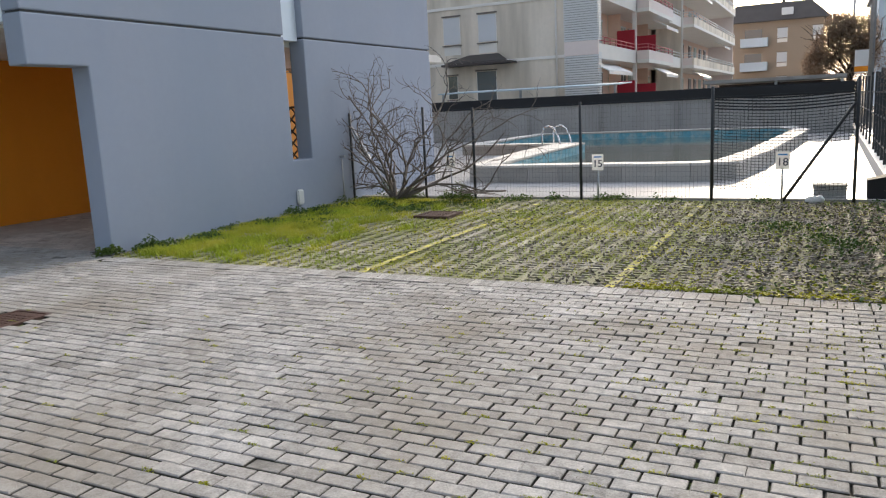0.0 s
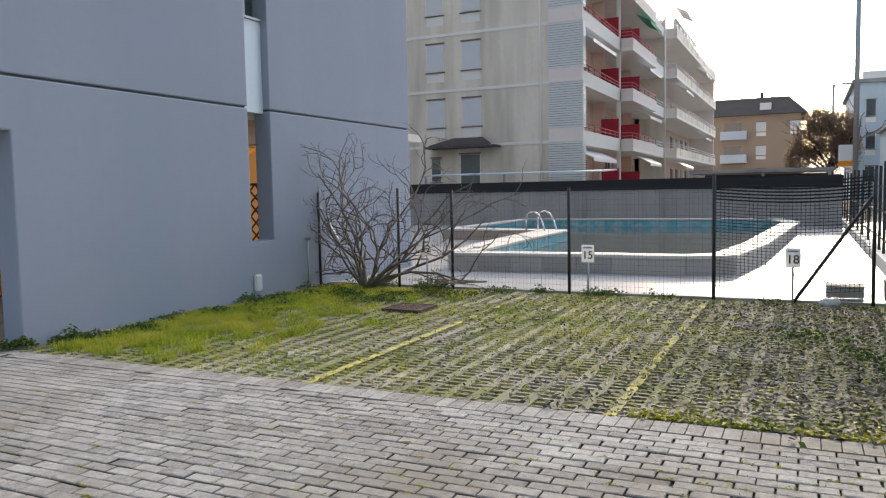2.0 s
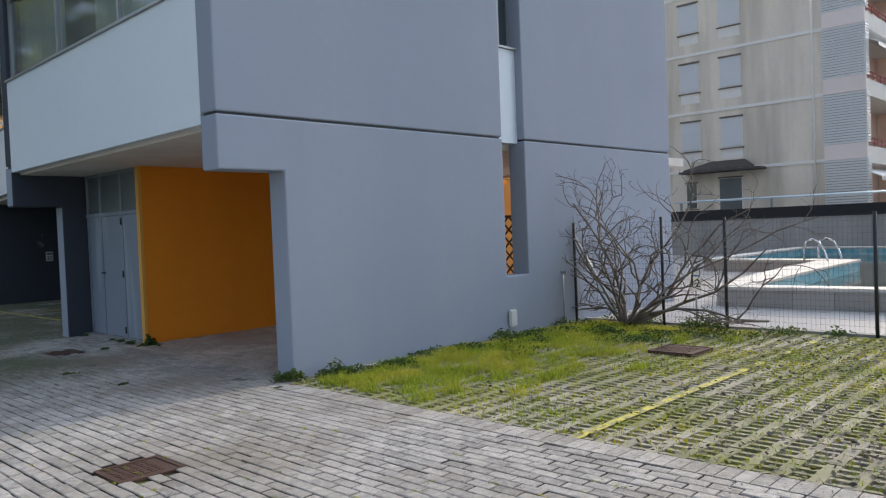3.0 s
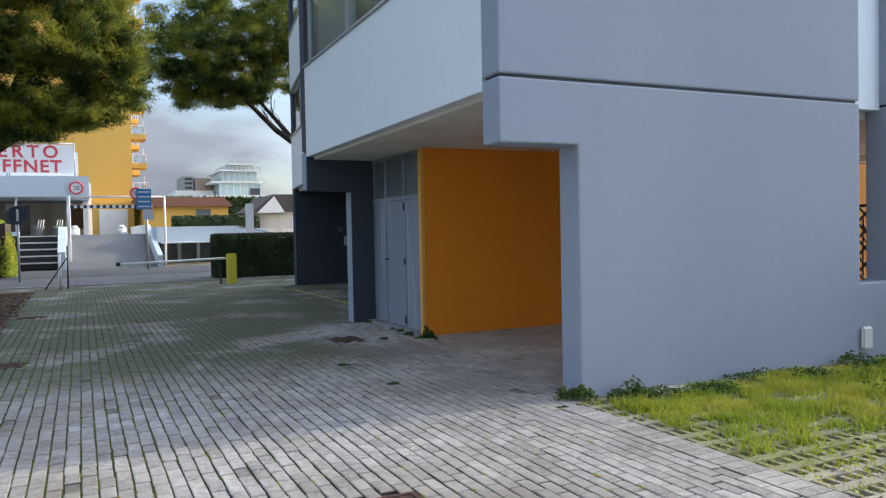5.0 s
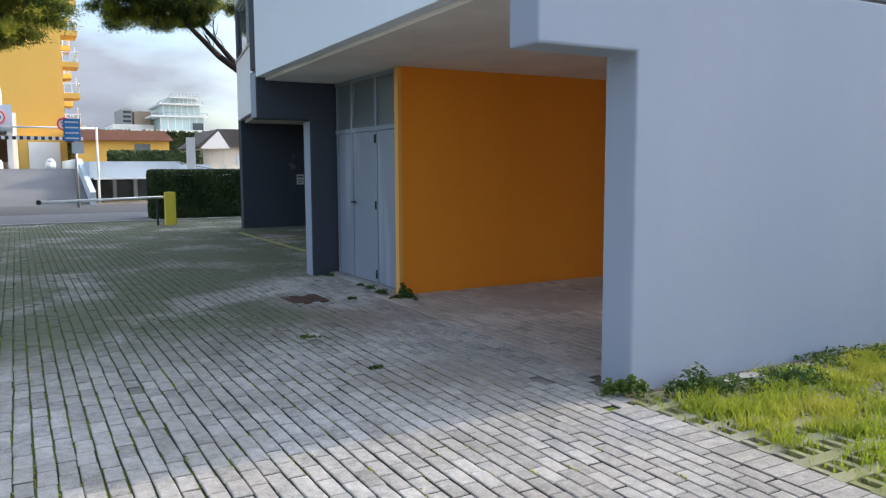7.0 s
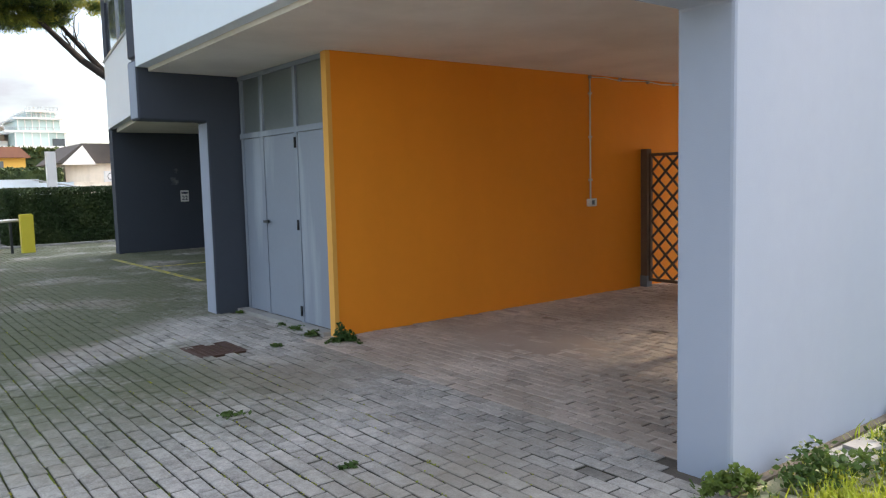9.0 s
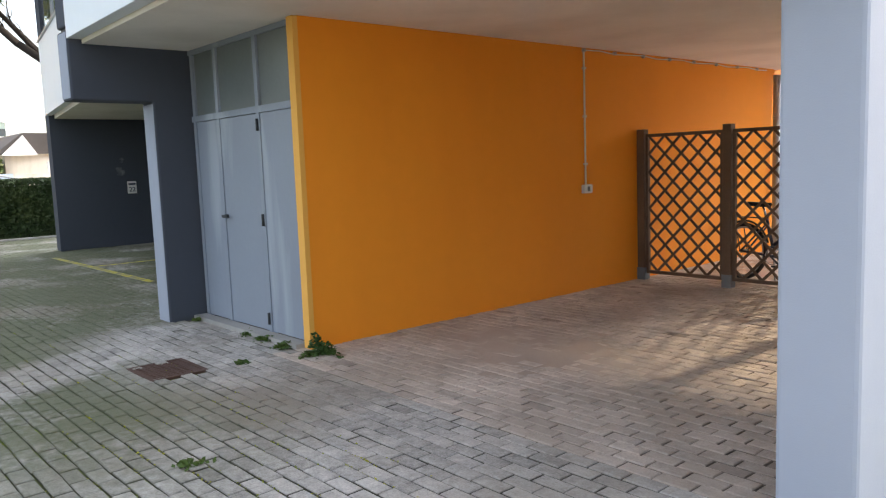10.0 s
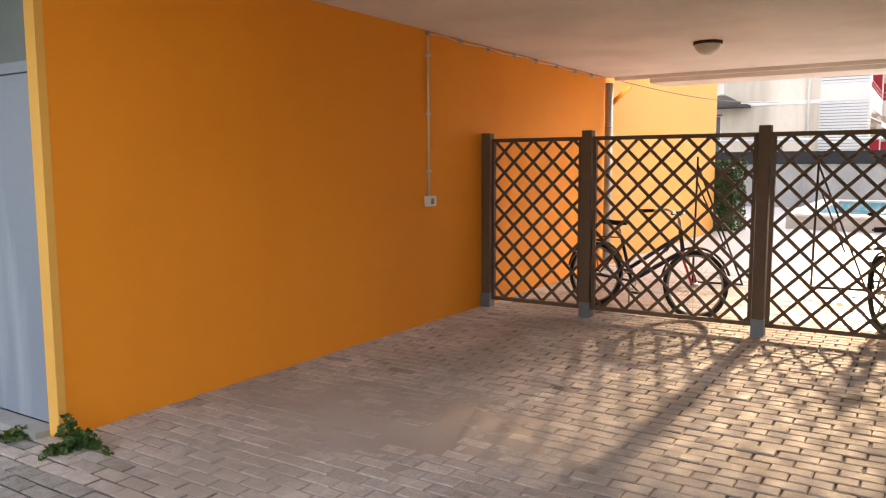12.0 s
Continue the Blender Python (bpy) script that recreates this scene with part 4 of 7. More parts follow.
def far_east():
    # house with the dark hipped roof, beyond the apartments
    t = block("corner_house", "beige apartment house with a dark hipped roof and pale balconies", -11.5, -0.8, 105, 118, 10.2, "tan_render", windows=(), roof_h=1)
    bm = bmesh.new()
    b = [(-12.2, 104.2, 10.2), (0.05, 104.2, 10.2), (0.05, 119, 10.2), (-12.2, 119, 10.2)]
    u = [(-10.8, 106.5, 12.5), (-2.2, 106.5, 12.5), (-2.2, 116, 12.5), (-10.8, 116, 12.5)]
    B, U = [bm.verts.new(p) for p in b], [bm.verts.new(p) for p in u]
    bm.faces.new(B[::-1]), bm.faces.new(U)
    for i in range(4):
        bm.faces.new((B[i], B[(i + 1) % 4], U[(i + 1) % 4], U[i]))
    part("roof", bm, "roof", t, "dark hipped roof")
    part("chimney", merge_boxes([(-5.6, -5.2, 107.5, 108.2, 12.5, 13.3)]), "roof", t)
    part("dormer", merge_boxes([(-5.45, -4.15, 104.7, 106.4, 10.8, 11.65)]), "white", t)
    for z in (2.35, 5.25, 8.15):
        for x in (-5.85, -1.95):
            window(t, x, 105, z, 1.1, 1.15, "s")
        if z < 6:
            bal = new("balcony")
            bal.parent = t
            part("parapet", merge_boxes([(-10.0, -6.9, 103.7, 105, z + 1.95, z + 3.0)]), "bluewhite", bal)
            part("doorway", merge_boxes([(-9.6, -7.6, 104.97, 104.996, z + 3.0, z + 4.1)]), "glass", bal)
    # pale blue blocks on the right
    t = block("pale_blue_block", "pale blue multi-storey block with a flat roof", 3.6, 11, 76, 96, 10.0, "bluewhite")
    part("roof_room", merge_boxes([(4.2, 10.5, 78, 92, 10.31, 11.2)]), "white", t)
    for k in range(3):
        for x in (4.4, 6.6, 8.8):
            window(t, x, 76, 1.6 + k * 2.8, 0.7, 1.3, "s", "glass")
    t = block("white_balcony_block", "white block with long stepped balconies", 5.2, 14, 56, 72, 5.4, "bluewhite")
    for k, z in enumerate((4.6, 6.4)):
        part("balcony", merge_boxes([(4.4 + k, 14, 54.6 + k, 56 + k, z, z + 1.0)]), "white", t)
    part("upper_wall", merge_boxes([(6.6, 14, 58, 72, 5.75, 8.3)]), "bluewhite", t)
    for x in (5.9, 8.0, 10.5):
        window(t, x, 56, 2.0, 0.5, 1.3, "s", "glass")
    t = block("blue_tower", "tall tower with blue and white cladding panels", 6.3, 16, 45, 58, 30, "bluewhite")
    for k in range(9):
        for j in range(3):
            if (j + k) % 2 == 0:
                part("cladding_panel", merge_boxes([(6.34 + j * 0.95, 7.24 + j * 0.95, 44.94, 44.99, 1.5 + k * 2.9, 3.9 + k * 2.9)]), "bluetower", t)
            else:
                window(t, 6.34 + j * 0.95, 45, 1.7 + k * 2.9, 0.75, 1.6, "s", "glass")
    part("pilaster", merge_boxes([(8.1, 8.9, 43.9, 44.9, 0, 30)]), "post", t, "dark vertical shaft")
    # flat canopy beyond the pool wall
    t = thing("carport", (-2, 33.5, 0), "low carport with a flat pale roof and dark inside", "carport")
    part("roof", merge_boxes([(-4.2, 0.75, 31.6, 36, 1.95, 2.08)]), "concrete", t)
    # Dark panel stands for the shade under the carport roof.
    part("back_panel", merge_boxes([(-4.1, 0.7, 35.8, 35.95, 0, 1.94)]), "roof", t)
    for x in (-4.0, -1.6, 0.6):
        part("post", merge_boxes([(x - 0.05, x + 0.05, 31.7, 31.8, 0, 1.94)]), "galv", t)
    t = thing("awning_roof", (-11, 33, 0), "long low lean-to roof with a pale edge", "canopy")
    part("roof", prism(bmesh.new(), [(-16, 32.2, 2.15), (-16, 34.6, 2.25), (-16, 34.6, 2.30), (-16, 32.2, 2.2)], (8.4, 0, 0)), "bluewhite", t)
    for x in (-15.8, -12, -7.8):
        part("post", merge_boxes([(x - 0.04, x + 0.04, 32.3, 32.4, 0, 2.2)]), "galv", t)
    for x, y, h in ((1.82, 40, 13.5), (1.45, 60, 8.2)):
        lp = thing("street_lamp", (x, y, 0), "tall grey street lamp pole beside the road", "street lamp", "street lamps")
        part("pole", rod(bmesh.new(), (x, y, 0), (x, y, h), 0.13, 0.08, 10), "galv", lp)
        bm = bmesh.new()
        rod(bm, (x, y, h - 0.05), (x + 0.8, y, h + 0.02), 0.04)
        part("arm", bm, "galv", lp)
        part("lamp_head", merge_boxes([(x + 0.5, x + 1.1, y - 0.12, y + 0.12, h - 0.05, h + 0.05)]), "galv", lp)
    s = thing("road_sign_board", (1.5, 42, 0), "small white and orange board on a post", "sign")
    part("post", rod(bmesh.new(), (1.5, 42, 0), (1.5, 42, 2.3), 0.03), "galv", s)
    part("board", merge_boxes([(1.2, 1.85, 41.93, 41.97, 2.25, 3.3)]), "white", s)
    part("stripe", merge_boxes([(1.2, 1.85, 41.92, 41.928, 2.3, 2.55)]), "orange", s)


far_east()


# ---- lattice screen in the portico ----
def lattice():
    Y = 11.02
    posts = [-11.36, -10.31, -8.80, -7.62]
    t = thing("lattice_fence", (-9.6, Y, 0), "dark brown wooden lattice fence on square posts with steel shoes", "fence")
    for x in posts:
        bm = bmesh.new()
        box(bm, x - 0.047, x + 0.047, Y - 0.047, Y + 0.047, 0.13, 1.72)
        bmesh.ops.bevel(bm, geom=bm.edges, offset=0.004, segments=1, affect="EDGES")
        post = part("post", bm, "wood", t)
        part("post_shoe", merge_boxes([(x - 0.051, x + 0.051, Y - 0.051, Y + 0.051, 0.0, 0.14)]), "shoe", post, "grey steel post shoe")
    for a, b in zip(posts, posts[1:]):
        x0, x1, z0, z1 = a + 0.055, b - 0.055, 0.075, 1.665
        part("rail", merge_boxes([(x0, x1, Y - 0.02, Y + 0.02, z1 - 0.035, z1)]), "wood", t)
        part("rail", merge_boxes([(x0, x1, Y - 0.02, Y + 0.02, z0, z0 + 0.035)]), "wood", t)
        part("stile", merge_boxes([(x0, x0 + 0.03, Y - 0.02, Y + 0.02, z0 + 0.036, z1 - 0.036)]), "wood", t)
        part("stile", merge_boxes([(x1 - 0.03, x1, Y - 0.02, Y + 0.02, z0 + 0.036, z1 - 0.036)]), "wood", t)
        xa, xb, za, zb = x0 + 0.025, x1 - 0.025, z0 + 0.03, z1 - 0.03
        pitch = 0.205
        for s, yy in ((1, Y - 0.006), (-1, Y + 0.007)):
            k0, k1 = (za - xb, zb - xa) if s == 1 else (za + xa, zb + xb)
            k = math.ceil(k0 / pitch) * pitch
            while k < k1:
                if s == 1:
                    u0, u1 = max(xa, za - k), min(xb, zb - k)
                    p, q = (u0, yy, u0 + k), (u1, yy, u1 + k)
                else:
                    u0, u1 = max(xa, k - zb), min(xb, k - za)
                    p, q = (u0, yy, k - u0), (u1, yy, k - u1)
                if u1 - u0 > 0.03:
                    part("slat", bar(bmesh.new(), p, q, 0.028, 0.012), "wood", t)
                k += pitch


lattice()


def bicycle(name, at, heading, label, frame_mat, accent):
    """A bicycle at its rear wheel's foot; heading: degrees about z from +x to the front wheel."""
    t = thing(name, (0, 0, 0), label, "bicycle", "bicycles")
    R = 0.32

    def wheel(x):
        w = part("tyre", ring(bmesh.new(), (x, 0, R), R - 0.022, 0.022, "y", 36, 8), "rubber", t)
        part("rim", ring(bmesh.new(), (x, 0, R), R - 0.052, 0.012, "y", 36, 5), "galv", w)
        bm = bmesh.new()
        for k in range(20):
            a = 2 * math.pi * k / 20
            rod(bm, (x, 0.015 * (-1) ** k, R), (x + (R - 0.055) * math.cos(a), 0, R + (R - 0.055) * math.sin(a)), 0.0016, n=3)
        part("spokes", bm, "galv", w)
        part("hub", rod(bmesh.new(), (x, -0.05, R), (x, 0.05, R), 0.022), "galv", w)
        part("mudguard", ring(bmesh.new(), (x, 0, R), R + 0.02, 0.012, "y", 20, 5, 0.42, 0.35), "post", t)
    wheel(0.0), wheel(1.08)
    bm = bmesh.new()
    seat_top, bb, head_t, head_b = (0.27, 0, 0.72), (0.42, 0, 0.29), (0.90, 0, 0.80), (0.94, 0, 0.62)
    for a, b, r in ((seat_top, bb, 0.017), (head_t, head_b, 0.02), ((0.90, 0, 0.76), (0.40, 0, 0.42), 0.02), (head_b, bb, 0.022), ((0.0, 0.05, R), (0.30, 0.02, 0.64), 0.01), ((0.0, -0.05, R), (0.30, -0.02, 0.64), 0.01), ((0.0, 0.05, R), bb, 0.011), ((0.0, -0.05, R), bb, 0.011)):
        rod(bm, a, b, r)
    part("frame", bm, frame_mat, t)
    bm = bmesh.new()
    for s in (-0.045, 0.045):
        rod(bm, (0.95, s, 0.60), (1.08, s, R), 0.012)
    rod(bm, (0.95, -0.05, 0.6), (0.95, 0.05, 0.6), 0.016)
    part("fork", bm, accent, t)
    bm = bmesh.new()
    rod(bm, head_t, (0.87, 0, 0.94), 0.014)
    rod(bm, (0.87, 0, 0.94), (0.86, -0.18, 0.99), 0.011), rod(bm, (0.87, 0, 0.94), (0.86, 0.18, 0.99), 0.011)
    rod(bm, (0.86, -0.18, 0.99), (0.70, -0.27, 0.97), 0.012), rod(bm, (0.86, 0.18, 0.99), (0.70, 0.27, 0.97), 0.012)
    part("handlebar", bm, "chrome", t)
    bm = bmesh.new()
    rod(bm, (0.76, -0.26, 0.975), (0.64, -0.28, 0.965), 0.017), rod(bm, (0.76, 0.26, 0.975), (0.64, 0.28, 0.965), 0.017)
    part("grips", bm, "rubber", t)
    bm = bmesh.new()
    prism(bm, [(0.05, -0.085, 0.83), (0.05, 0.085, 0.83), (0.2, 0.05, 0.82), (0.34, 0.018, 0.825), (0.34, -0.018, 0.825), (0.2, -0.05, 0.82)], (0, 0, 0.045))
    bmesh.ops.bevel(bm, geom=bm.edges, offset=0.015, segments=2, affect="EDGES")
    part("saddle", bm, "rubber", t)
    part("seat_post", rod(bmesh.new(), seat_top, (0.22, 0, 0.83), 0.013), "chrome", t)
    part("chainring", ring(bmesh.new(), (0.42, -0.05, 0.29), 0.085, 0.006, "y", 20, 4), "galv", t)
    bm = bmesh.new()
    rod(bm, (0.42, -0.06, 0.29), (0.55, -0.07, 0.20), 0.01), rod(bm, (0.42, 0.06, 0.29), (0.29, 0.07, 0.38), 0.01)
    box(bm, 0.51, 0.60, -0.16, -0.08, 0.185, 0.205), box(bm, 0.24, 0.33, 0.08, 0.16, 0.375, 0.395)
    part("cranks_and_pedals", bm, "post", t)
    bm = bmesh.new()
    for s in (-0.06, 0.0, 0.06):
        rod(bm, (-0.22, s, 0.70), (0.24, s, 0.70), 0.006)
    for x in (-0.2, 0.0, 0.2):
        rod(bm, (x, -0.07, 0.70), (x, 0.07, 0.70), 0.006)
    rod(bm, (0, 0.06, R), (-0.1, 0.06, 0.70), 0.006), rod(bm, (0, -0.06, R), (-0.1, -0.06, 0.70), 0.006)
    part("luggage_rack", bm, "post", t)
    rod_bm = rod(bmesh.new(), (0.36, 0.05, 0.3), (0.30, 0.18, 0.0), 0.009)
    part("kickstand", rod_bm, "galv", t)
    t.matrix_world = pose(at[0], at[1], 0, 0, -4, heading)
    t.matrix_world = Matrix.Translation((at[0], at[1], 0.0)) @ pose(0, 0, 0, 0, 0, heading) @ pose(0, 0, 0, -5, 0, 0)
    return t


bicycle("bicycle", (-10.47, 11.62), -14, "old dark blue bicycle with red fork behind the lattice", "ink", "redpaint")
bicycle("bicycle", (-7.93, 11.8), 76, "old black bicycle standing behind the lattice by the grey wall", "post", "post")


def portico_things():
    s = thing("light_switch", (OX, 10.05, 1.1), "small grey switch box with thin conduit on the orange wall", "switch")
    b = merge_boxes([(OX + 0.001, OX + 0.045, 9.97, 10.11, 1.05, 1.14)])
    bmesh.ops.bevel(b, geom=b.edges, offset=0.005, segments=2, affect="EDGES")
    body = part("switch_box", b, "white_plastic", s)
    part("rocker", merge_boxes([(OX + 0.045, OX + 0.05, 10.02, 10.06, 1.07, 1.12)]), "frosted", body)
    part("conduit", rod(bmesh.new(), (OX + 0.014, 10.03, 1.14), (OX + 0.014, 10.03, 2.53), 0.010), "white_plastic", s)
    for z in (1.35, 1.85, 2.35):
        part("clip", merge_boxes([(OX + 0.001, OX + 0.028, 10.01, 10.05, z, z + 0.02)]), "white_plastic", s)
    c = thing("ceiling_cable", (OX, 12, 2.56), "thin pale cable clipped along the top of the orange wall", "cable")
    bm = bmesh.new()
    pts = [(OX + 0.02, 10.03 + k * 0.27, 2.545 + 0.012 * math.sin(k * 2.1)) for k in range(16)]
    for a, q in zip(pts, pts[1:]):
        rod(bm, a, q, 0.006, n=5)
    part("cable", bm, "white_plastic", c)
    for k in range(0, 16, 2):
        part("clip", merge_boxes([(OX + 0.001, OX + 0.03, pts[k][1] - 0.015, pts[k][1] + 0.015, 2.53, 2.565)]), "galv", c)
    l = thing("ceiling_lamp", (-9.53, 12.05, 2.56), "round opal glass ceiling lamp with a dark rim", "ceiling lamp")
    part("rim", disc(bmesh.new(), (-9.53, 12.05, 2.548), 0.135, 0.026, "z", 28), "rust", l)
    bm = bmesh.new()
    prev = None
    for i in range(7):
        a = i / 6 * math.pi / 2
        z, r = 2.547 - 0.10 * math.sin(a), 0.122 * math.cos(a) + 0.001
        vs = [bm.verts.new((-9.53 + r * math.cos(2 * math.pi * k / 28), 12.05 + r * math.sin(2 * math.pi * k / 28), z)) for k in range(28)]
        if prev:
            for k in range(28):
                bm.faces.new((prev[k], prev[(k + 1) % 28], vs[(k + 1) % 28], vs[k])).smooth = True
        prev = vs
    bm.faces.new(prev)
    part("glass_bowl", bm, "opal", l)
    d = thing("downpipe", (OX + 0.09, 14.25, 0), "pale grey metal downpipe beside the orange wall", "downpipe")
    part("pipe", rod(bmesh.new(), (OX + 0.09, 14.25, 0), (OX + 0.09, 14.25, 2.48), 0.05, n=14), "galv", d)
    part("elbow", rod(bmesh.new(), (OX + 0.09, 14.3, 2.2), (OX + 0.2, 14.75, 2.47), 0.035, n=10), "orange", d, "orange painted branch pipe")
    for z in (0.5, 1.9):
        part("bracket", ring(bmesh.new(), (OX + 0.09, 14.25, z), 0.052, 0.008, "z", 16, 5), "galv", d)
    cb = thing("slack_cable", (-11, 15, 2.5), "thin dark cable hanging from the soffit to the next wall", "cable")
    bm = bmesh.new()
    pts = [(-11.36 + 1.5 * k / 10, 14.5 + 4 * k / 10, 2.56 - 0.12 * k / 10 - 0.10 * math.sin(math.pi * k / 10)) for k in range(11)]
    loops = [[bm.verts.new((p[0] + 0.007 * math.cos(2.1 * k), p[1], p[2] + 0.007 * math.sin(2.1 * k))) for k in range(3)] for p in pts]
    for a, q in zip(loops, loops[1:]):
        for k in range(3):
            bm.faces.new((a[k], a[(k + 1) % 3], q[(k + 1) % 3], q[k]))
    part("cable", bm, "post", cb)
    p = thing("number_plate", (-22.29, 9.07, 1.18), "small white plate numbered 22 on the shaded grey wall", "sign", "bay number plates")
    part("plate", merge_boxes([(-22.299, -22.285, 8.98, 9.16, 1.05, 1.30)]), "white", p)
    letters("22", (-22.282, 9.07, 1.13), 0.13, 90, "ink", p)
    part("bar", merge_boxes([(-22.2845, -22.28, 9.0, 9.14, 1.225, 1.26)]), "ink", p)
    # tripod racks on the terrace behind the lattice
    for i, (x, y, mir) in enumerate(((-10.0, 13.6, 1), (-8.75, 13.9, 1))):
        r = thing("folded_stand", (x, y, 0), "dark folded metal stand leaning upright on the terrace", "stand", "folded stands")
        bm = bmesh.new()
        rod(bm, (x, y, 0), (x + 0.02, y, 1.5), 0.013)
        part("upright", bm, "post", r)
        part("leg", rod(bmesh.new(), (x + 0.02, y, 1.4), (x + 0.55, y + 0.1, 0), 0.012), "post", r)
        part("leg", rod(bmesh.new(), (x + 0.02, y, 1.2), (x + 0.3, y + 0.3, 0.4), 0.010), "post", r)
        part("foot_bar", rod(bmesh.new(), (x, y, 0.012), (x + 0.55, y + 0.1, 0.012), 0.012), "post", r)


portico_things()


# ---- mesh fence along the pool ----
def number_sign(x, y, text, z):
    s = thing("number_sign", (x, y, 0), "small white sign numbered %s on a thin post in the grass" % text, "sign", "bay number signs")
    part("post", rod(bmesh.new(), (x, y, -0.05), (x, y, z - 0.1), 0.014), "galv", s)
    pl = merge_boxes([(x - 0.087, x + 0.087, y - 0.022, y - 0.014, z - 0.12, z + 0.12)])
    part("plate", pl, "sign_white", s)
    letters(text, (x, y - 0.024, z - 0.025), 0.15, 0, "ink", s)
    part("bar", merge_boxes([(x - 0.06, x + 0.06, y - 0.0265, y - 0.0225, z + 0.07, z + 0.09)]), "blue", s)


number_sign(-5.335, 11.45, "12", 0.64)
number_sign(-2.86, 11.45, "15", 0.59)
number_sign(-0.30, 11.42, "18", 0.585)


def wire_fence():
    t = thing("wire_fence", (-3, 11.6, 0), "black posts with fine wire mesh between lawn and pool", "fence")
    posts = [(-7.2, 1.5), (-5.9, 1.54), (-4.98, 1.5), (-3.17, 1.5), (-1.24, 1.62), (0.58, 1.65)]
    for x, h in posts:
        y = 11.6 if x > -7 else 11.34
        part("post", rod(bmesh.new(), (x, y, -0.05), (x, y, h), 0.022, n=8), "post", t)
    vs, fs = [], []

    def strand(p, q, r):
        p, q = np.array(p), np.array(q)
        d = q - p
        d = d / np.linalg.norm(d)
        u = np.cross(d, (0, 1, 0))
        w = np.array((0, 1.0, 0))
        b = len(vs) * 1
        for c in (p, q):
            for k in range(3):
                a = 2 * math.pi * k / 3
                vs.append(c + u * r * math.cos(a) + w * r * math.sin(a))
        for k in range(3):
            j = (k + 1) % 3
            fs.append((b + k, b + j, b + 3 + j, b + 3 + k))
    x = -7.1
    while x < 0.57:
        strand((x, 11.6, 0.05), (x, 11.6, 1.47), 0.0013)
        x += 0.055
    z = 0.05
    while z < 1.5:
        strand((-7.16, 11.6, z), (0.57, 11.6, z), 0.0013)
        z += 0.075
    raw("mesh_wire", vs, fs, "wire", t, kind="stuff")
    part("brace", rod(bmesh.new(), (-7.17, 11.33, 1.27), (-6.6, 11.45, 0.2), 0.022), "galv", t, "pale diagonal brace")
    part("brace", rod(bmesh.new(), (0.55, 11.57, 1.32), (-0.30, 11.55, 0.0), 0.022), "post", t, "dark diagonal brace")
    n = thing("shade_net", (0, 11.63, 1), "black perforated plastic net sagging on the wire fence", "netting")
    spec = []
    rng = random.Random(3)
    for k in range(34):
        z = 0.18 + k * 0.0415
        m = 28
        for j in range(m):
            xa, xb = -1.22 + 1.77 * j / m, -1.22 + 1.77 * (j + 1) / m
            sag = -0.05 * math.sin(math.pi * j / m)
            h = 0.005 if k < 17 else (0.008 if k < 27 else 0.020)
            spec.append((xa, xb, 11.625, 11.628, z + sag, z + sag + h))
    part("net_weave", merge_boxes(spec), "dark", n, kind="stuff")
    spec = [(-1.22 + k * 0.05, -1.22 + k * 0.05 + 0.005, 11.629, 11.631, 0.16, 1.58) for k in range(36)]
    part("net_warp", merge_boxes(spec), "dark", n, kind="stuff")
    # tall bar fence along the road
    b = thing("bar_fence", (1.1, 20, 0), "tall black steel fence with flat uprights on a low wall", "fence")
    k = 0
    y = 12.0
    while y < 34:
        part("upright", merge_boxes([(1.075, 1.125, y - 0.04, y + 0.04, 0.0, 1.8 + 0.03 * (k % 3))]), "post", b)
        y += 0.95 if y < 18 else 1.9
        k += 1
    part("rail", merge_boxes([(1.09, 1.11, 12, 34, z, z + 0.03) for z in (0.45, 0.95, 1.4)]), "post", b)
    part("low_wall", merge_boxes([(1.0, 1.2, 12.1, 34, -0.05, 0.22)]), "coping", b)
    g = thing("globe_lamp", (1.35, 13.0, 0), "white globe lamp on a short post behind the bar fence", "lamp")
    part("post", rod(bmesh.new(), (1.35, 13.0, 0), (1.35, 13.0, 1.0), 0.03), "post", g)
    bm = bmesh.new()
    bmesh.ops.create_uvsphere(bm, u_segments=24, v_segments=14, radius=0.15, matrix=Matrix.Translation((1.35, 13.0, 1.14)))
    for f in bm.faces:
        f.smooth = True
    part("globe", bm, "opal", g)
    bx = thing("plastic_crate", (0.3, 12.0, 0), "grey slatted crate standing on the pool deck", "crate")
    for z in (0.01, 0.055, 0.10, 0.145):
        part("slat", merge_boxes([(0.08, 0.50, 11.85, 11.88, z, z + 0.035), (0.08, 0.50, 12.15, 12.18, z, z + 0.035), (0.08, 0.11, 11.88, 12.15, z, z + 0.035), (0.47, 0.50, 11.88, 12.15, z, z + 0.035)]), "galv", bx)
    part("lid", merge_boxes([(0.07, 0.51, 11.84, 12.19, 0.181, 0.2)]), "concrete", bx)
    bx = thing("dark_bin", (0.9, 12.1, 0), "small black plastic bin beside the fence", "bin")
    bm = bmesh.new()
    prism(bm, [(0.75, 11.9, 0), (1.02, 11.9, 0), (1.03, 11.9, 0.32), (0.74, 11.9, 0.26)], (0, 0.35, 0))
    part("body", bm, "dark", bx)
    rag = thing("crumpled_bag", (0.1, 11.4, 0), "crumpled white plastic bag on the ground", "plastic bag")
    bm = bmesh.new()
    bmesh.ops.create_icosphere(bm, subdivisions=3, radius=0.09, matrix=Matrix.Translation((0.12, 11.45, 0.04)) @ Matrix.Diagonal((1.3, 0.8, 0.7, 1)))
    for v in bm.verts:
        v.co += Vector(noise.noise_vector(v.co * 14)) * 0.035
    part("bag", bm, "white_plastic", rag)


wire_fence()

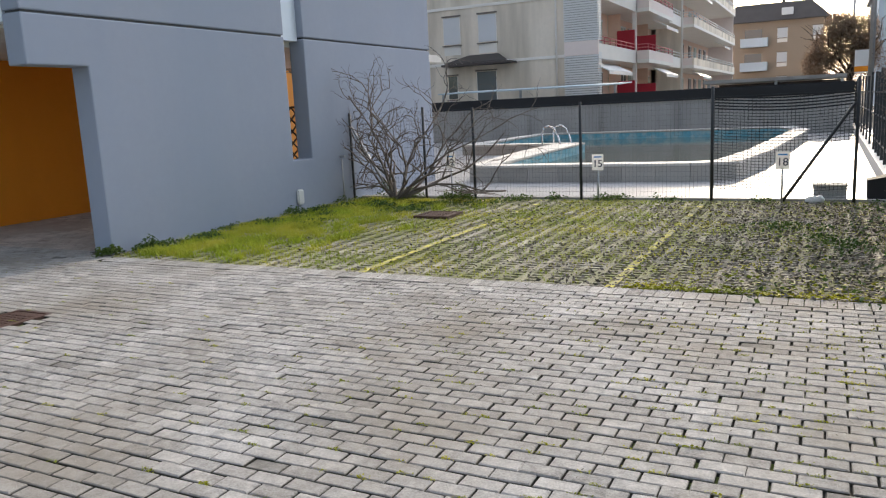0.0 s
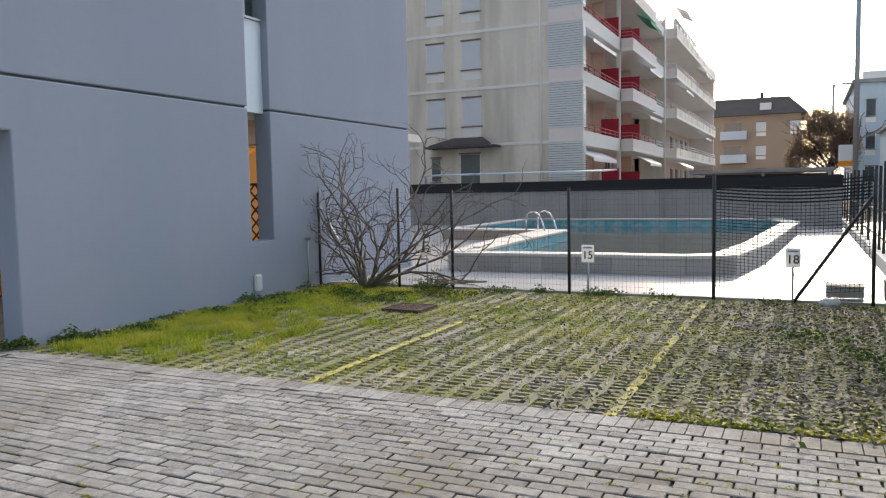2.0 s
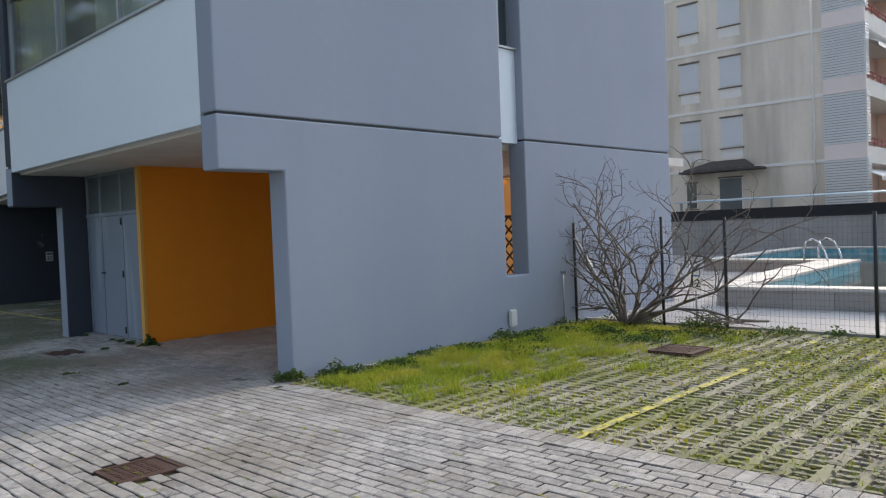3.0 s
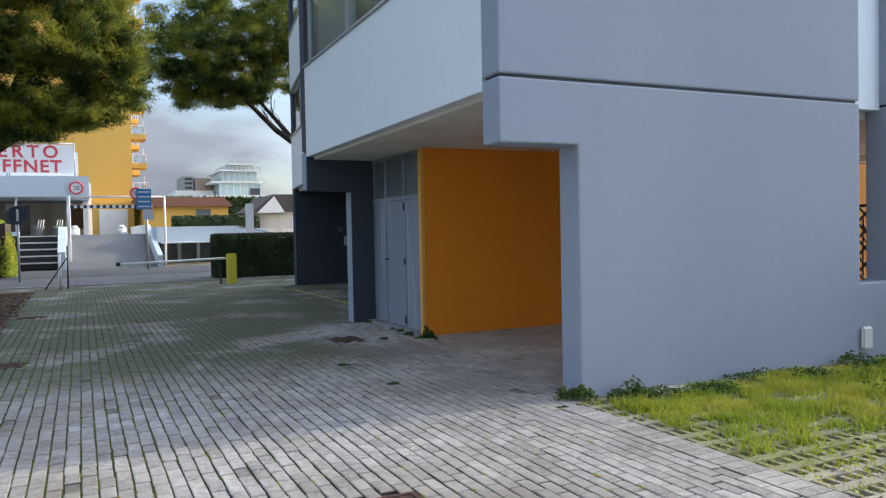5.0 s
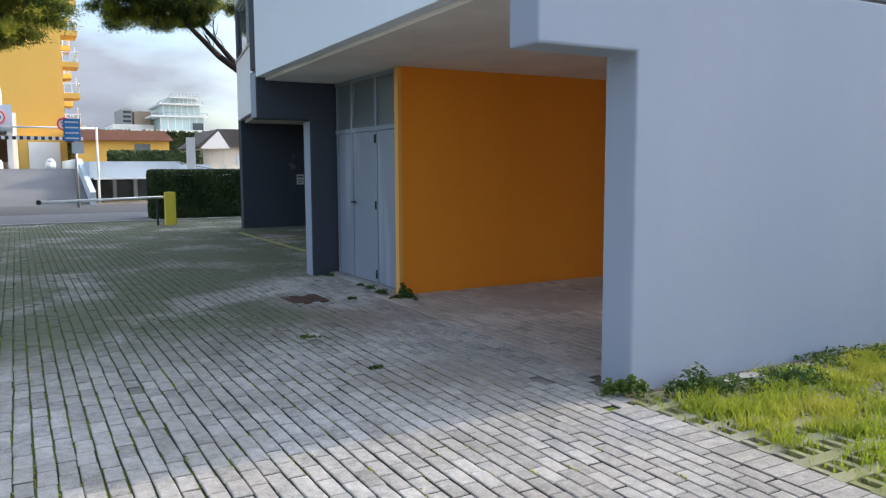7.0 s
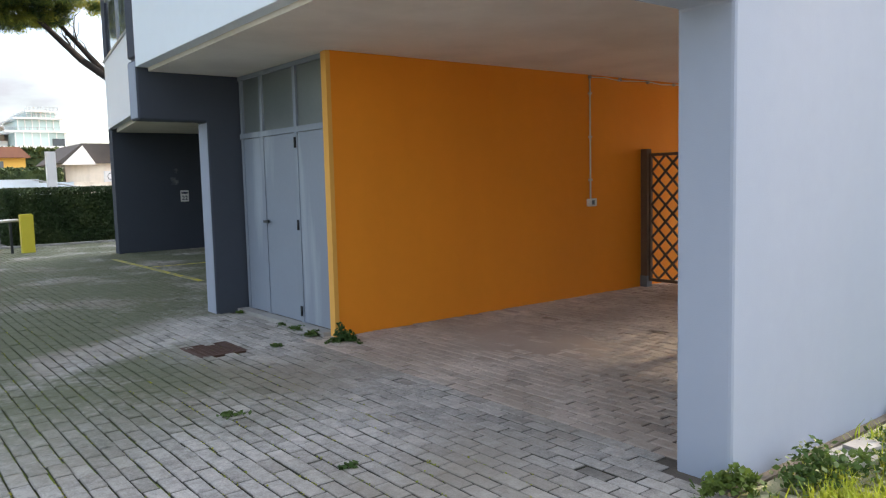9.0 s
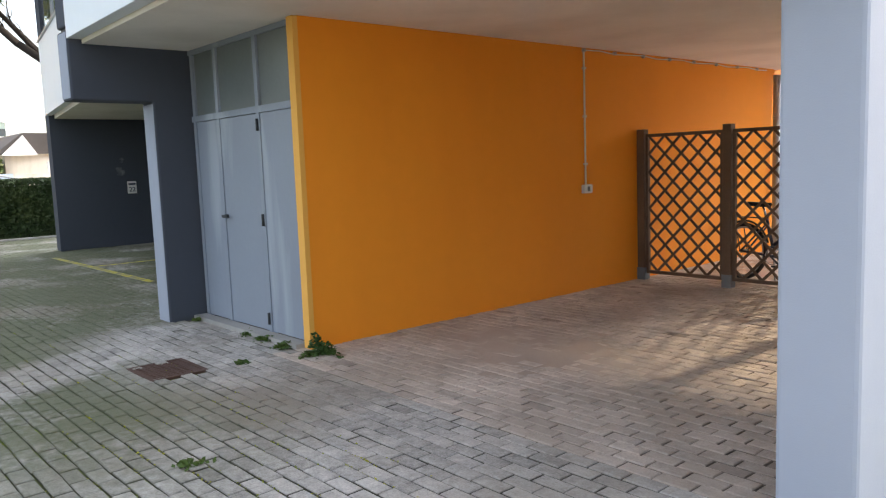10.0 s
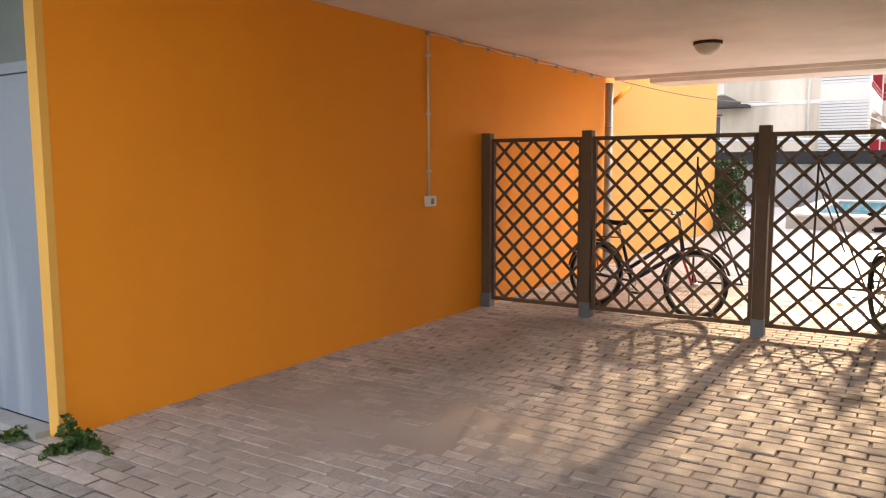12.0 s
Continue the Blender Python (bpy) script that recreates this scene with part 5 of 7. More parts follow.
ks = thing("loose_slab", (-7.02, 6.98, 0), "broken pale concrete slab lying at the foot of the grey wall", "slab")
part("slab", prism(bmesh.new(), [(-7.16, 6.86, -0.01), (-6.95, 6.8, 0.0), (-6.9, 7.05, 0.0), (-7.13, 7.12, -0.01)], (0, 0, 0.022)), "concrete", ks)
part("slab", prism(bmesh.new(), [(-7.12, 7.0, 0.013), (-7.0, 6.95, 0.023), (-6.96, 7.14, 0.023), (-7.1, 7.18, 0.013)], (0, 0, 0.018)), "concrete", ks)
v = thing("wall_vent", (WX, 9.77, 0.3), "small white plastic vent cover on the grey wall", "vent")
b = merge_boxes([(WX + 0.001, WX + 0.05, 9.73, 9.89, 0.11, 0.35)])
bmesh.ops.bevel(b, geom=b.edges, offset=0.02, segments=3, affect="EDGES")
part("cover", b, "white_plastic", v)
pp = thing("wall_pipe", (WX, 11.0, 0), "thin grey pipe with a tap standing by the grey wall", "pipe")
part("pipe", rod(bmesh.new(), (WX + 0.05, 11.0, -0.05), (WX + 0.05, 11.0, 0.78), 0.013), "galv", pp)
part("tap", merge_boxes([(WX + 0.02, WX + 0.12, 10.98, 11.02, 0.76, 0.80)]), "galv", pp)


# ---- plants ----
Y_ROW = 0.0435  # where the rows of pavers start from, so that one ends at the edge of the lawn


def grass():
    rng = np.random.default_rng(11)

    def blades(xy, h, w, name, material, label, lean=0.45):
        xy = xy[~((xy[:, 0] > -4.97) & (xy[:, 0] < -4.4) & (xy[:, 1] > 9.36) & (xy[:, 1] < 9.92))]
        n = len(xy)
        a = rng.uniform(0, 2 * np.pi, n)
        hh = h * rng.uniform(0.45, 1.35, n)
        d = np.stack([np.cos(a), np.sin(a)], 1)
        p = np.stack([-d[:, 1], d[:, 0]], 1)
        le = rng.uniform(0.1, 1, n) * lean * hh
        z0 = -0.03
        b0 = np.column_stack([xy - p * w / 2, np.full(n, z0)])
        b1 = np.column_stack([xy + p * w / 2, np.full(n, z0)])
        m = xy + d * le[:, None] * 0.35
        m0, m1 = np.column_stack([m - p * w * 0.4, z0 + hh * 0.6]), np.column_stack([m + p * w * 0.4, z0 + hh * 0.6])
        tp = xy + d * le[:, None]
        t0, t1 = np.column_stack([tp - p * w * 0.08, z0 + hh]), np.column_stack([tp + p * w * 0.08, z0 + hh])
        v = np.stack([b0, b1, m1, m0, t1, t0], 1).reshape(-1, 3)
        i = np.arange(n)[:, None] * 6
        f = np.concatenate([i + [0, 1, 2, 3], i + [3, 2, 4, 5]])
        o = raw(name, v, f, material, None, label, "stuff")
        tagged(o, category="grass")

    def clumps(cx, n, s):
        c = np.asarray(cx)[rng.integers(0, len(cx), n)]
        return c + rng.normal(0, 1, (n, 2)) * s

    # tall bright grass along the foot of the grey wall
    c = np.column_stack([WX + 0.15 + rng.gamma(2.0, 0.42, 380), rng.uniform(6.25, 11.3, 380)])
    c = c[(c[:, 0] < -4.4)]
    xy = clumps(c, 38000, 0.06)
    xy = xy[(xy[:, 0] > WX + 0.01) & (xy[:, 1] > 6.06) & (xy[:, 1] < 11.55)]
    blades(xy, 0.078, 0.008, "wall_grass", "grass", "tall bright green grass along the foot of the grey wall", 0.95)
    # low grass in the paver holes, in drifts
    n = 90000
    xy = np.column_stack([rng.uniform(WX + 0.1, 1.9, n), rng.uniform(6.05, 11.55, n)])
    f = np.array([noise.noise((p[0] * 0.55, p[1] * 0.55, 3.1)) + 0.5 * noise.noise((p[0] * 1.9, p[1] * 1.9, 7.0)) for p in xy])
    dens = 0.36 + f * 1.0 - (xy[:, 0] - WX) * 0.03
    dens += 0.5 * np.exp(-((xy[:, 0] + 2.2) ** 2 + (xy[:, 1] - 8.6) ** 2) / 0.5) + 0.4 * np.exp(-((xy[:, 0] + 0.2) ** 2 + (xy[:, 1] - 8.9) ** 2) / 0.6) + 0.5 * np.exp(-(xy[:, 1] - 11.5) ** 2 / 0.08)
    xy = xy[rng.uniform(0, 1, n) < np.clip(dens, 0.04, 0.85)]
    blades(xy, 0.045, 0.008, "lawn_grass", "grass", "short patchy grass growing through the grass pavers", 0.9)
    # moss tufts along the edge and in the joints
    n = 5200
    x = rng.uniform(-1.2, 2.6, n)
    y = 6.05 + rng.gamma(1.0, 0.06, n)
    v, q = scatter_quads(np.column_stack([x, y, rng.uniform(-0.01, 0.012, n)]), 0.018, rng, 0.7, 0.8)
    tagged(raw("edge_moss", v, q, "moss", None, "yellow-green moss tufts along the edge of the lawn", "stuff"), category="moss")
    pts = []
    for i in range(620):
        r = rng.integers(22, 58)
        yy = Y_ROW + r * 0.0945
        cx = 1.6 - rng.gamma(1.6, 1.0) if i % 6 else rng.uniform(-7.5, -1.4)
        m = rng.integers(8, 26)
        pts.append(np.column_stack([cx + rng.normal(0, 0.022, m), yy + rng.normal(0, 0.006, m), rng.uniform(-0.004, 0.009, m)]))
    for i in range(700):
        r = rng.integers(10, 60)
        cx = -6.5 - rng.gamma(2.0, 1.7)
        m = rng.integers(6, 16)
        pts.append(np.column_stack([cx + rng.normal(0, 0.07, m), Y_ROW + r * 0.0945 + rng.normal(0, 0.005, m), rng.uniform(-0.012, 0.002, m)]))
    pts = np.concatenate(pts)
    v, q = scatter_quads(pts, 0.0065, rng, 0.75, 0.8)
    tagged(raw("joint_moss", v, q, "moss", None, "small moss tufts in the joints of the pavers", "stuff"), category="moss")
    # leaf litter, thicker towards the hedge
    n = 26000
    x, y = rng.uniform(WX + 0.1, 1.9, n), rng.uniform(6.05, 11.55, n)
    f = np.array([noise.noise((a * 0.7, b * 0.7, 9.1)) for a, b in zip(x, y)])
    k = rng.uniform(0, 1, n) < np.clip(0.45 + f * 1.4 - (x - WX) * 0.02, 0.05, 1)
    v, q = scatter_quads(np.column_stack([x[k], y[k], rng.uniform(-0.004, 0.012, k.sum())]), 0.02, rng, 0.85, 0.7)
    tagged(raw("lawn_moss", v, q, "moss", None, "low moss creeping over the grass pavers", "stuff"), category="moss")
    n = 2600
    x, y = 1.5 - rng.gamma(1.3, 0.32, n), rng.uniform(5.7, 11.6, n)
    v, q = scatter_quads(np.column_stack([x, y, rng.uniform(0.0, 0.04, n)]), 0.022, rng, 0.55, 0.7)
    tagged(raw("creeping_leaves", v, q, "weed", None, "dark creeping leaves spreading from the foot of the hedge", "stuff"), category="leaves")
    n = 20000
    x = 1.6 - rng.gamma(1.6, 1.3, n)
    y = rng.uniform(6.0, 11.5, n)
    k = (x > WX + 0.2)
    v, q = scatter_quads(np.column_stack([x[k], y[k], rng.uniform(0.0, 0.02, k.sum())]), 0.022, rng, 0.8, 0.55)
    tagged(raw("leaf_litter", v, q, "litter", None, "dry brown leaf litter strewn over the lawn below the hedge", "stuff"), category="leaves")
    n = 9000
    x = rng.uniform(-24.5, -12.2, n)
    y = 1.25 - rng.gamma(1.6, 0.5, n)
    v, q = scatter_quads(np.column_stack([x, y, rng.uniform(0.008, 0.02, n)]), 0.03, rng, 0.85, 0.5)
    tagged(raw("strip_litter", v, q, "brown_leaf", None, "fallen brown needles and leaves along the edge of the paving", "stuff"), category="leaves")
    n = 2200
    x, y = rng.uniform(-4, 2.6, n), 6.0 - rng.gamma(1.5, 0.7, n)
    v, q = scatter_quads(np.column_stack([x, y, np.full(n, 0.008)]), 0.010, rng, 0.85, 0.3)
    tagged(raw("straw_litter", v, q, "litter", None, "bits of straw and leaf on the pavers", "stuff"), category="leaves")


grass()


def weed(x, y, r, h, n, seed, label="leafy dark green weed growing at the foot of a wall", group="weeds"):
    rng = np.random.default_rng(seed)
    t = thing("weed", (x, y, 0), label, "weed", group)
    r *= 0.75 if x < -10 else 1.0
    lobes = rng.normal(0, 0.42, (4, 2)) * r
    heights = rng.uniform(0.35, 1.0, 4) * h * (0.5 if x < -10 else 1.0)
    pick = rng.integers(0, 4, n)
    off = rng.normal(0, 0.34, (n, 2)) * r
    fall = np.exp(-(off ** 2).sum(1) / (0.5 * r * r))
    z = heights[pick] * fall * rng.uniform(0.2, 1.0, n) + 0.008
    px, py = x + lobes[pick, 0] + off[:, 0], y + lobes[pick, 1] + off[:, 1]
    if -7.6 < x < -6.8:
        px = np.maximum(px, WX + 0.01)
    if y > 6.3 and x < -10:
        py = np.minimum(py, 6.55)
    v, q = scatter_quads(np.column_stack([px, py, z]), 0.019, rng, 0.45, 0.7)
    raw("leaves", v, q, "weed", t)
    bm = bmesh.new()
    for k in range(6):
        b = rng.uniform(0, 2 * np.pi)
        rod(bm, (x, y, -0.02), (x + r * 0.4 * math.cos(b), y + r * 0.4 * math.sin(b), h * 0.25), 0.003, n=4)
    part("stems", bm, "weed", t)


for i, (x, y, r, h, n) in enumerate([(-11.2, 6.50, 0.15, 0.075, 240), (-11.62, 6.46, 0.12, 0.09, 180), (-11.98, 6.50, 0.12, 0.08, 140), (-12.3, 6.50, 0.12, 0.06, 110), (-13.3, 6.45, 0.07, 0.08, 60), (-11.45, 5.98, 0.08, 0.03, 50),
        (-7.32, 6.05, 0.12, 0.12, 220), (-7.12, 6.18, 0.12, 0.14, 260), (-7.05, 6.5, 0.17, 0.20, 480), (-6.95, 6.8, 0.22, 0.10, 360), (-7.0, 7.35, 0.3, 0.10, 380), (-7.05, 8.0, 0.26, 0.08, 260), (-6.9, 8.5, 0.35, 0.09, 420), (-7.0, 9.45, 0.3, 0.16, 520), (-6.8, 10.0, 0.35, 0.10, 420), (-6.4, 9.0, 0.4, 0.07, 420), (-5.6, 9.9, 0.4, 0.08, 420), (-5.4, 10.7, 0.4, 0.09, 420), (-6.9, 11.1, 0.3, 0.12, 300), (-4.6, 10.9, 0.35, 0.08, 260), (-11.2, 16.6, 0.25, 0.4, 300), (-6.1, 10.5, 0.3, 0.14, 380), (-6.4, 9.6, 0.25, 0.10, 260),
        (-6.35, 11.45, 0.3, 0.34, 700), (-5.35, 11.5, 0.26, 0.22, 420), (-5.12, 11.45, 0.22, 0.36, 520), (-4.2, 11.5, 0.3, 0.12, 300), (-3.6, 11.55, 0.16, 0.16, 160), (-2.85, 11.5, 0.32, 0.14, 420), (-1.9, 11.5, 0.2, 0.12, 140), (-0.6, 11.5, 0.2, 0.16, 140), (-8.6, 5.0, 0.06, 0.02, 30), (-9.8, 4.9, 0.07, 0.02, 40), (0.4, 8.4, 0.4, 0.06, 300), (-0.2, 9.3, 0.4, 0.07, 300)]):
    weed(x, y, r, h, n, 40 + i)


def branches(bm, p, d, length, r, depth, rng, spread=0.6, up=0.12, n=5):
    """A crooked branch that forks."""
    steps = 3
    q = Vector(p)
    for s in range(steps):
        d = (d + Vector((rng.gauss(0, 0.24), rng.gauss(0, 0.2), rng.gauss(0, 0.2) + up * 0.3))).normalized()
        e = q + d * (length / steps)
        rod(bm, q, e, r * (1 - 0.18 * s), r * (1 - 0.18 * (s + 1)), n)
        q = e
        if depth > 0 and (s > 0 or rng.random() < 0.5):
            side = Vector((rng.gauss(0, 1), rng.gauss(0, 1), rng.gauss(0, 0.5) + up)).normalized()
            branches(bm, q, (d * (1 - spread) + side * spread).normalized(), length * rng.uniform(0.5, 0.8), r * 0.55, depth - 1, rng, spread, up, max(3, n - 1))


def bare_shrub():
    rng = random.Random(21)
    t = thing("bare_shrub", (-6.38, 11.35, 0), "leafless shrub with tangled grey-brown branches growing by the fence", "shrub")

    def twig(bm, q, d, length, r, depth):
        """A curling shoot that bends over and forks."""
        steps = 5
        bend = Vector((rng.gauss(0, 0.2), rng.gauss(0, 0.08), rng.gauss(-0.03, 0.16)))
        if depth == 3 and length > 2:
            bend = Vector((0.2, 0, -0.07))
        for k in range(steps):
            d = (d + bend + Vector((rng.gauss(0, 0.2), rng.gauss(0, 0.1), rng.gauss(0, 0.2)))).normalized()
            e = q + d * (length / steps)
            e.y = min(max(e.y, 10.75), 11.62)
            if e.z < 0.15:
                e.z = 0.15
            rod(bm, q, e, r * (1 - 0.13 * k), r * (1 - 0.13 * (k + 1)), 6 if depth > 1 else 4)
            q = e
            if depth > 0 and k > 0 and rng.random() < 0.8:
                side = Vector((rng.gauss(0, 0.8), rng.gauss(0, 0.3), rng.gauss(0.25, 0.6)))
                twig(bm, q.copy(), (d * 0.7 + side * 0.6).normalized(), length * rng.uniform(0.4, 0.62), r * 0.56, depth - 1)
    for x1, z1, L in ((-7.1, 1.25, 1.05), (-7.0, 1.6, 1.2), (-6.85, 1.3, 1.0), (-6.7, 1.8, 1.25), (-6.45, 1.7, 1.25), (-6.2, 2.0, 1.4), (-5.9, 2.0, 1.6), (-5.6, 2.1, 1.7), (-5.1, 1.9, 1.8), (-4.8, 1.6, 1.7), (-5.0, 1.1, 1.4), (-6.0, 1.2, 1.2), (-7.3, 0.8, 1.0), (-5.5, 0.8, 1.1), (-4.2, 1.7, 2.1), (-3.9, 2.1, 2.3), (-4.6, 2.4, 2.2), (-7.2, 1.4, 1.2), (-5.6, 1.5, 1.5)):
        bm = bmesh.new()
        o = Vector((-6.38 + rng.gauss(0, 0.06), 11.35 + rng.gauss(0, 0.04), -0.03))
        twig(bm, o, Vector((x1 + 6.38, rng.gauss(0, 0.1), z1)).normalized(), L, rng.uniform(0.02, 0.03), 3)
        part("stem", bm, "bark_bare", t)


bare_shrub()


def right_hedge():
    rng = np.random.default_rng(5)
    r2 = random.Random(6)
    t = thing("dry_hedge", (2.0, 8.5, 0), "tall unclipped hedge of dry reddish-brown leaves and bare twigs", "hedge")

    def face(y, z):
        return 1.04 + 0.30 * (1.9 - z) * 0.15 + 0.10 * math.sin(y * 2.3 + z) + 0.09 * math.sin(y * 5.1 - z * 3) - (0.0 if z > 0.7 else -0.35 * (0.7 - z))

    def top(y):
        return 1.92 + 0.33 * min(1, max(0, (12.2 - y) / 3.5)) + 0.08 * math.sin(y * 3.7)
    n = 60000
    y, u = rng.uniform(4.9, 12.2, n), rng.uniform(0, 1, n)
    z = 0.25 + rng.beta(1.5, 1.0, n) * 2.3
    tp = np.array([top(a) for a in y])
    k = z < tp
    y, z, u = y[k], z[k], u[k]
    x = np.array([face(a, b) for a, b in zip(y, z)]) + u ** 1.8 * 0.8 + rng.normal(0, 0.06, len(y))
    k = rng.uniform(0, 1, len(x)) < np.clip((z - 0.1) / 0.9, 0.1, 1)
    c = np.column_stack([x, y, z])[k]
    v, q = scatter_quads(c, 0.0165, rng, 0.0, 0.6)
    tagged(raw("leaves", v, q, "hedge_leaf", t), kind="stuff")
    m = 16000
    y = rng.uniform(4.9, 12.2, m)
    z = rng.uniform(0.2, 2.6, m)
    k = z < np.array([top(a) for a in y]) + 0.08
    y, z = y[k], z[k]
    x = np.array([face(a, b) for a, b in zip(y, z)]) + rng.uniform(-0.05, 0.5, len(y))
    d = rng.normal(size=(len(y), 3)) * (0.6, 0.8, 0.9) + (-0.2, 0, 0.5)
    d /= np.linalg.norm(d, axis=1)[:, None]
    L = rng.uniform(0.08, 0.32, len(y))[:, None]
    a = np.column_stack([x, y, z])
    b = a + d * L
    s = np.cross(d, rng.normal(size=d.shape))
    s /= np.linalg.norm(s, axis=1)[:, None]
    w = 0.0022
    vv = np.stack([a - s * w, a + s * w, b + s * w * 0.5, b - s * w * 0.5], 1).reshape(-1, 3)
    tagged(raw("twig_mass", vv, np.arange(len(vv)).reshape(-1, 4), "hedge_twig", t), kind="stuff")
    for i in range(16):
        yy = 5.1 + i * 0.44
        bm = bmesh.new()
        branches(bm, (1.55 + r2.gauss(0, 0.06), yy, -0.06), Vector((r2.gauss(0, 0.05), r2.gauss(0, 0.1), 1.4)).normalized(), 1.15, 0.024, 1, r2, 0.25, 0.9, 6)
        part("stem", bm, "hedge_twig", t)
    # Solid dark body blocks the view through and paints in the hedge's shade.
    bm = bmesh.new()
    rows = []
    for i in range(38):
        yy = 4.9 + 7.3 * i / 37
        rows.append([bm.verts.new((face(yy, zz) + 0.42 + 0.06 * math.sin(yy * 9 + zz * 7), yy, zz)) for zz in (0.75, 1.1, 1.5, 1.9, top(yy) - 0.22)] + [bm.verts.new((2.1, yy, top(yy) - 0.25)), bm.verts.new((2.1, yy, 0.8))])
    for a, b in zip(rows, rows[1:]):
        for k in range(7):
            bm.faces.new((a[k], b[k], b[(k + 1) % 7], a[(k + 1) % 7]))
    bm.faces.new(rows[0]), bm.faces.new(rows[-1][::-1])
    part("inner_mass", bm, "hedge_core", t, "solid body coloured like the shaded inside of the hedge")


right_hedge()


# ---- street and buildings beyond the gate ----
def street():
    setting("road", box(bmesh.new(), -39.2, -31.6, -60, 60, -0.058, -0.03), "asphalt")
    setting("pavement_street", box(bmesh.new(), -31.6, -26.42, -60, 60, -0.058, -0.005), "pale_asphalt")
    setting("kerb", box(bmesh.new(), -26.6, -26.42, -60, 60, -0.004, 0.03), "concrete")
    setting("forecourt", prism(bmesh.new(), [(-39.2, 1.72, -0.05), (-46, 1.72, 1.5), (-110, 1.72, 1.5), (-110, 1.72, -0.05)], (0, 3.78, 0)), "ramp_asphalt")
    setting("terrace", box(bmesh.new(), -110, -42.0, -30, 1.38, -0.05, 1.5), "pale_asphalt")
    setting("ramp_wall", prism(bmesh.new(), [(-39.0, 5.51, -0.05), (-39.0, 5.51, 0.5), (-46, 5.51, 2.0), (-60, 5.51, 2.0), (-60, 5.51, -0.05)], (0, 0.22, 0)), "bluewhite")
    setting("ramp_wall_low", prism(bmesh.new(), [(-39.4, 1.39, -0.05), (-39.4, 1.39, 0.75), (-42.2, 1.39, 1.9), (-110, 1.39, 1.9), (-110, 1.39, -0.05)], (0, 0.32, 0)), "bluewhite")
    for k in range(5):
        z = 0.3 * (k + 1)
        setting("step", box(bmesh.new(), -42.0, -40.2 - k * 0.34, -0.2, 1.37, z - 0.06, z), "coping", "pale step of the stairs to the terrace")
        setting("step_riser", box(bmesh.new(), -42.0, -40.3 - k * 0.34, -0.2, 1.37, z - 0.3, z - 0.061), "post")
    setting("planter_wall", box(bmesh.new(), -41.0, -37.0, -3.5, -0.22, -0.05, 0.55), "concrete")
    setting("terrace_wall", box(bmesh.new(), -42.3, -42.0, -30, -0.22, -0.05, 1.7), "bluewhite")
    for x, y, z in ((-46.2, 2.05, 1.5), (-46.8, 4.35, 1.5)):
        b = thing("white_bollard", (x, y, z), "short white round-topped stone bollard at the head of the ramp", "bollard", "white bollards")
        bm = bmesh.new()
        rod(bm, (x, y, z - 0.1), (x, y, z + 0.32), 0.26, 0.24, 14)
        rod(bm, (x, y, z + 0.32), (x, y, z + 0.5), 0.24, 0.1, 14)
        part("body", bm, "white", b)

    # single-storey front building with the long banner
    t = thing("entrance_canopy", (-50, -2, 1.5), "low white building front with a deep flat canopy on thin posts", "building")
    part("fascia", merge_boxes([(-54, -46, -14, 2.8, 3.5, 4.56)]), "bluewhite", t, "broad pale fascia")
    part("wall", merge_boxes([(-56, -54.01, -14, 3.0, 1.45, 4.7)]), "beige", t)
    part("wall", merge_boxes([(-53.9, -50.6, 2.5, 2.75, 1.45, 3.49)]), "white", t)
    for y in (1.75, -0.6, -4.4):
        part("post", rod(bmesh.new(), (-46.3, y, 1.4), (-46.3, y, 3.49), 0.06, n=10), "white", t)
    part("display_case", merge_boxes([(-53.99, -53.93, 1.6, 2.5, 1.9, 3.2)]), "brown", t)
    part("doorway", merge_boxes([(-53.99, -53.95, -3.4, -0.4, 1.5, 3.3)]), "glass", t)
    part("light_box", merge_boxes([(-53.0, -52.9, -1.6, -1.0, 3.0, 3.4)]), "white", t)
    for _ in (0,):
        part("roof_wall", merge_boxes([(-60, -50, -14, 2.3, 4.57, 6.2)]), "white", t)
    for i, (y, w) in enumerate(((-0.4, 0.5), (0.5, 0.45))):
        ch = thing("folded_chairs", (-47.5, y + 0.6, 1.5), "stack of white folded chairs standing on the terrace", "chair", "folded chairs")
        bm = bmesh.new()
        for k in range(3):
            rod(bm, (-47.5, y + 0.6 + k * 0.12, 1.5), (-47.7, y + 0.75 + k * 0.12, 2.35), 0.025)
        part("frame", bm, "white", ch)
        part("seat", merge_boxes([(-47.8, -47.4, y + 0.5, y + 1.0, 1.9, 1.98)]), "white", ch)
    bn = thing("banner", (-47, -0.5, 4.75), "white banner lettered APERTO and GEÖFFNET in red over the canopy", "banner")
    part("cloth", merge_boxes([(-47.02, -46.98, -4.0, 2.1, 4.78, 6.28)]), "white", bn)
    letters("APERTO", (-46.97, -0.7, 5.86), 0.9, 90, "red_ink", bn, "red_lettering", 0.004, 1.38)
    letters("GEÖFFNET", (-46.97, -0.85, 5.1), 0.9, 90, "red_ink", bn, "red_lettering", 0.004, 1.12)
    bm = bmesh.new()
    for y in (-4.0, -1.0, 2.15):
        rod(bm, (-47.05, y, 4.56), (-47.05, y, 6.4), 0.035, n=6)
        rod(bm, (-47.05, y, 6.2), (-48.6, y, 4.56), 0.03, n=6)
    rod(bm, (-47.05, -4, 6.36), (-47.05, 2.15, 6.36), 0.03, n=6)
    part("frame", bm, "galv", bn)

    # tower
    t = thing("yellow_tower", (-92, 4, 1.5), "tall ochre-yellow tower block with stacked balconies on its side", "building")
    part("wall", merge_boxes([(-106, -88, -12, 7.35, 1.45, 34)]), "tower", t)
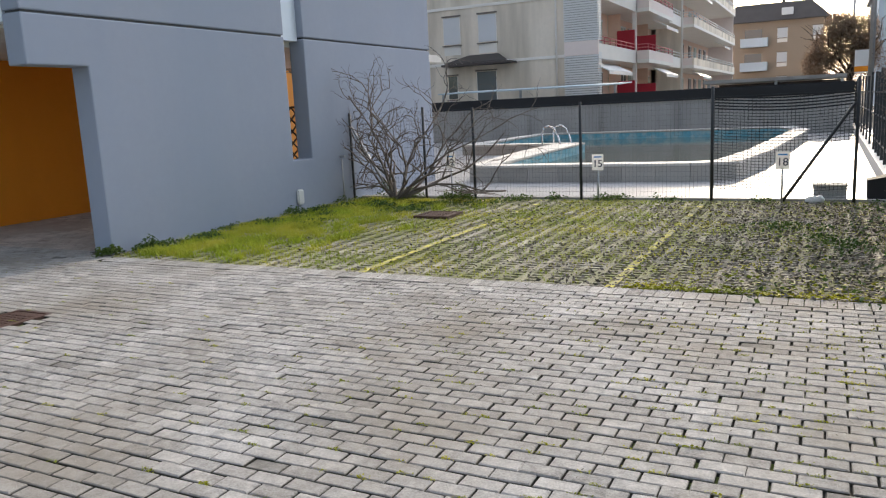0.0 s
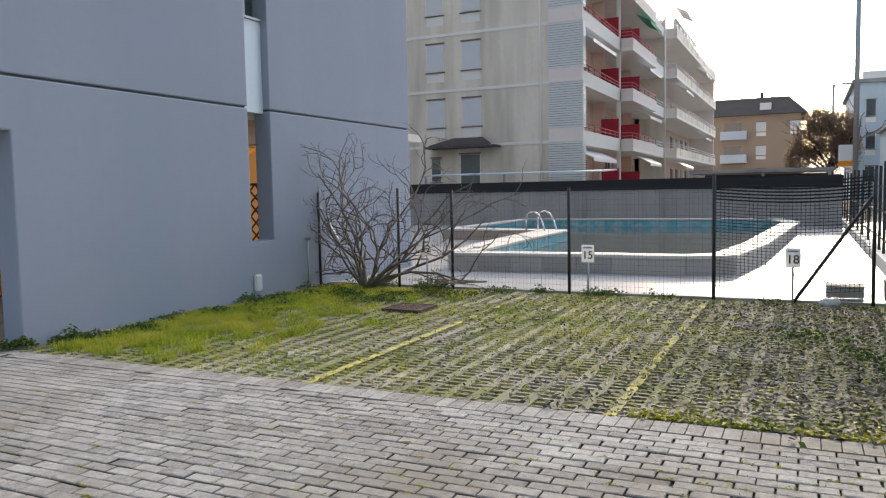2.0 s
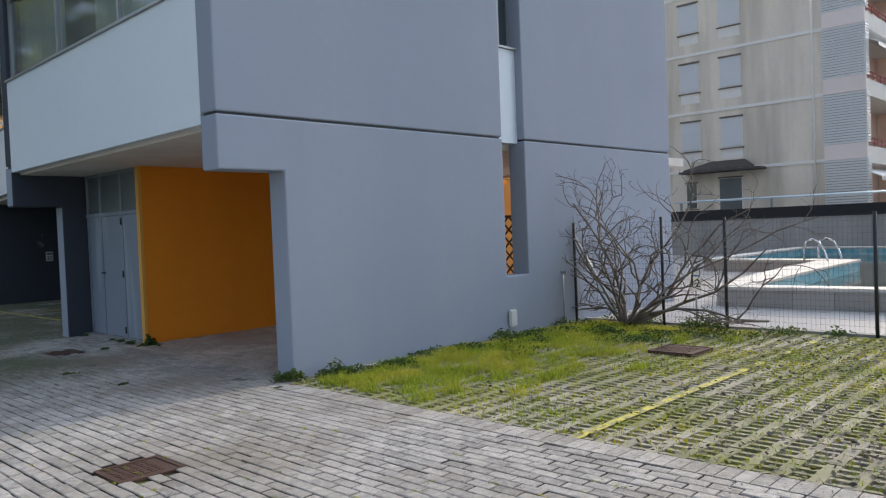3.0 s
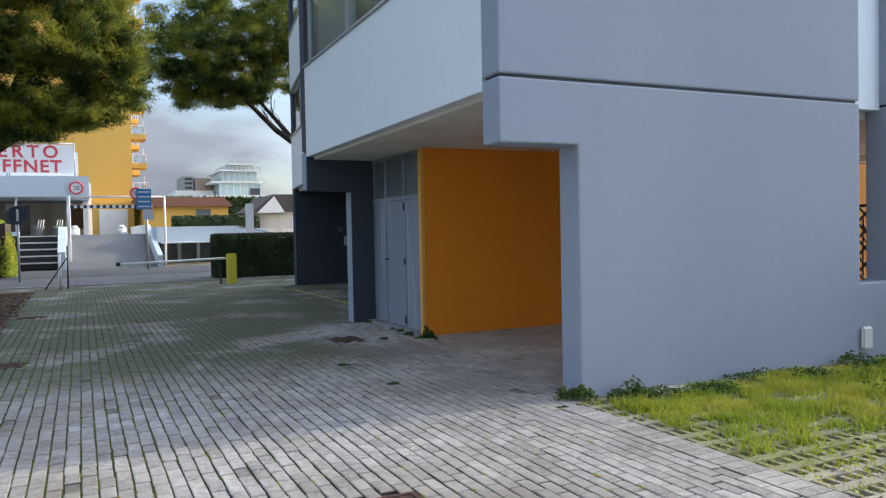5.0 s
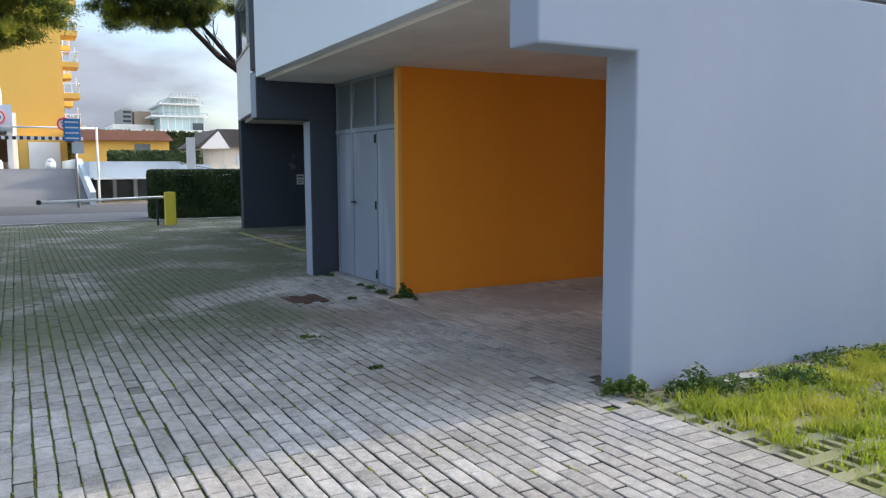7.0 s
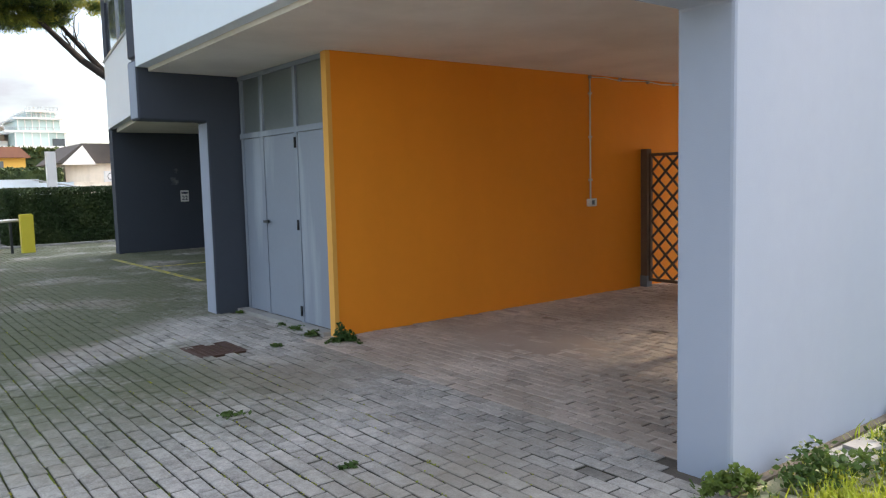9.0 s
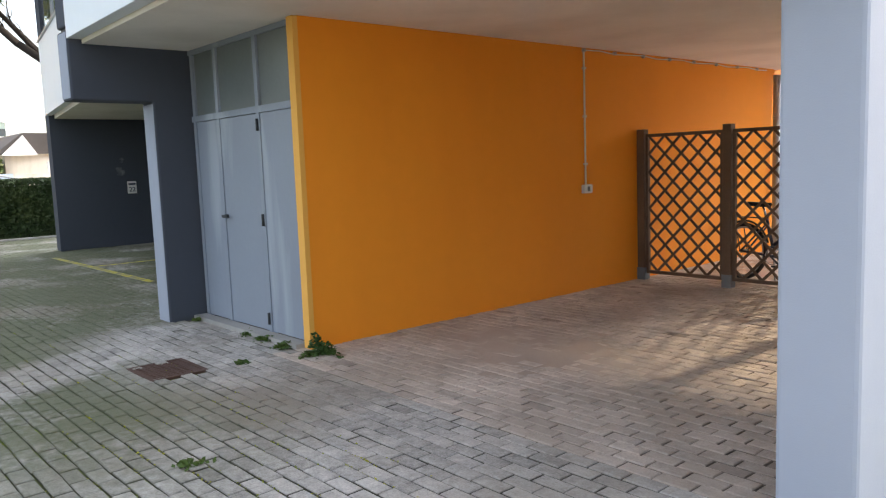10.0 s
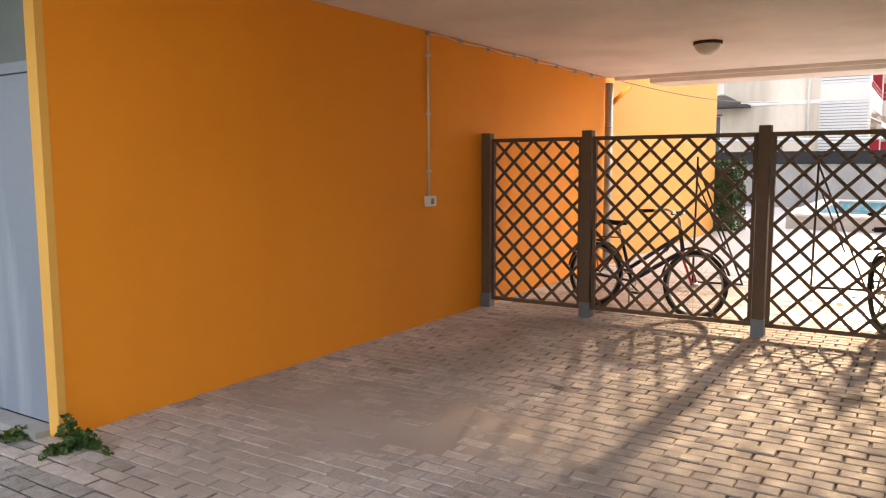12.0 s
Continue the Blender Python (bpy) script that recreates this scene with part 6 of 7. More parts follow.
    part("entrance_wall", merge_boxes([(-87.99, -84, 3.2, 7.2, 1.45, 4.6)]), "tower", t)
    part("doorway", merge_boxes([(-83.99, -83.9, 4.0, 6.6, 1.5, 4.0)]), "band", t)
    for k in range(9):
        z = 5.95 + k * 3.02
        for xa, xb in ((-91.5, -88.1), (-102.5, -98.6)):
            bal = new("balcony")
            bal.parent = t
            bal.location = Vector((xb, 8.0, z)) - origin(t)
            part("floor_slab", merge_boxes([(xa, xb, 7.36, 8.85, z - 0.5, z)]), "tower", bal, "ochre slab")
            part("parapet", merge_boxes([(xa, xb, 8.78, 8.82, z + 0.05, z + 0.85), (xb - 0.05, xb, 7.4, 8.78, z + 0.05, z + 0.85)]), "clear", bal, "clear glass parapet")
            part("rail", merge_boxes([(xa, xb + 0.02, 8.74, 8.86, z + 0.88, z + 0.98), (xb - 0.08, xb + 0.03, 7.36, 8.73, z + 0.88, z + 0.98)] + [(xb - 0.08, xb + 0.03, y, y + 0.08, z + 0.01, z + 0.87) for y in (7.4, 8.08, 8.72)] + [(xa, xa + 0.1, 8.74, 8.84, z + 0.01, z + 1.9)]), "white", bal)
            part("doorway", merge_boxes([(xa + 0.4, xb - 0.4, 7.36, 7.4, z + 0.02, z + 2.2)]), "frosted", bal)
    # garages and houses
    t = thing("low_garages", (-44, 8.5, 0), "low white garages with dark recessed doors below the wall", "garage")
    part("parapet", merge_boxes([(-46, -42, 5.75, 9.75, 1.05, 1.82)]), "bluewhite", t)
    part("roof", merge_boxes([(-52, -46.01, 6.5, 12, 1.05, 1.7)]), "bluewhite", t)
    part("canopy_edge", merge_boxes([(-42.0, -41.0, 5.9, 9.0, 1.0, 1.07)]), "white", t)
    # Recess behind the doors takes the shaded wall colour.
    part("back_wall", merge_boxes([(-46.2, -44.5, 5.75, 12, -0.05, 1.04)]), "wall_shaded", t)
    for i in range(3):
        y = 6.15 + i * 0.95
        part("garage_door", merge_boxes([(-44.49, -44.44, y, y + 0.75, 0.0, 0.9)]), "frosted", t)
        part("pier", merge_boxes([(-44.5, -43.9, y + 0.76, y + 0.92, -0.05, 1.04)]), "bluewhite", t)
    part("ramp_rail", rod(bmesh.new(), (-41.4, 9.4, 1.8), (-41.4, 13.5, 1.0), 0.03), "galv", t)
    t = thing("red_roof_house", (-82, 12, 0), "low yellow house with a red tiled roof", "building")
    part("wall", merge_boxes([(-88, -80, 7.8, 15.7, 0, 4.09)]), "tower", t)
    bm = bmesh.new()
    prism(bm, [(-79.4, 7.2, 4.1), (-79.4, 16.0, 4.1), (-79.4, 16.0, 4.2), (-79.4, 15.2, 5.0), (-79.4, 7.2, 5.0)], (-9.5, 0, 0))
    part("roof", bm, "tile_roof", t, "red tiled roof")
    part("window", merge_boxes([(-79.99, -79.94, 12.6, 14.0, 2.9, 3.8)]), "frosted", t)
    t = thing("gabled_house", (-60, 17, 0), "small pale house with a dark pitched roof and white chimney", "building")
    part("wall", merge_boxes([(-66, -60, 14.6, 22, 0, 3.0)]), "beige", t)
    bm = bmesh.new()
    prism(bm, [(-59.6, 14.0, 3.0), (-59.6, 15.6, 4.3), (-59.6, 22, 4.3), (-59.6, 22, 3.0)], (-7, 0, 0))
    part("roof", bm, "roof", t)
    part("gable", prism(bmesh.new(), [(-59.5, 14.3, 2.9), (-59.5, 15.6, 4.15), (-59.5, 16.4, 2.9)], (0.1, 0, 0)), "band", t)
    part("chimney", merge_boxes([(-59.4, -58.9, 17.6, 17.95, 3.5, 5.0)]), "white", t)
    for y in (16.6, 17.55):
        ac = thing("air_conditioner", (-58.2, y + 0.4, 2.0), "white outdoor air conditioner with a round grille", "air conditioner", "air conditioners")
        part("body", merge_boxes([(-58.6, -58.2, y, y + 0.82, 1.75, 2.45)]), "white", ac)
        part("grille", ring(bmesh.new(), (-58.18, y + 0.36, 2.1), 0.22, 0.025, "x", 20, 5), "frosted", ac)
    setting("yard_wall", box(bmesh.new(), -58.6, -58.3, 10, 26, 0, 1.74), "beige")
    # white stepped hotel
    t = thing("white_hotel", (-155, 30, 0), "white stepped hotel with mint glass balconies on the skyline", "building")
    part("podium", merge_boxes([(-170, -148, 22.3, 34.9, 0, 8.5)]), "white", t)
    for y0, y1, z0, z1 in ((26.4, 34.0, 8.51, 10.9), (26.9, 33.4, 11.21, 13.1), (28.3, 32.7, 13.41, 14.3)):
        st = part("glass_storey", merge_boxes([(-165, -151, y0, y1, z0, z1)]), "mint", t, "mint green glass storey")
        part("mullions", merge_boxes([(-150.99, -150.9, y0 + j * (y1 - y0) / 6 - 0.08, y0 + j * (y1 - y0) / 6 + 0.08, z0, z1) for j in range(7)]), "white", st)
    for y0, y1, z in ((24.7, 34.6, 10.92), (26.2, 33.8, 13.12), (28.0, 33.0, 14.31)):
        part("roof_slab", merge_boxes([(-166, -150, y0, y1, z, z + 0.28)]), "white", t)
        part("railing", merge_boxes([(-150.1, -150.0, y0, y1, z + 0.75, z + 0.82)] + [(-150.1, -150.0, y0 + j * (y1 - y0 - 0.08) / 8, y0 + 0.08 + j * (y1 - y0 - 0.08) / 8, z + 0.28, z + 0.75) for j in range(9)]), "galv", t)
    part("dark_bay", merge_boxes([(-150.98, -150.6, 32.0, 33.9, 8.6, 9.9)]), "glass", t)
    t = thing("grey_blocks", (-160, 22, 0), "pale blocks on the skyline beside the hotel", "building")
    part("wall", merge_boxes([(-170, -158, 20.7, 22.5, 0, 12.7)]), "concrete", t)
    part("wall", merge_boxes([(-170, -158, 22.8, 25.8, 0, 12.3)]), "tan_render", t)
    part("wall", merge_boxes([(-172, -157, 19.0, 26.2, 0, 9.8)]), "band", t)
    for k in range(3):
        part("window_band", merge_boxes([(-157.99, -157.9, 20.9, 22.3, 10.2 + k * 0.85, 10.6 + k * 0.85)]), "glass", t)
    part("wall", merge_boxes([(-170, -150, 8.0, 14.0, 0, 9.0)]), "mint", t)

    # signs and barrier
    t = thing("barrier", (-24.5, 6.35, 0), "yellow barrier post with a long white boom across the drive", "barrier")
    b = merge_boxes([(-24.62, -24.38, 6.14, 6.40, -0.02, 0.86)])
    bmesh.ops.bevel(b, geom=b.edges, offset=0.02, segments=2, affect="EDGES")
    part("cabinet", b, "yellow", t, "bright yellow cabinet")
    part("boom", rod(bmesh.new(), (-24.5, 6.12, 0.73), (-24.5, 3.28, 0.66), 0.035), "white", t)
    part("boom_end", disc(bmesh.new(), (-24.55, 3.24, 0.66), 0.06, 0.1, "x", 14), "post", t)
    part("support", merge_boxes([(-24.53, -24.48, 5.93, 5.98, -0.02, 0.69)]), "post", t)
    t = thing("gate_posts", (-25.5, 2.2, 0), "thin metal gate posts with a diagonal brace beside the drive", "post")
    part("post", rod(bmesh.new(), (-25.5, 1.79, -0.02), (-25.5, 1.79, 0.96), 0.035), "white", t)
    part("post", rod(bmesh.new(), (-25.4, 1.99, -0.02), (-25.4, 1.99, 1.2), 0.02), "post", t)
    part("brace", rod(bmesh.new(), (-25.4, 1.97, 0.85), (-25.3, 1.42, 0.0), 0.018), "post", t)
    t = thing("round_road_sign", (-30, 0.5, 0), "round blue road sign with a white arrow on a grey post", "road sign")
    part("post", rod(bmesh.new(), (-30, 0.52, -0.02), (-30, 0.52, 2.4), 0.035), "galv", t)
    part("disc", disc(bmesh.new(), (-29.95, 0.52, 2.16), 0.30, 0.02, "x", 28), "ink", t)
    part("arrow", merge_boxes([(-29.928, -29.92, 0.485, 0.555, 1.97, 2.36)]), "white", t)
    t = thing("height_limit_bar", (-40.6, 4, 0), "striped height bar hung across the ramp on thin posts", "height bar")
    part("post", rod(bmesh.new(), (-40.6, 1.9, 0), (-40.6, 1.9, 3.3), 0.05), "white", t)
    part("post", rod(bmesh.new(), (-40.6, 6.0, 0), (-40.6, 6.0, 3.3), 0.05), "white", t)
    part("cross_bar", rod(bmesh.new(), (-40.6, 1.9, 3.25), (-40.6, 6.0, 3.25), 0.04), "white", t)
    part("warning_bar", merge_boxes([(-40.63, -40.57, 1.95 + k * 0.27, 2.085 + k * 0.27, 2.72, 2.86) for k in range(13)]), "ink", t, "dark stripe")
    part("warning_bar", merge_boxes([(-40.63, -40.57, 2.085 + k * 0.27, 2.22 + k * 0.27, 2.72, 2.86) for k in range(13)]), "white", t, "white stripe")
    for y, z, x in ((2.2, 3.95, -45.9), (4.75, 3.4, -40.5)):
        s = thing("speed_limit_sign", (x, y, z), "round white sign with a red rim and the number 20", "road sign", "speed limit signs")
        part("disc", disc(bmesh.new(), (x, y, z), 0.34 if x < -42 else 0.29, 0.02, "x", 26), "white", s)
        part("rim", ring(bmesh.new(), (x + 0.02, y, z), 0.30 if x < -42 else 0.25, 0.045, "x", 26, 6), "red_ink", s)
        part("bracket", rod(bmesh.new(), (x - 0.01, y, z), (x - 0.01, y, 3.25 if x > -42 else 2.9), 0.025) if x > -42 else rod(bmesh.new(), (x - 0.6, y, z), (x, y, z), 0.02), "galv", s)
        letters("20", (x + 0.024, y, z - 0.02), 0.3 if x < -42 else 0.26, 90, "ink", s)
    t = thing("information_boards", (-36, 4.9, 0), "blue and white information boards on a post", "sign")
    part("post", rod(bmesh.new(), (-36, 4.85, 0), (-36, 4.85, 3.3), 0.05), "galv", t)
    part("board", merge_boxes([(-35.95, -35.9, 4.46, 5.04, 2.52, 3.36)]), "blue", t)
    part("board", merge_boxes([(-35.95, -35.9, 4.72, 5.13, 2.06, 2.48)]), "bluewhite", t)
    for k in range(4):
        part("line_of_print", merge_boxes([(-35.895, -35.89, 4.52, 4.98, 2.6 + k * 0.2, 2.66 + k * 0.2)]), "white", t)
    t = thing("white_pillar_sign", (-34, 8.7, 0), "slim white pillar with a small notice", "sign")
    part("pillar", merge_boxes([(-34.1, -33.9, 8.55, 8.85, 0, 2.65)]), "white", t)


street()


def clipped_hedge(name, x0, x1, y0, y1, h, n, seed, label, leaf="hedge_green", size=0.045):
    rng = np.random.default_rng(seed)
    t = thing(name, ((x0 + x1) / 2, (y0 + y1) / 2, 0), label, "hedge")
    # Added solid core; in hedge_core colour it stands for the shaded inside.
    part("inner_mass", merge_boxes([(x0 + 0.14, x1 - 0.14, y0 + 0.14, y1 - 0.14, 0, h - 0.14)]), leaf if leaf == "hedge_green" else "hedge_core", t, "solid dark core that fills the hedge")
    c = rng.uniform(0, 1, (n, 3)) * (x1 - x0, y1 - y0, h) + (x0, y0, 0)
    f = rng.integers(0, 5, n)
    e = np.abs(rng.normal(0, 0.07, n)) - 0.03
    c[f == 0, 0] = x0 + e[f == 0]
    c[f == 1, 0] = x1 - e[f == 1]
    c[f == 2, 1] = y0 + e[f == 2]
    c[f == 3, 1] = y1 - e[f == 3]
    c[f == 4, 2] = h - e[f == 4]
    if name.startswith("round"):
        k = 1 - 0.42 * (c[:, 2] / h) ** 3
        for i, (a, b) in enumerate(((x0, x1), (y0, y1))):
            c[:, i] = (a + b) / 2 + (c[:, i] - (a + b) / 2) * k + rng.normal(0, 0.05, n)
    v, q = scatter_quads(c, size, rng, 0, 0.6)
    raw("leaves", v, q, leaf, t)


clipped_hedge("clipped_hedge", -28.4, -26.9, 6.3, 12, 1.4, 34000, 31, "clipped dark green hedge by the gate")
clipped_hedge("round_shrub_hedge", -36.5, -33.6, -2.0, 0.0, 2.1, 9000, 32, "bright green bushy hedge beside the planter", "grass", 0.06)
clipped_hedge("far_hedge", -100, -97, 8, 60, 5.6, 9000, 33, "distant line of dark green trees", "hedge_green", 0.5)
clipped_hedge("yard_shrubs", -62, -58.8, 8.5, 14.2, 2.7, 5000, 34, "grey-green garden shrubs behind the wall", "hedge_green", 0.12)


clipped_hedge("terrace_shrub", -12.3, -11.0, 20.95, 21.6, 1.45, 3500, 35, "dark green shrub at the end of the terrace")


def pine(at, height, crown, limbs, seed, label, lean=(0, 0)):
    """An umbrella pine: forked trunk, limbs that rise to clumps of needles. crown: list of (x, y, z, radius)."""
    rng, r2 = np.random.default_rng(seed), random.Random(seed)
    t = thing("umbrella_pine", (*at, 0), label, "tree", "umbrella pines")
    bm = bmesh.new()
    p = Vector((*at, -0.06))
    path = [p]
    for k in range(7):
        path.append(p + Vector((lean[0] * (k + 1) / 7 + r2.gauss(0, 0.07), lean[1] * (k + 1) / 7 + r2.gauss(0, 0.07), height * (k + 1) / 7)))
    for k, (a, b) in enumerate(zip(path, path[1:])):
        rod(bm, a, b, 0.27 - 0.017 * k, 0.27 - 0.017 * (k + 1), 12)
    part("trunk", bm, "bark", t)
    for c in limbs:
        s = path[-2 if c[3] else -3]
        e = Vector(c[:3])
        bm = bmesh.new()
        m = s.lerp(e, 0.5) + Vector((0, 0, -0.35))
        rod(bm, s, m, 0.17, 0.12, 8), rod(bm, m, e, 0.12, 0.04, 8)
        for k in range(5):
            q = m.lerp(e, r2.random())
            branches(bm, q, (e - m).normalized() + Vector((r2.gauss(0, 0.5), r2.gauss(0, 0.5), 0.4)), 0.9, 0.03, 1, r2, 0.5, 0.3, 5)
        part("limb", bm, "bark", t)
    cs = []
    for x, y, z, r in crown:
        m = int(31 * r * r) + 6
        for k in range(m):
            d = rng.normal(size=3)
            d /= np.linalg.norm(d)
            if d[2] < -0.5:
                d[2] *= 0.4
            cc = np.array((x, y, z)) + d * (r, r, r * 0.55) * rng.uniform(0.72, 1.15)
            n = rng.integers(130, 270)
            cs.append(cc + rng.normal(size=(n, 3)) * (0.15, 0.15, 0.085))
    c = np.concatenate(cs)
    v, q = scatter_quads(c, 0.085, rng, 0.0, 0.15)
    raw("crown", v, q, "pine", t)


pine((-27.2, -0.95), 4.3, [(-26.8, 0.9, 5.0, 1.1), (-26.8, 2.4, 4.95, 1.0), (-27.2, 3.3, 5.6, 1.1), (-26.6, -0.4, 5.3, 1.1), (-27.2, -0.8, 7.0, 2.3), (-26.8, 1.6, 6.9, 1.9), (-27.0, 2.9, 6.3, 1.3), (-26.6, 2.3, 8.4, 1.6), (-28.5, -2.8, 6.8, 2.2), (-25.6, 0.2, 8.4, 2.0), (-26.4, -1.8, 5.6, 1.4), (-26.6, 1.2, 5.3, 0.9), (-26.8, 3.1, 7.6, 1.2), (-26.7, 3.5, 6.9, 0.7), (-26.9, 0.2, 6.0, 1.5), (-26.7, -1.0, 7.8, 1.8), (-26.8, 0.9, 4.55, 0.75), (-26.9, 1.8, 4.85, 0.7), (-26.8, 0.1, 4.7, 0.8), (-27.1, -1.0, 4.9, 0.9), (-26.9, 2.35, 5.3, 0.7), (-26.9, 3.5, 6.7, 0.8), (-26.8, 3.0, 5.8, 0.8), (-26.8, 2.3, 4.95, 0.75), (-26.8, 1.4, 4.45, 0.7), (-26.8, 0.4, 4.3, 0.6)],
     [(-26.8, 2.7, 6.4, 1), (-26.6, 1.0, 6.4, 1), (-26.6, -1.2, 6.2, 1), (-28.3, -2.6, 6.4, 0), (-26, 0.1, 8, 1)], 51, "umbrella pine with dark trunk and wide crown by the parked car", (0, 0.75))
pine((-33.2, 12.2), 4.6, [(-32.5, 6.7, 8.3, 1.9), (-32.6, 8.8, 8.9, 2.1), (-32.2, 7.8, 7.3, 1.0), (-32.0, 10.4, 9.4, 2.0), (-34, 12.6, 9.6, 2.6), (-32.8, 6.1, 8.9, 0.9), (-33, 9, 10.8, 2.4), (-32.1, 6.6, 7.4, 1.1), (-32.2, 9.2, 7.4, 1.0), (-32.4, 6.0, 9.6, 1.1), (-33.0, 8.6, 7.0, 0.8), (-33.2, 9.9, 8.2, 1.0), (-33, 6.3, 7.1, 1.0), (-33, 6.6, 6.6, 0.7), (-33, 7.7, 6.75, 0.85), (-33, 8.5, 6.85, 0.6), (-33, 5.4, 7.7, 0.8)],
     [(-33.0, 8.5, 7.35, 1), (-32.5, 7.0, 8.0, 1), (-33.0, 10.5, 8.6, 1), (-34, 12.8, 8.8, 1)], 52, "umbrella pine rising behind the grey building")


def far_tree():
    t = thing("bare_oak", (1.2, 58, 0), "large bare brown tree standing before the pale blocks", "tree")
    r2, rng = random.Random(9), np.random.default_rng(9)
    part("trunk", rod(bmesh.new(), (1.3, 58, -0.05), (1.3, 58, 3.0), 0.25, 0.18, 10), "bark", t)
    bm = bmesh.new()
    for k in range(9):
        a = r2.uniform(0, 6.28)
        branches(bm, (1.3, 58, 2.2), Vector((math.cos(a), math.sin(a) * 0.5, 0.9)).normalized(), 2.6, 0.09, 2, r2, 0.5, 0.3, 5)
    part("limbs", bm, "bark", t)
    cs = []
    for x, z, r in ((1.0, 4.8, 1.6), (0.0, 4.2, 1.2), (-0.6, 3.2, 1.0), (1.9, 5.2, 1.1), (1.6, 3.4, 1.5), (0.6, 5.6, 0.9), (2.1, 3.9, 1.0)):
        d = rng.normal(size=(5500, 3))
        d /= np.linalg.norm(d, axis=1)[:, None]
        cs.append(np.array((x, 58, z)) + d * r * rng.uniform(0.3, 1.05, (5500, 1)) ** 0.6 + rng.normal(size=(5500, 3)) * 0.12)
    v, q = scatter_quads(np.concatenate(cs), 0.08, rng, 0, 0.3)
    raw("crown", v, q, "twig_haze", t)


far_tree()


def car():
    t = thing("parked_car", (-18.3, -1.2, 0), "silver compact off-roader parked nose away beside the paving", "car")
    cx = -18.3
    # stations along the car, rear to front: y, sill z, belt z, roof z, half width at sill, belt and roof
    st = [(1.00, 0.50, 0.86, 0.90, 0.74, 0.72, 0.60), (0.93, 0.34, 0.92, 1.02, 0.84, 0.82, 0.60), (0.72, 0.28, 0.98, 1.34, 0.88, 0.88, 0.58), (0.45, 0.26, 1.0, 1.50, 0.90, 0.90, 0.60), (-0.4, 0.25, 0.98, 1.56, 0.90, 0.90, 0.62), (-1.3, 0.25, 0.95, 1.53, 0.90, 0.90, 0.62), (-1.9, 0.25, 0.93, 1.20, 0.90, 0.89, 0.60), (-2.4, 0.26, 0.92, 0.98, 0.89, 0.86, 0.66), (-3.1, 0.28, 0.82, 0.86, 0.86, 0.80, 0.60), (-3.35, 0.35, 0.66, 0.68, 0.74, 0.70, 0.5)]
    bm = bmesh.new()
    rows = []
    for y, zs, zb, zr, ws, wb, wr in st:
        half = [(0, zs), (ws * 0.92, zs), (ws, zs + 0.14), (wb + 0.01, (zs + zb) / 2 + 0.06), (wb, zb), (wb * 0.5 + wr * 0.5, (zb + zr) / 2), (wr, zr - 0.04), (wr * 0.8, zr), (0, zr + 0.02)]
        full = [(x, z) for x, z in half] + [(-x, z) for x, z in half[-2:0:-1]]
        rows.append([bm.verts.new((cx + x, y, z)) for x, z in full])
    n = len(rows[0])
    for a, b in zip(rows, rows[1:]):
        for k in range(n):
            bm.faces.new((a[k], a[(k + 1) % n], b[(k + 1) % n], b[k])).smooth = True
    bm.faces.new(rows[0][::-1]), bm.faces.new(rows[-1])
    part("body", bm, "silver", t)
    bm = bmesh.new()
    for s in (1, -1):
        prism(bm, [(cx + s * 0.885, 0.42, 1.04), (cx + s * 0.885, -1.75, 1.0), (cx + s * 0.665, -1.35, 1.43), (cx + s * 0.665, 0.30, 1.43)], (s * 0.012, 0, 0))
    part("side_glass", bm, "glass", t)
    part("rear_window", prism(bmesh.new(), [(cx - 0.58, 0.90, 1.05), (cx + 0.58, 0.90, 1.05), (cx + 0.5, 0.72, 1.34), (cx - 0.5, 0.72, 1.34)], (0, 0.025, 0.01)), "glass", t)
    b = merge_boxes([(cx - 0.84, cx + 0.84, 0.80, 1.03, 0.30, 0.56)])
    bmesh.ops.bevel(b, geom=b.edges, offset=0.05, segments=2, affect="EDGES")
    part("rear_bumper", b, "rubber", t, "black plastic bumper")
    for s in (1, -1):
        b = merge_boxes([(cx + s * 0.74 - 0.12, cx + s * 0.74 + 0.12, 0.72, 0.965, 0.80, 0.95)])
        bmesh.ops.bevel(b, geom=b.edges, offset=0.03, segments=2, affect="EDGES")
        part("tail_light", b, "lens", t, "red tail light")
    part("spoiler", merge_boxes([(cx - 0.56, cx + 0.56, 0.55, 0.84, 1.47, 1.50)]), "silver", t)
    for y in (0.26, -2.55):
        for s in (1, -1):
            x = cx + s * 0.80
            w = part("tyre", ring(bmesh.new(), (x, y, 0.34), 0.24, 0.10, "x", 30, 8), "rubber", t)
            part("rim", disc(bmesh.new(), (x + s * 0.05 - 0.02, y, 0.34), 0.19, 0.04, "x", 20), "galv", w)
            part("wheel_arch", ring(bmesh.new(), (cx + s * 0.885, y, 0.36), 0.39, 0.03, "x", 18, 5, 0.5, 0.0), "rubber", t)

    t.location, t.rotation_euler = (-18.25, -1.5, 0), (0, 0, radians(-25))


car()
setting("leaf_strip", box(bmesh.new(), -24.6, -13.0, -6, 1.1, -0.013, 0.006), "brown_soil")


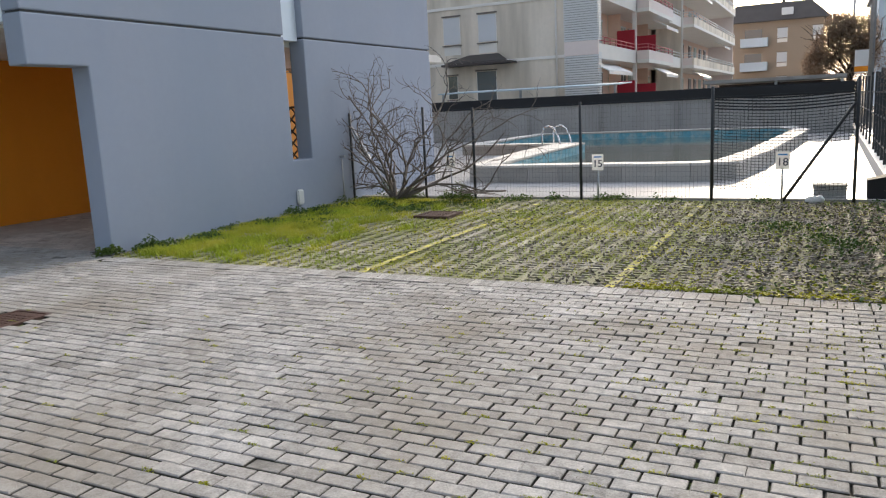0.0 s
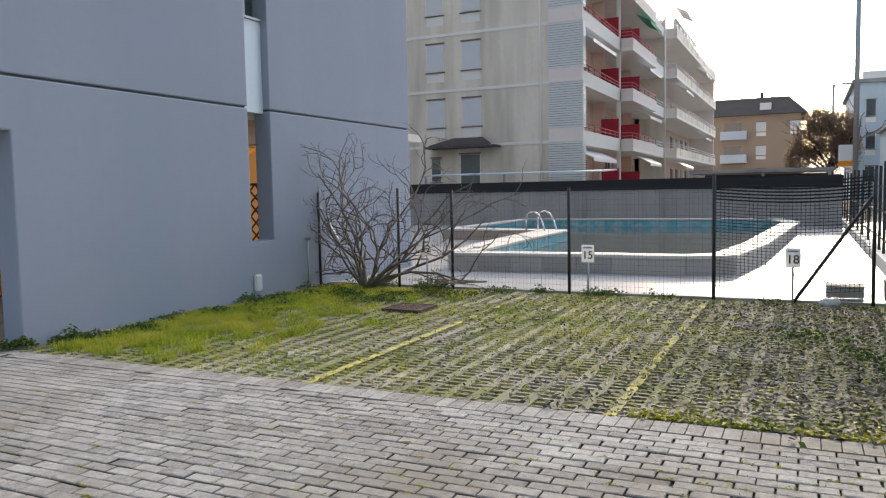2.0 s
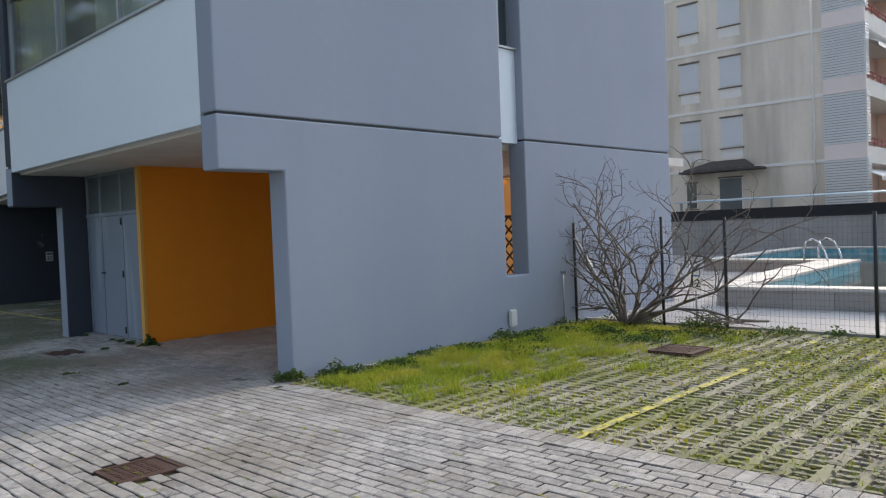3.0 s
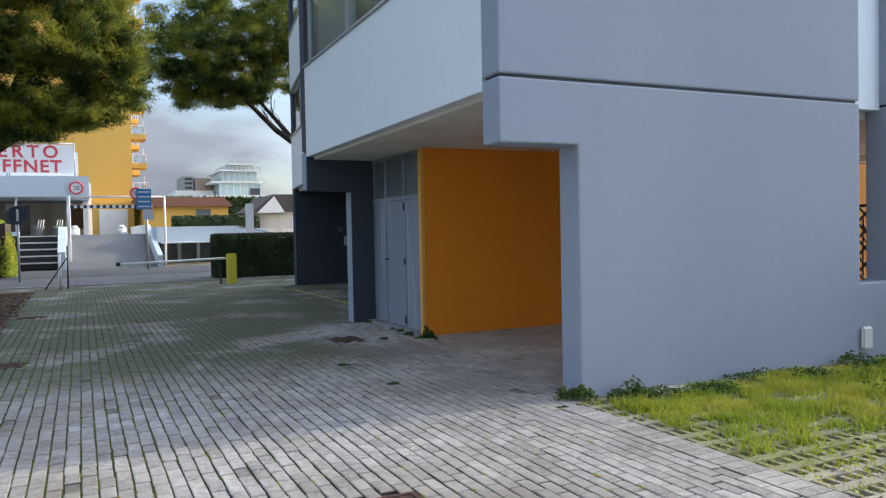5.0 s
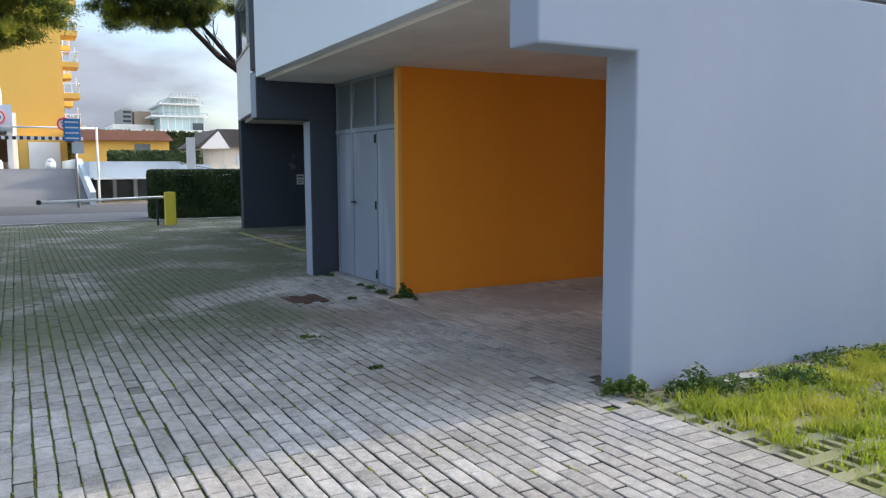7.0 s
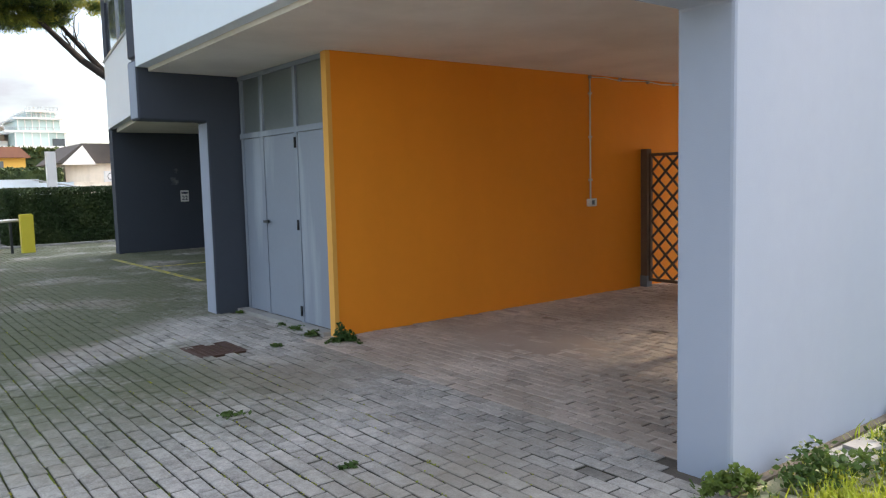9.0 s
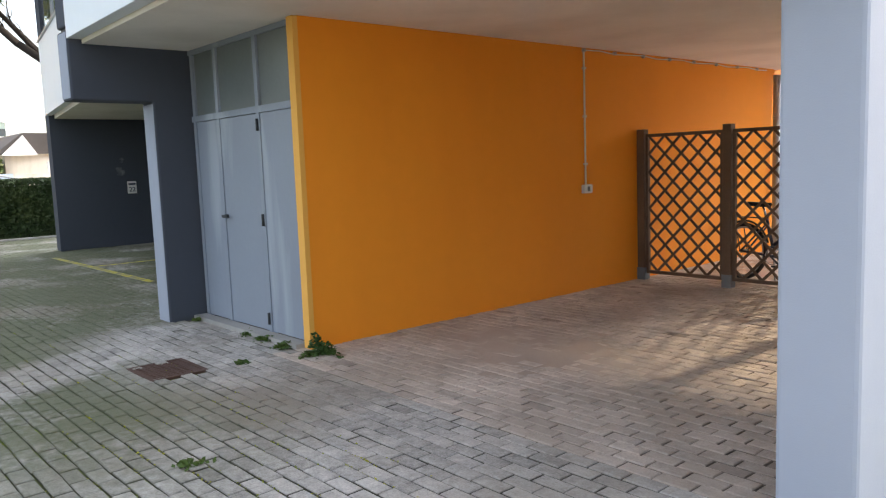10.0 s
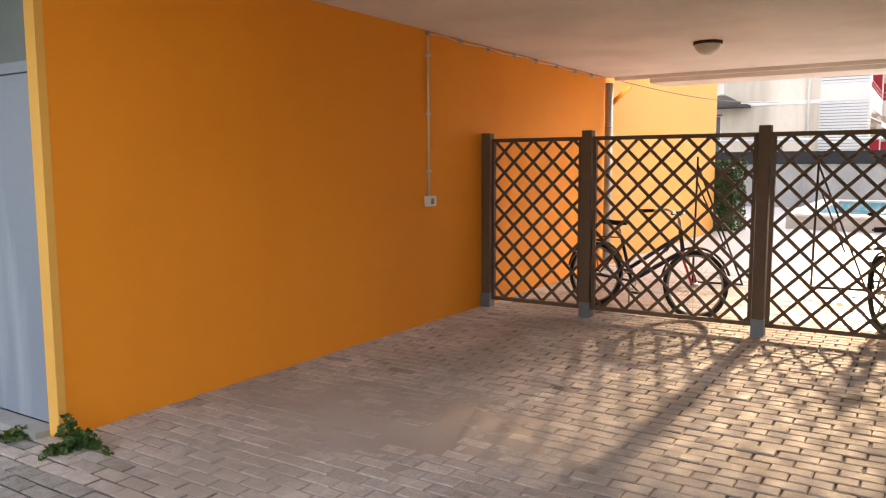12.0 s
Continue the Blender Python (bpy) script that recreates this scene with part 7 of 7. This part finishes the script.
# ---- paving ----
def paver_mesh(L, W, H, bev=0.006):
    """One worn paver: top with a small bevel and four sides."""
    x, y = L / 2, W / 2
    v = [(-x, -y, -H), (x, -y, -H), (x, y, -H), (-x, y, -H), (-x, -y, -bev), (x, -y, -bev), (x, y, -bev), (-x, y, -bev), (-x + bev, -y + bev, 0), (x - bev, -y + bev, 0), (x - bev, y - bev, 0), (-x + bev, y - bev, 0)]
    f = [(0, 1, 5, 4), (1, 2, 6, 5), (2, 3, 7, 6), (3, 0, 4, 7), (4, 5, 9, 8), (5, 6, 10, 9), (6, 7, 11, 10), (7, 4, 8, 11), (8, 9, 10, 11)]
    return np.array(v), np.array(f)


def pave(areas, holes, keep):
    """Running bond of pavers over areas (x0, x1, y0, y1). Those within keep come back as places, the others as one mesh."""
    rng = np.random.default_rng(4)
    L, W = 0.189, 0.0945
    v0, f0 = paver_mesh(0.180, 0.0862, 0.05, 0.0055)
    cs, sep = [], []
    for x0, x1, y0, y1 in areas:
        for r in range(math.floor((y0 - Y_ROW) / W) - 1, math.ceil((y1 - Y_ROW) / W) + 1):
            y = Y_ROW + (r + 0.5) * W
            if not y0 <= y < y1:
                continue
            k = math.floor(x0 / L)
            while k * L < x1:
                x = (k + 0.5 + (0.5 if r % 2 else 0)) * L
                if x0 < x < x1 and not any(a < x < b and c < y < d for a, b, c, d in holes):
                    (sep if keep[0] < x < keep[1] and keep[2] < y < keep[3] else cs).append((x, y))
                k += 1
    c = np.array(cs)
    n = len(c)
    ang = rng.normal(0, 0.012, n)
    dz = rng.normal(0, 0.002, n)
    v = np.repeat(v0[None], n, 0)
    tilt = rng.normal(0, 0.007, (n, 2))
    vz = v[..., 2] + dz[:, None] + v[..., 0] * tilt[:, :1] + v[..., 1] * tilt[:, 1:]
    X = v[..., 0] * np.cos(ang)[:, None] - v[..., 1] * np.sin(ang)[:, None] + c[:, :1] + rng.normal(0, 0.002, (n, 1))
    Yv = v[..., 0] * np.sin(ang)[:, None] + v[..., 1] * np.cos(ang)[:, None] + c[:, 1:] + rng.normal(0, 0.002, (n, 1))
    V = np.stack([X, Yv, vz], -1).reshape(-1, 3)
    Fc = (f0[None] + (np.arange(n) * len(v0))[:, None, None]).reshape(-1, 4)
    return V, Fc, sep, (v0, f0)


def paving():
    areas = [(-26.3, 3.2, -1.6, 5.808), (-26.3, WX + 0.17, 5.808, 6.4), (OX - 0.25, WI + 0.15, 6.4, 14.6), (-26.3, FI, 6.4, 12.0), (FI, OX - 0.25, 6.4, 6.6)]
    holes = [COVER, COVER2, DRAIN1, DRAIN2, (WI - 0.1, WX + 0.4, 6.06, 15), (FI - 0.1, FX + 0.1, 6.25, 12)]
    V, Fc, sep, (v0, f0) = pave(areas, holes, (-8.6, -5.2, 3.95, 5.72))
    cx, cy = V[::12, 0] + 0.1, V[::12, 1] + 0.05
    dusty = (cy > 6.3) & (cx > OX - 0.1)
    rows = Fc.reshape(-1, 9, 4)
    pav = raw("pavement", V, rows[~dusty].reshape(-1, 4), "paver", kind="structure")
    raw("portico_paving", V, rows[dusty].reshape(-1, 4), "paver_dusty", pav, "grey-brown dusty pavers", "stuff")
    rng = random.Random(8)
    proto = raw("paver", v0, f0, "paver", pav)
    for i, (x, y) in enumerate(sep[:300]):
        o = proto if not i else bpy.data.objects.new("paver", proto.data)
        if i:
            scene.collection.objects.link(o)
            o.parent = pav
        o.location = (x + rng.gauss(0, 0.0015), y + rng.gauss(0, 0.0015), rng.gauss(0, 0.0015))
        o.rotation_euler = (rng.gauss(0, 0.008), rng.gauss(0, 0.008), rng.gauss(0, 0.012))
    # fine dust that has filled the joints under the roof
    n, m = 60, 56
    vs, fs = [], []
    for j in range(m + 1):
        for i in range(n + 1):
            x, y = -11.35 + 3.0 * i / n, 6.55 + 2.8 * j / m
            d = ((x + 10.1) / 1.1) ** 2 + ((y - 7.7) / 0.85) ** 2
            h = math.exp(-d * 0.9) * 0.0155 + 0.004 * noise.noise((x * 2.1, y * 2.1, 4.0))
            vs.append((x, y, -0.0125 + min(h, 0.0145)))
    for j in range(m):
        for i in range(n):
            k = j * (n + 1) + i
            fs.append((k, k + 1, k + n + 2, k + n + 1))
    tagged(raw("dust_drift", vs, fs, "sand", None, "thin brown dust lying over the pavers under the roof", "stuff"), category="dust")
    if len(sep) > 300:
        vs, fs = [], []
        for i, (x, y) in enumerate(sep[300:]):
            vs.append(v0 + np.array((x, y, 0)))
            fs.append(f0 + i * len(v0))
        o = raw("paver_rest", np.concatenate(vs), np.concatenate(fs), "paver", pav, kind="stuff")
    # kerb row at the edge of the parking lawn
    bm = bmesh.new()
    x = WX + 0.24
    while x < 3.0:
        box(bm, x, x + 0.098, 5.812, 6.02, -0.05, 0.003)
        x += 0.105
    part("edge_row", bm, "paver", pav, kind="stuff")
    # concrete grass pavers
    rng = np.random.default_rng(2)
    vb, vf = [], []
    cube = np.array([(0, 0, 0), (1, 0, 0), (1, 1, 0), (0, 1, 0), (0, 0, 1), (1, 0, 1), (1, 1, 1), (0, 1, 1)], float)
    cf = np.array([(4, 5, 6, 7), (0, 1, 5, 4), (1, 2, 6, 5), (2, 3, 7, 6), (3, 0, 4, 7)])

    def add(x0, x1, y0, y1, z1):
        vb.append(cube * (x1 - x0, y1 - y0, z1 + 0.05) + (x0, y0, -0.05))
        vf.append(cf + (len(vb) - 1) * 8)
    P = 0.2
    nx = int((1.9 - WX) / P)
    for i in range(nx):
        x = WX + 0.08 + i * P
        y = 6.04
        while y < 11.55:
            z = -0.003 + rng.normal(0, 0.002)
            add(x, x + 0.085, y, y + 0.39, z)
            for k in range(4):
                add(x + 0.085, x + P, y + 0.03 + k * 0.1, y + 0.068 + k * 0.1, z - 0.004)
            y += 0.4
    lawn = raw("grass_paver_field", np.concatenate(vb), np.concatenate(vf), "grid", kind="structure")
    bm = bmesh.new()
    for x in (-3.68, -1.30):
        for k in range(13):
            y = 6.02 + k * 0.4
            if k > 8 and k % 2:
                continue
            box(bm, x - 0.038, x + 0.032, y, y + (0.39 if k < 7 else 0.2), -0.001, 0.0035)
    # marks in the dark bay
    box(bm, -19.0, -18.9, 7.225, 11.8, 0.004, 0.007)
    box(bm, -21.0, -16.4, 7.12, 7.22, 0.004, 0.0075)
    setting("parking_lines", bm, "yline", "worn yellow parking bay lines")


COVER = (-5.79, -5.37, 3.56, 4.0)
COVER2 = (-11.98, -11.48, 5.32, 5.74)
DRAIN1 = (-12.05, -11.65, 1.2, 1.7)
DRAIN2 = (-17.75, -17.35, 1.25, 1.7)


def cover(r, label, grate=False, lift=0.0):
    x0, x1, y0, y1 = r
    t = thing("drain_grate" if grate else "manhole_cover", ((x0 + x1) / 2, (y0 + y1) / 2, 0), label, "drain grate" if grate else "manhole cover")
    part("frame", merge_boxes([(x0, x1, y0, y0 + 0.03, -0.04, 0.002), (x0, x1, y1 - 0.03, y1, -0.04, 0.002), (x0, x0 + 0.03, y0 + 0.03, y1 - 0.03, -0.04, 0.002), (x1 - 0.03, x1, y0 + 0.03, y1 - 0.03, -0.04, 0.002)]), "rust", t)
    if grate:
        n = int((x1 - x0 - 0.08) / 0.045)
        part("bars", merge_boxes([(x0 + 0.04 + i * 0.045, x0 + 0.062 + i * 0.045, y0 + 0.03, y1 - 0.03, -0.03, 0.0)for i in range(n)]), "rust", t)
    else:
        spec = [(x0 + 0.035, x1 - 0.035, y0 + 0.035, y1 - 0.035, -0.03, -0.003)]
        n, m = int((x1 - x0 - 0.1) / 0.05), int((y1 - y0 - 0.1) / 0.05)
        for i in range(n):
            for j in range(m):
                spec.append((x0 + 0.05 + i * 0.05, x0 + 0.08 + i * 0.05, y0 + 0.05 + j * 0.05, y0 + 0.08 + j * 0.05, -0.003, 0.001))
        part("plate", merge_boxes(spec), "rust", t)
    t.location.z = lift


cover(COVER, "rusty square manhole cover set in the pavers")
cover(COVER2, "brown weathered manhole cover in the mossy pavers")
cover(DRAIN1, "dark iron drain grate in the paving", True)
cover(DRAIN2, "dark iron drain grate in the paving", True)
cover((-4.95, -4.42, 9.38, 9.9), "dark iron cover lying in the grass of the parking bay", False, 0.03)
paving()
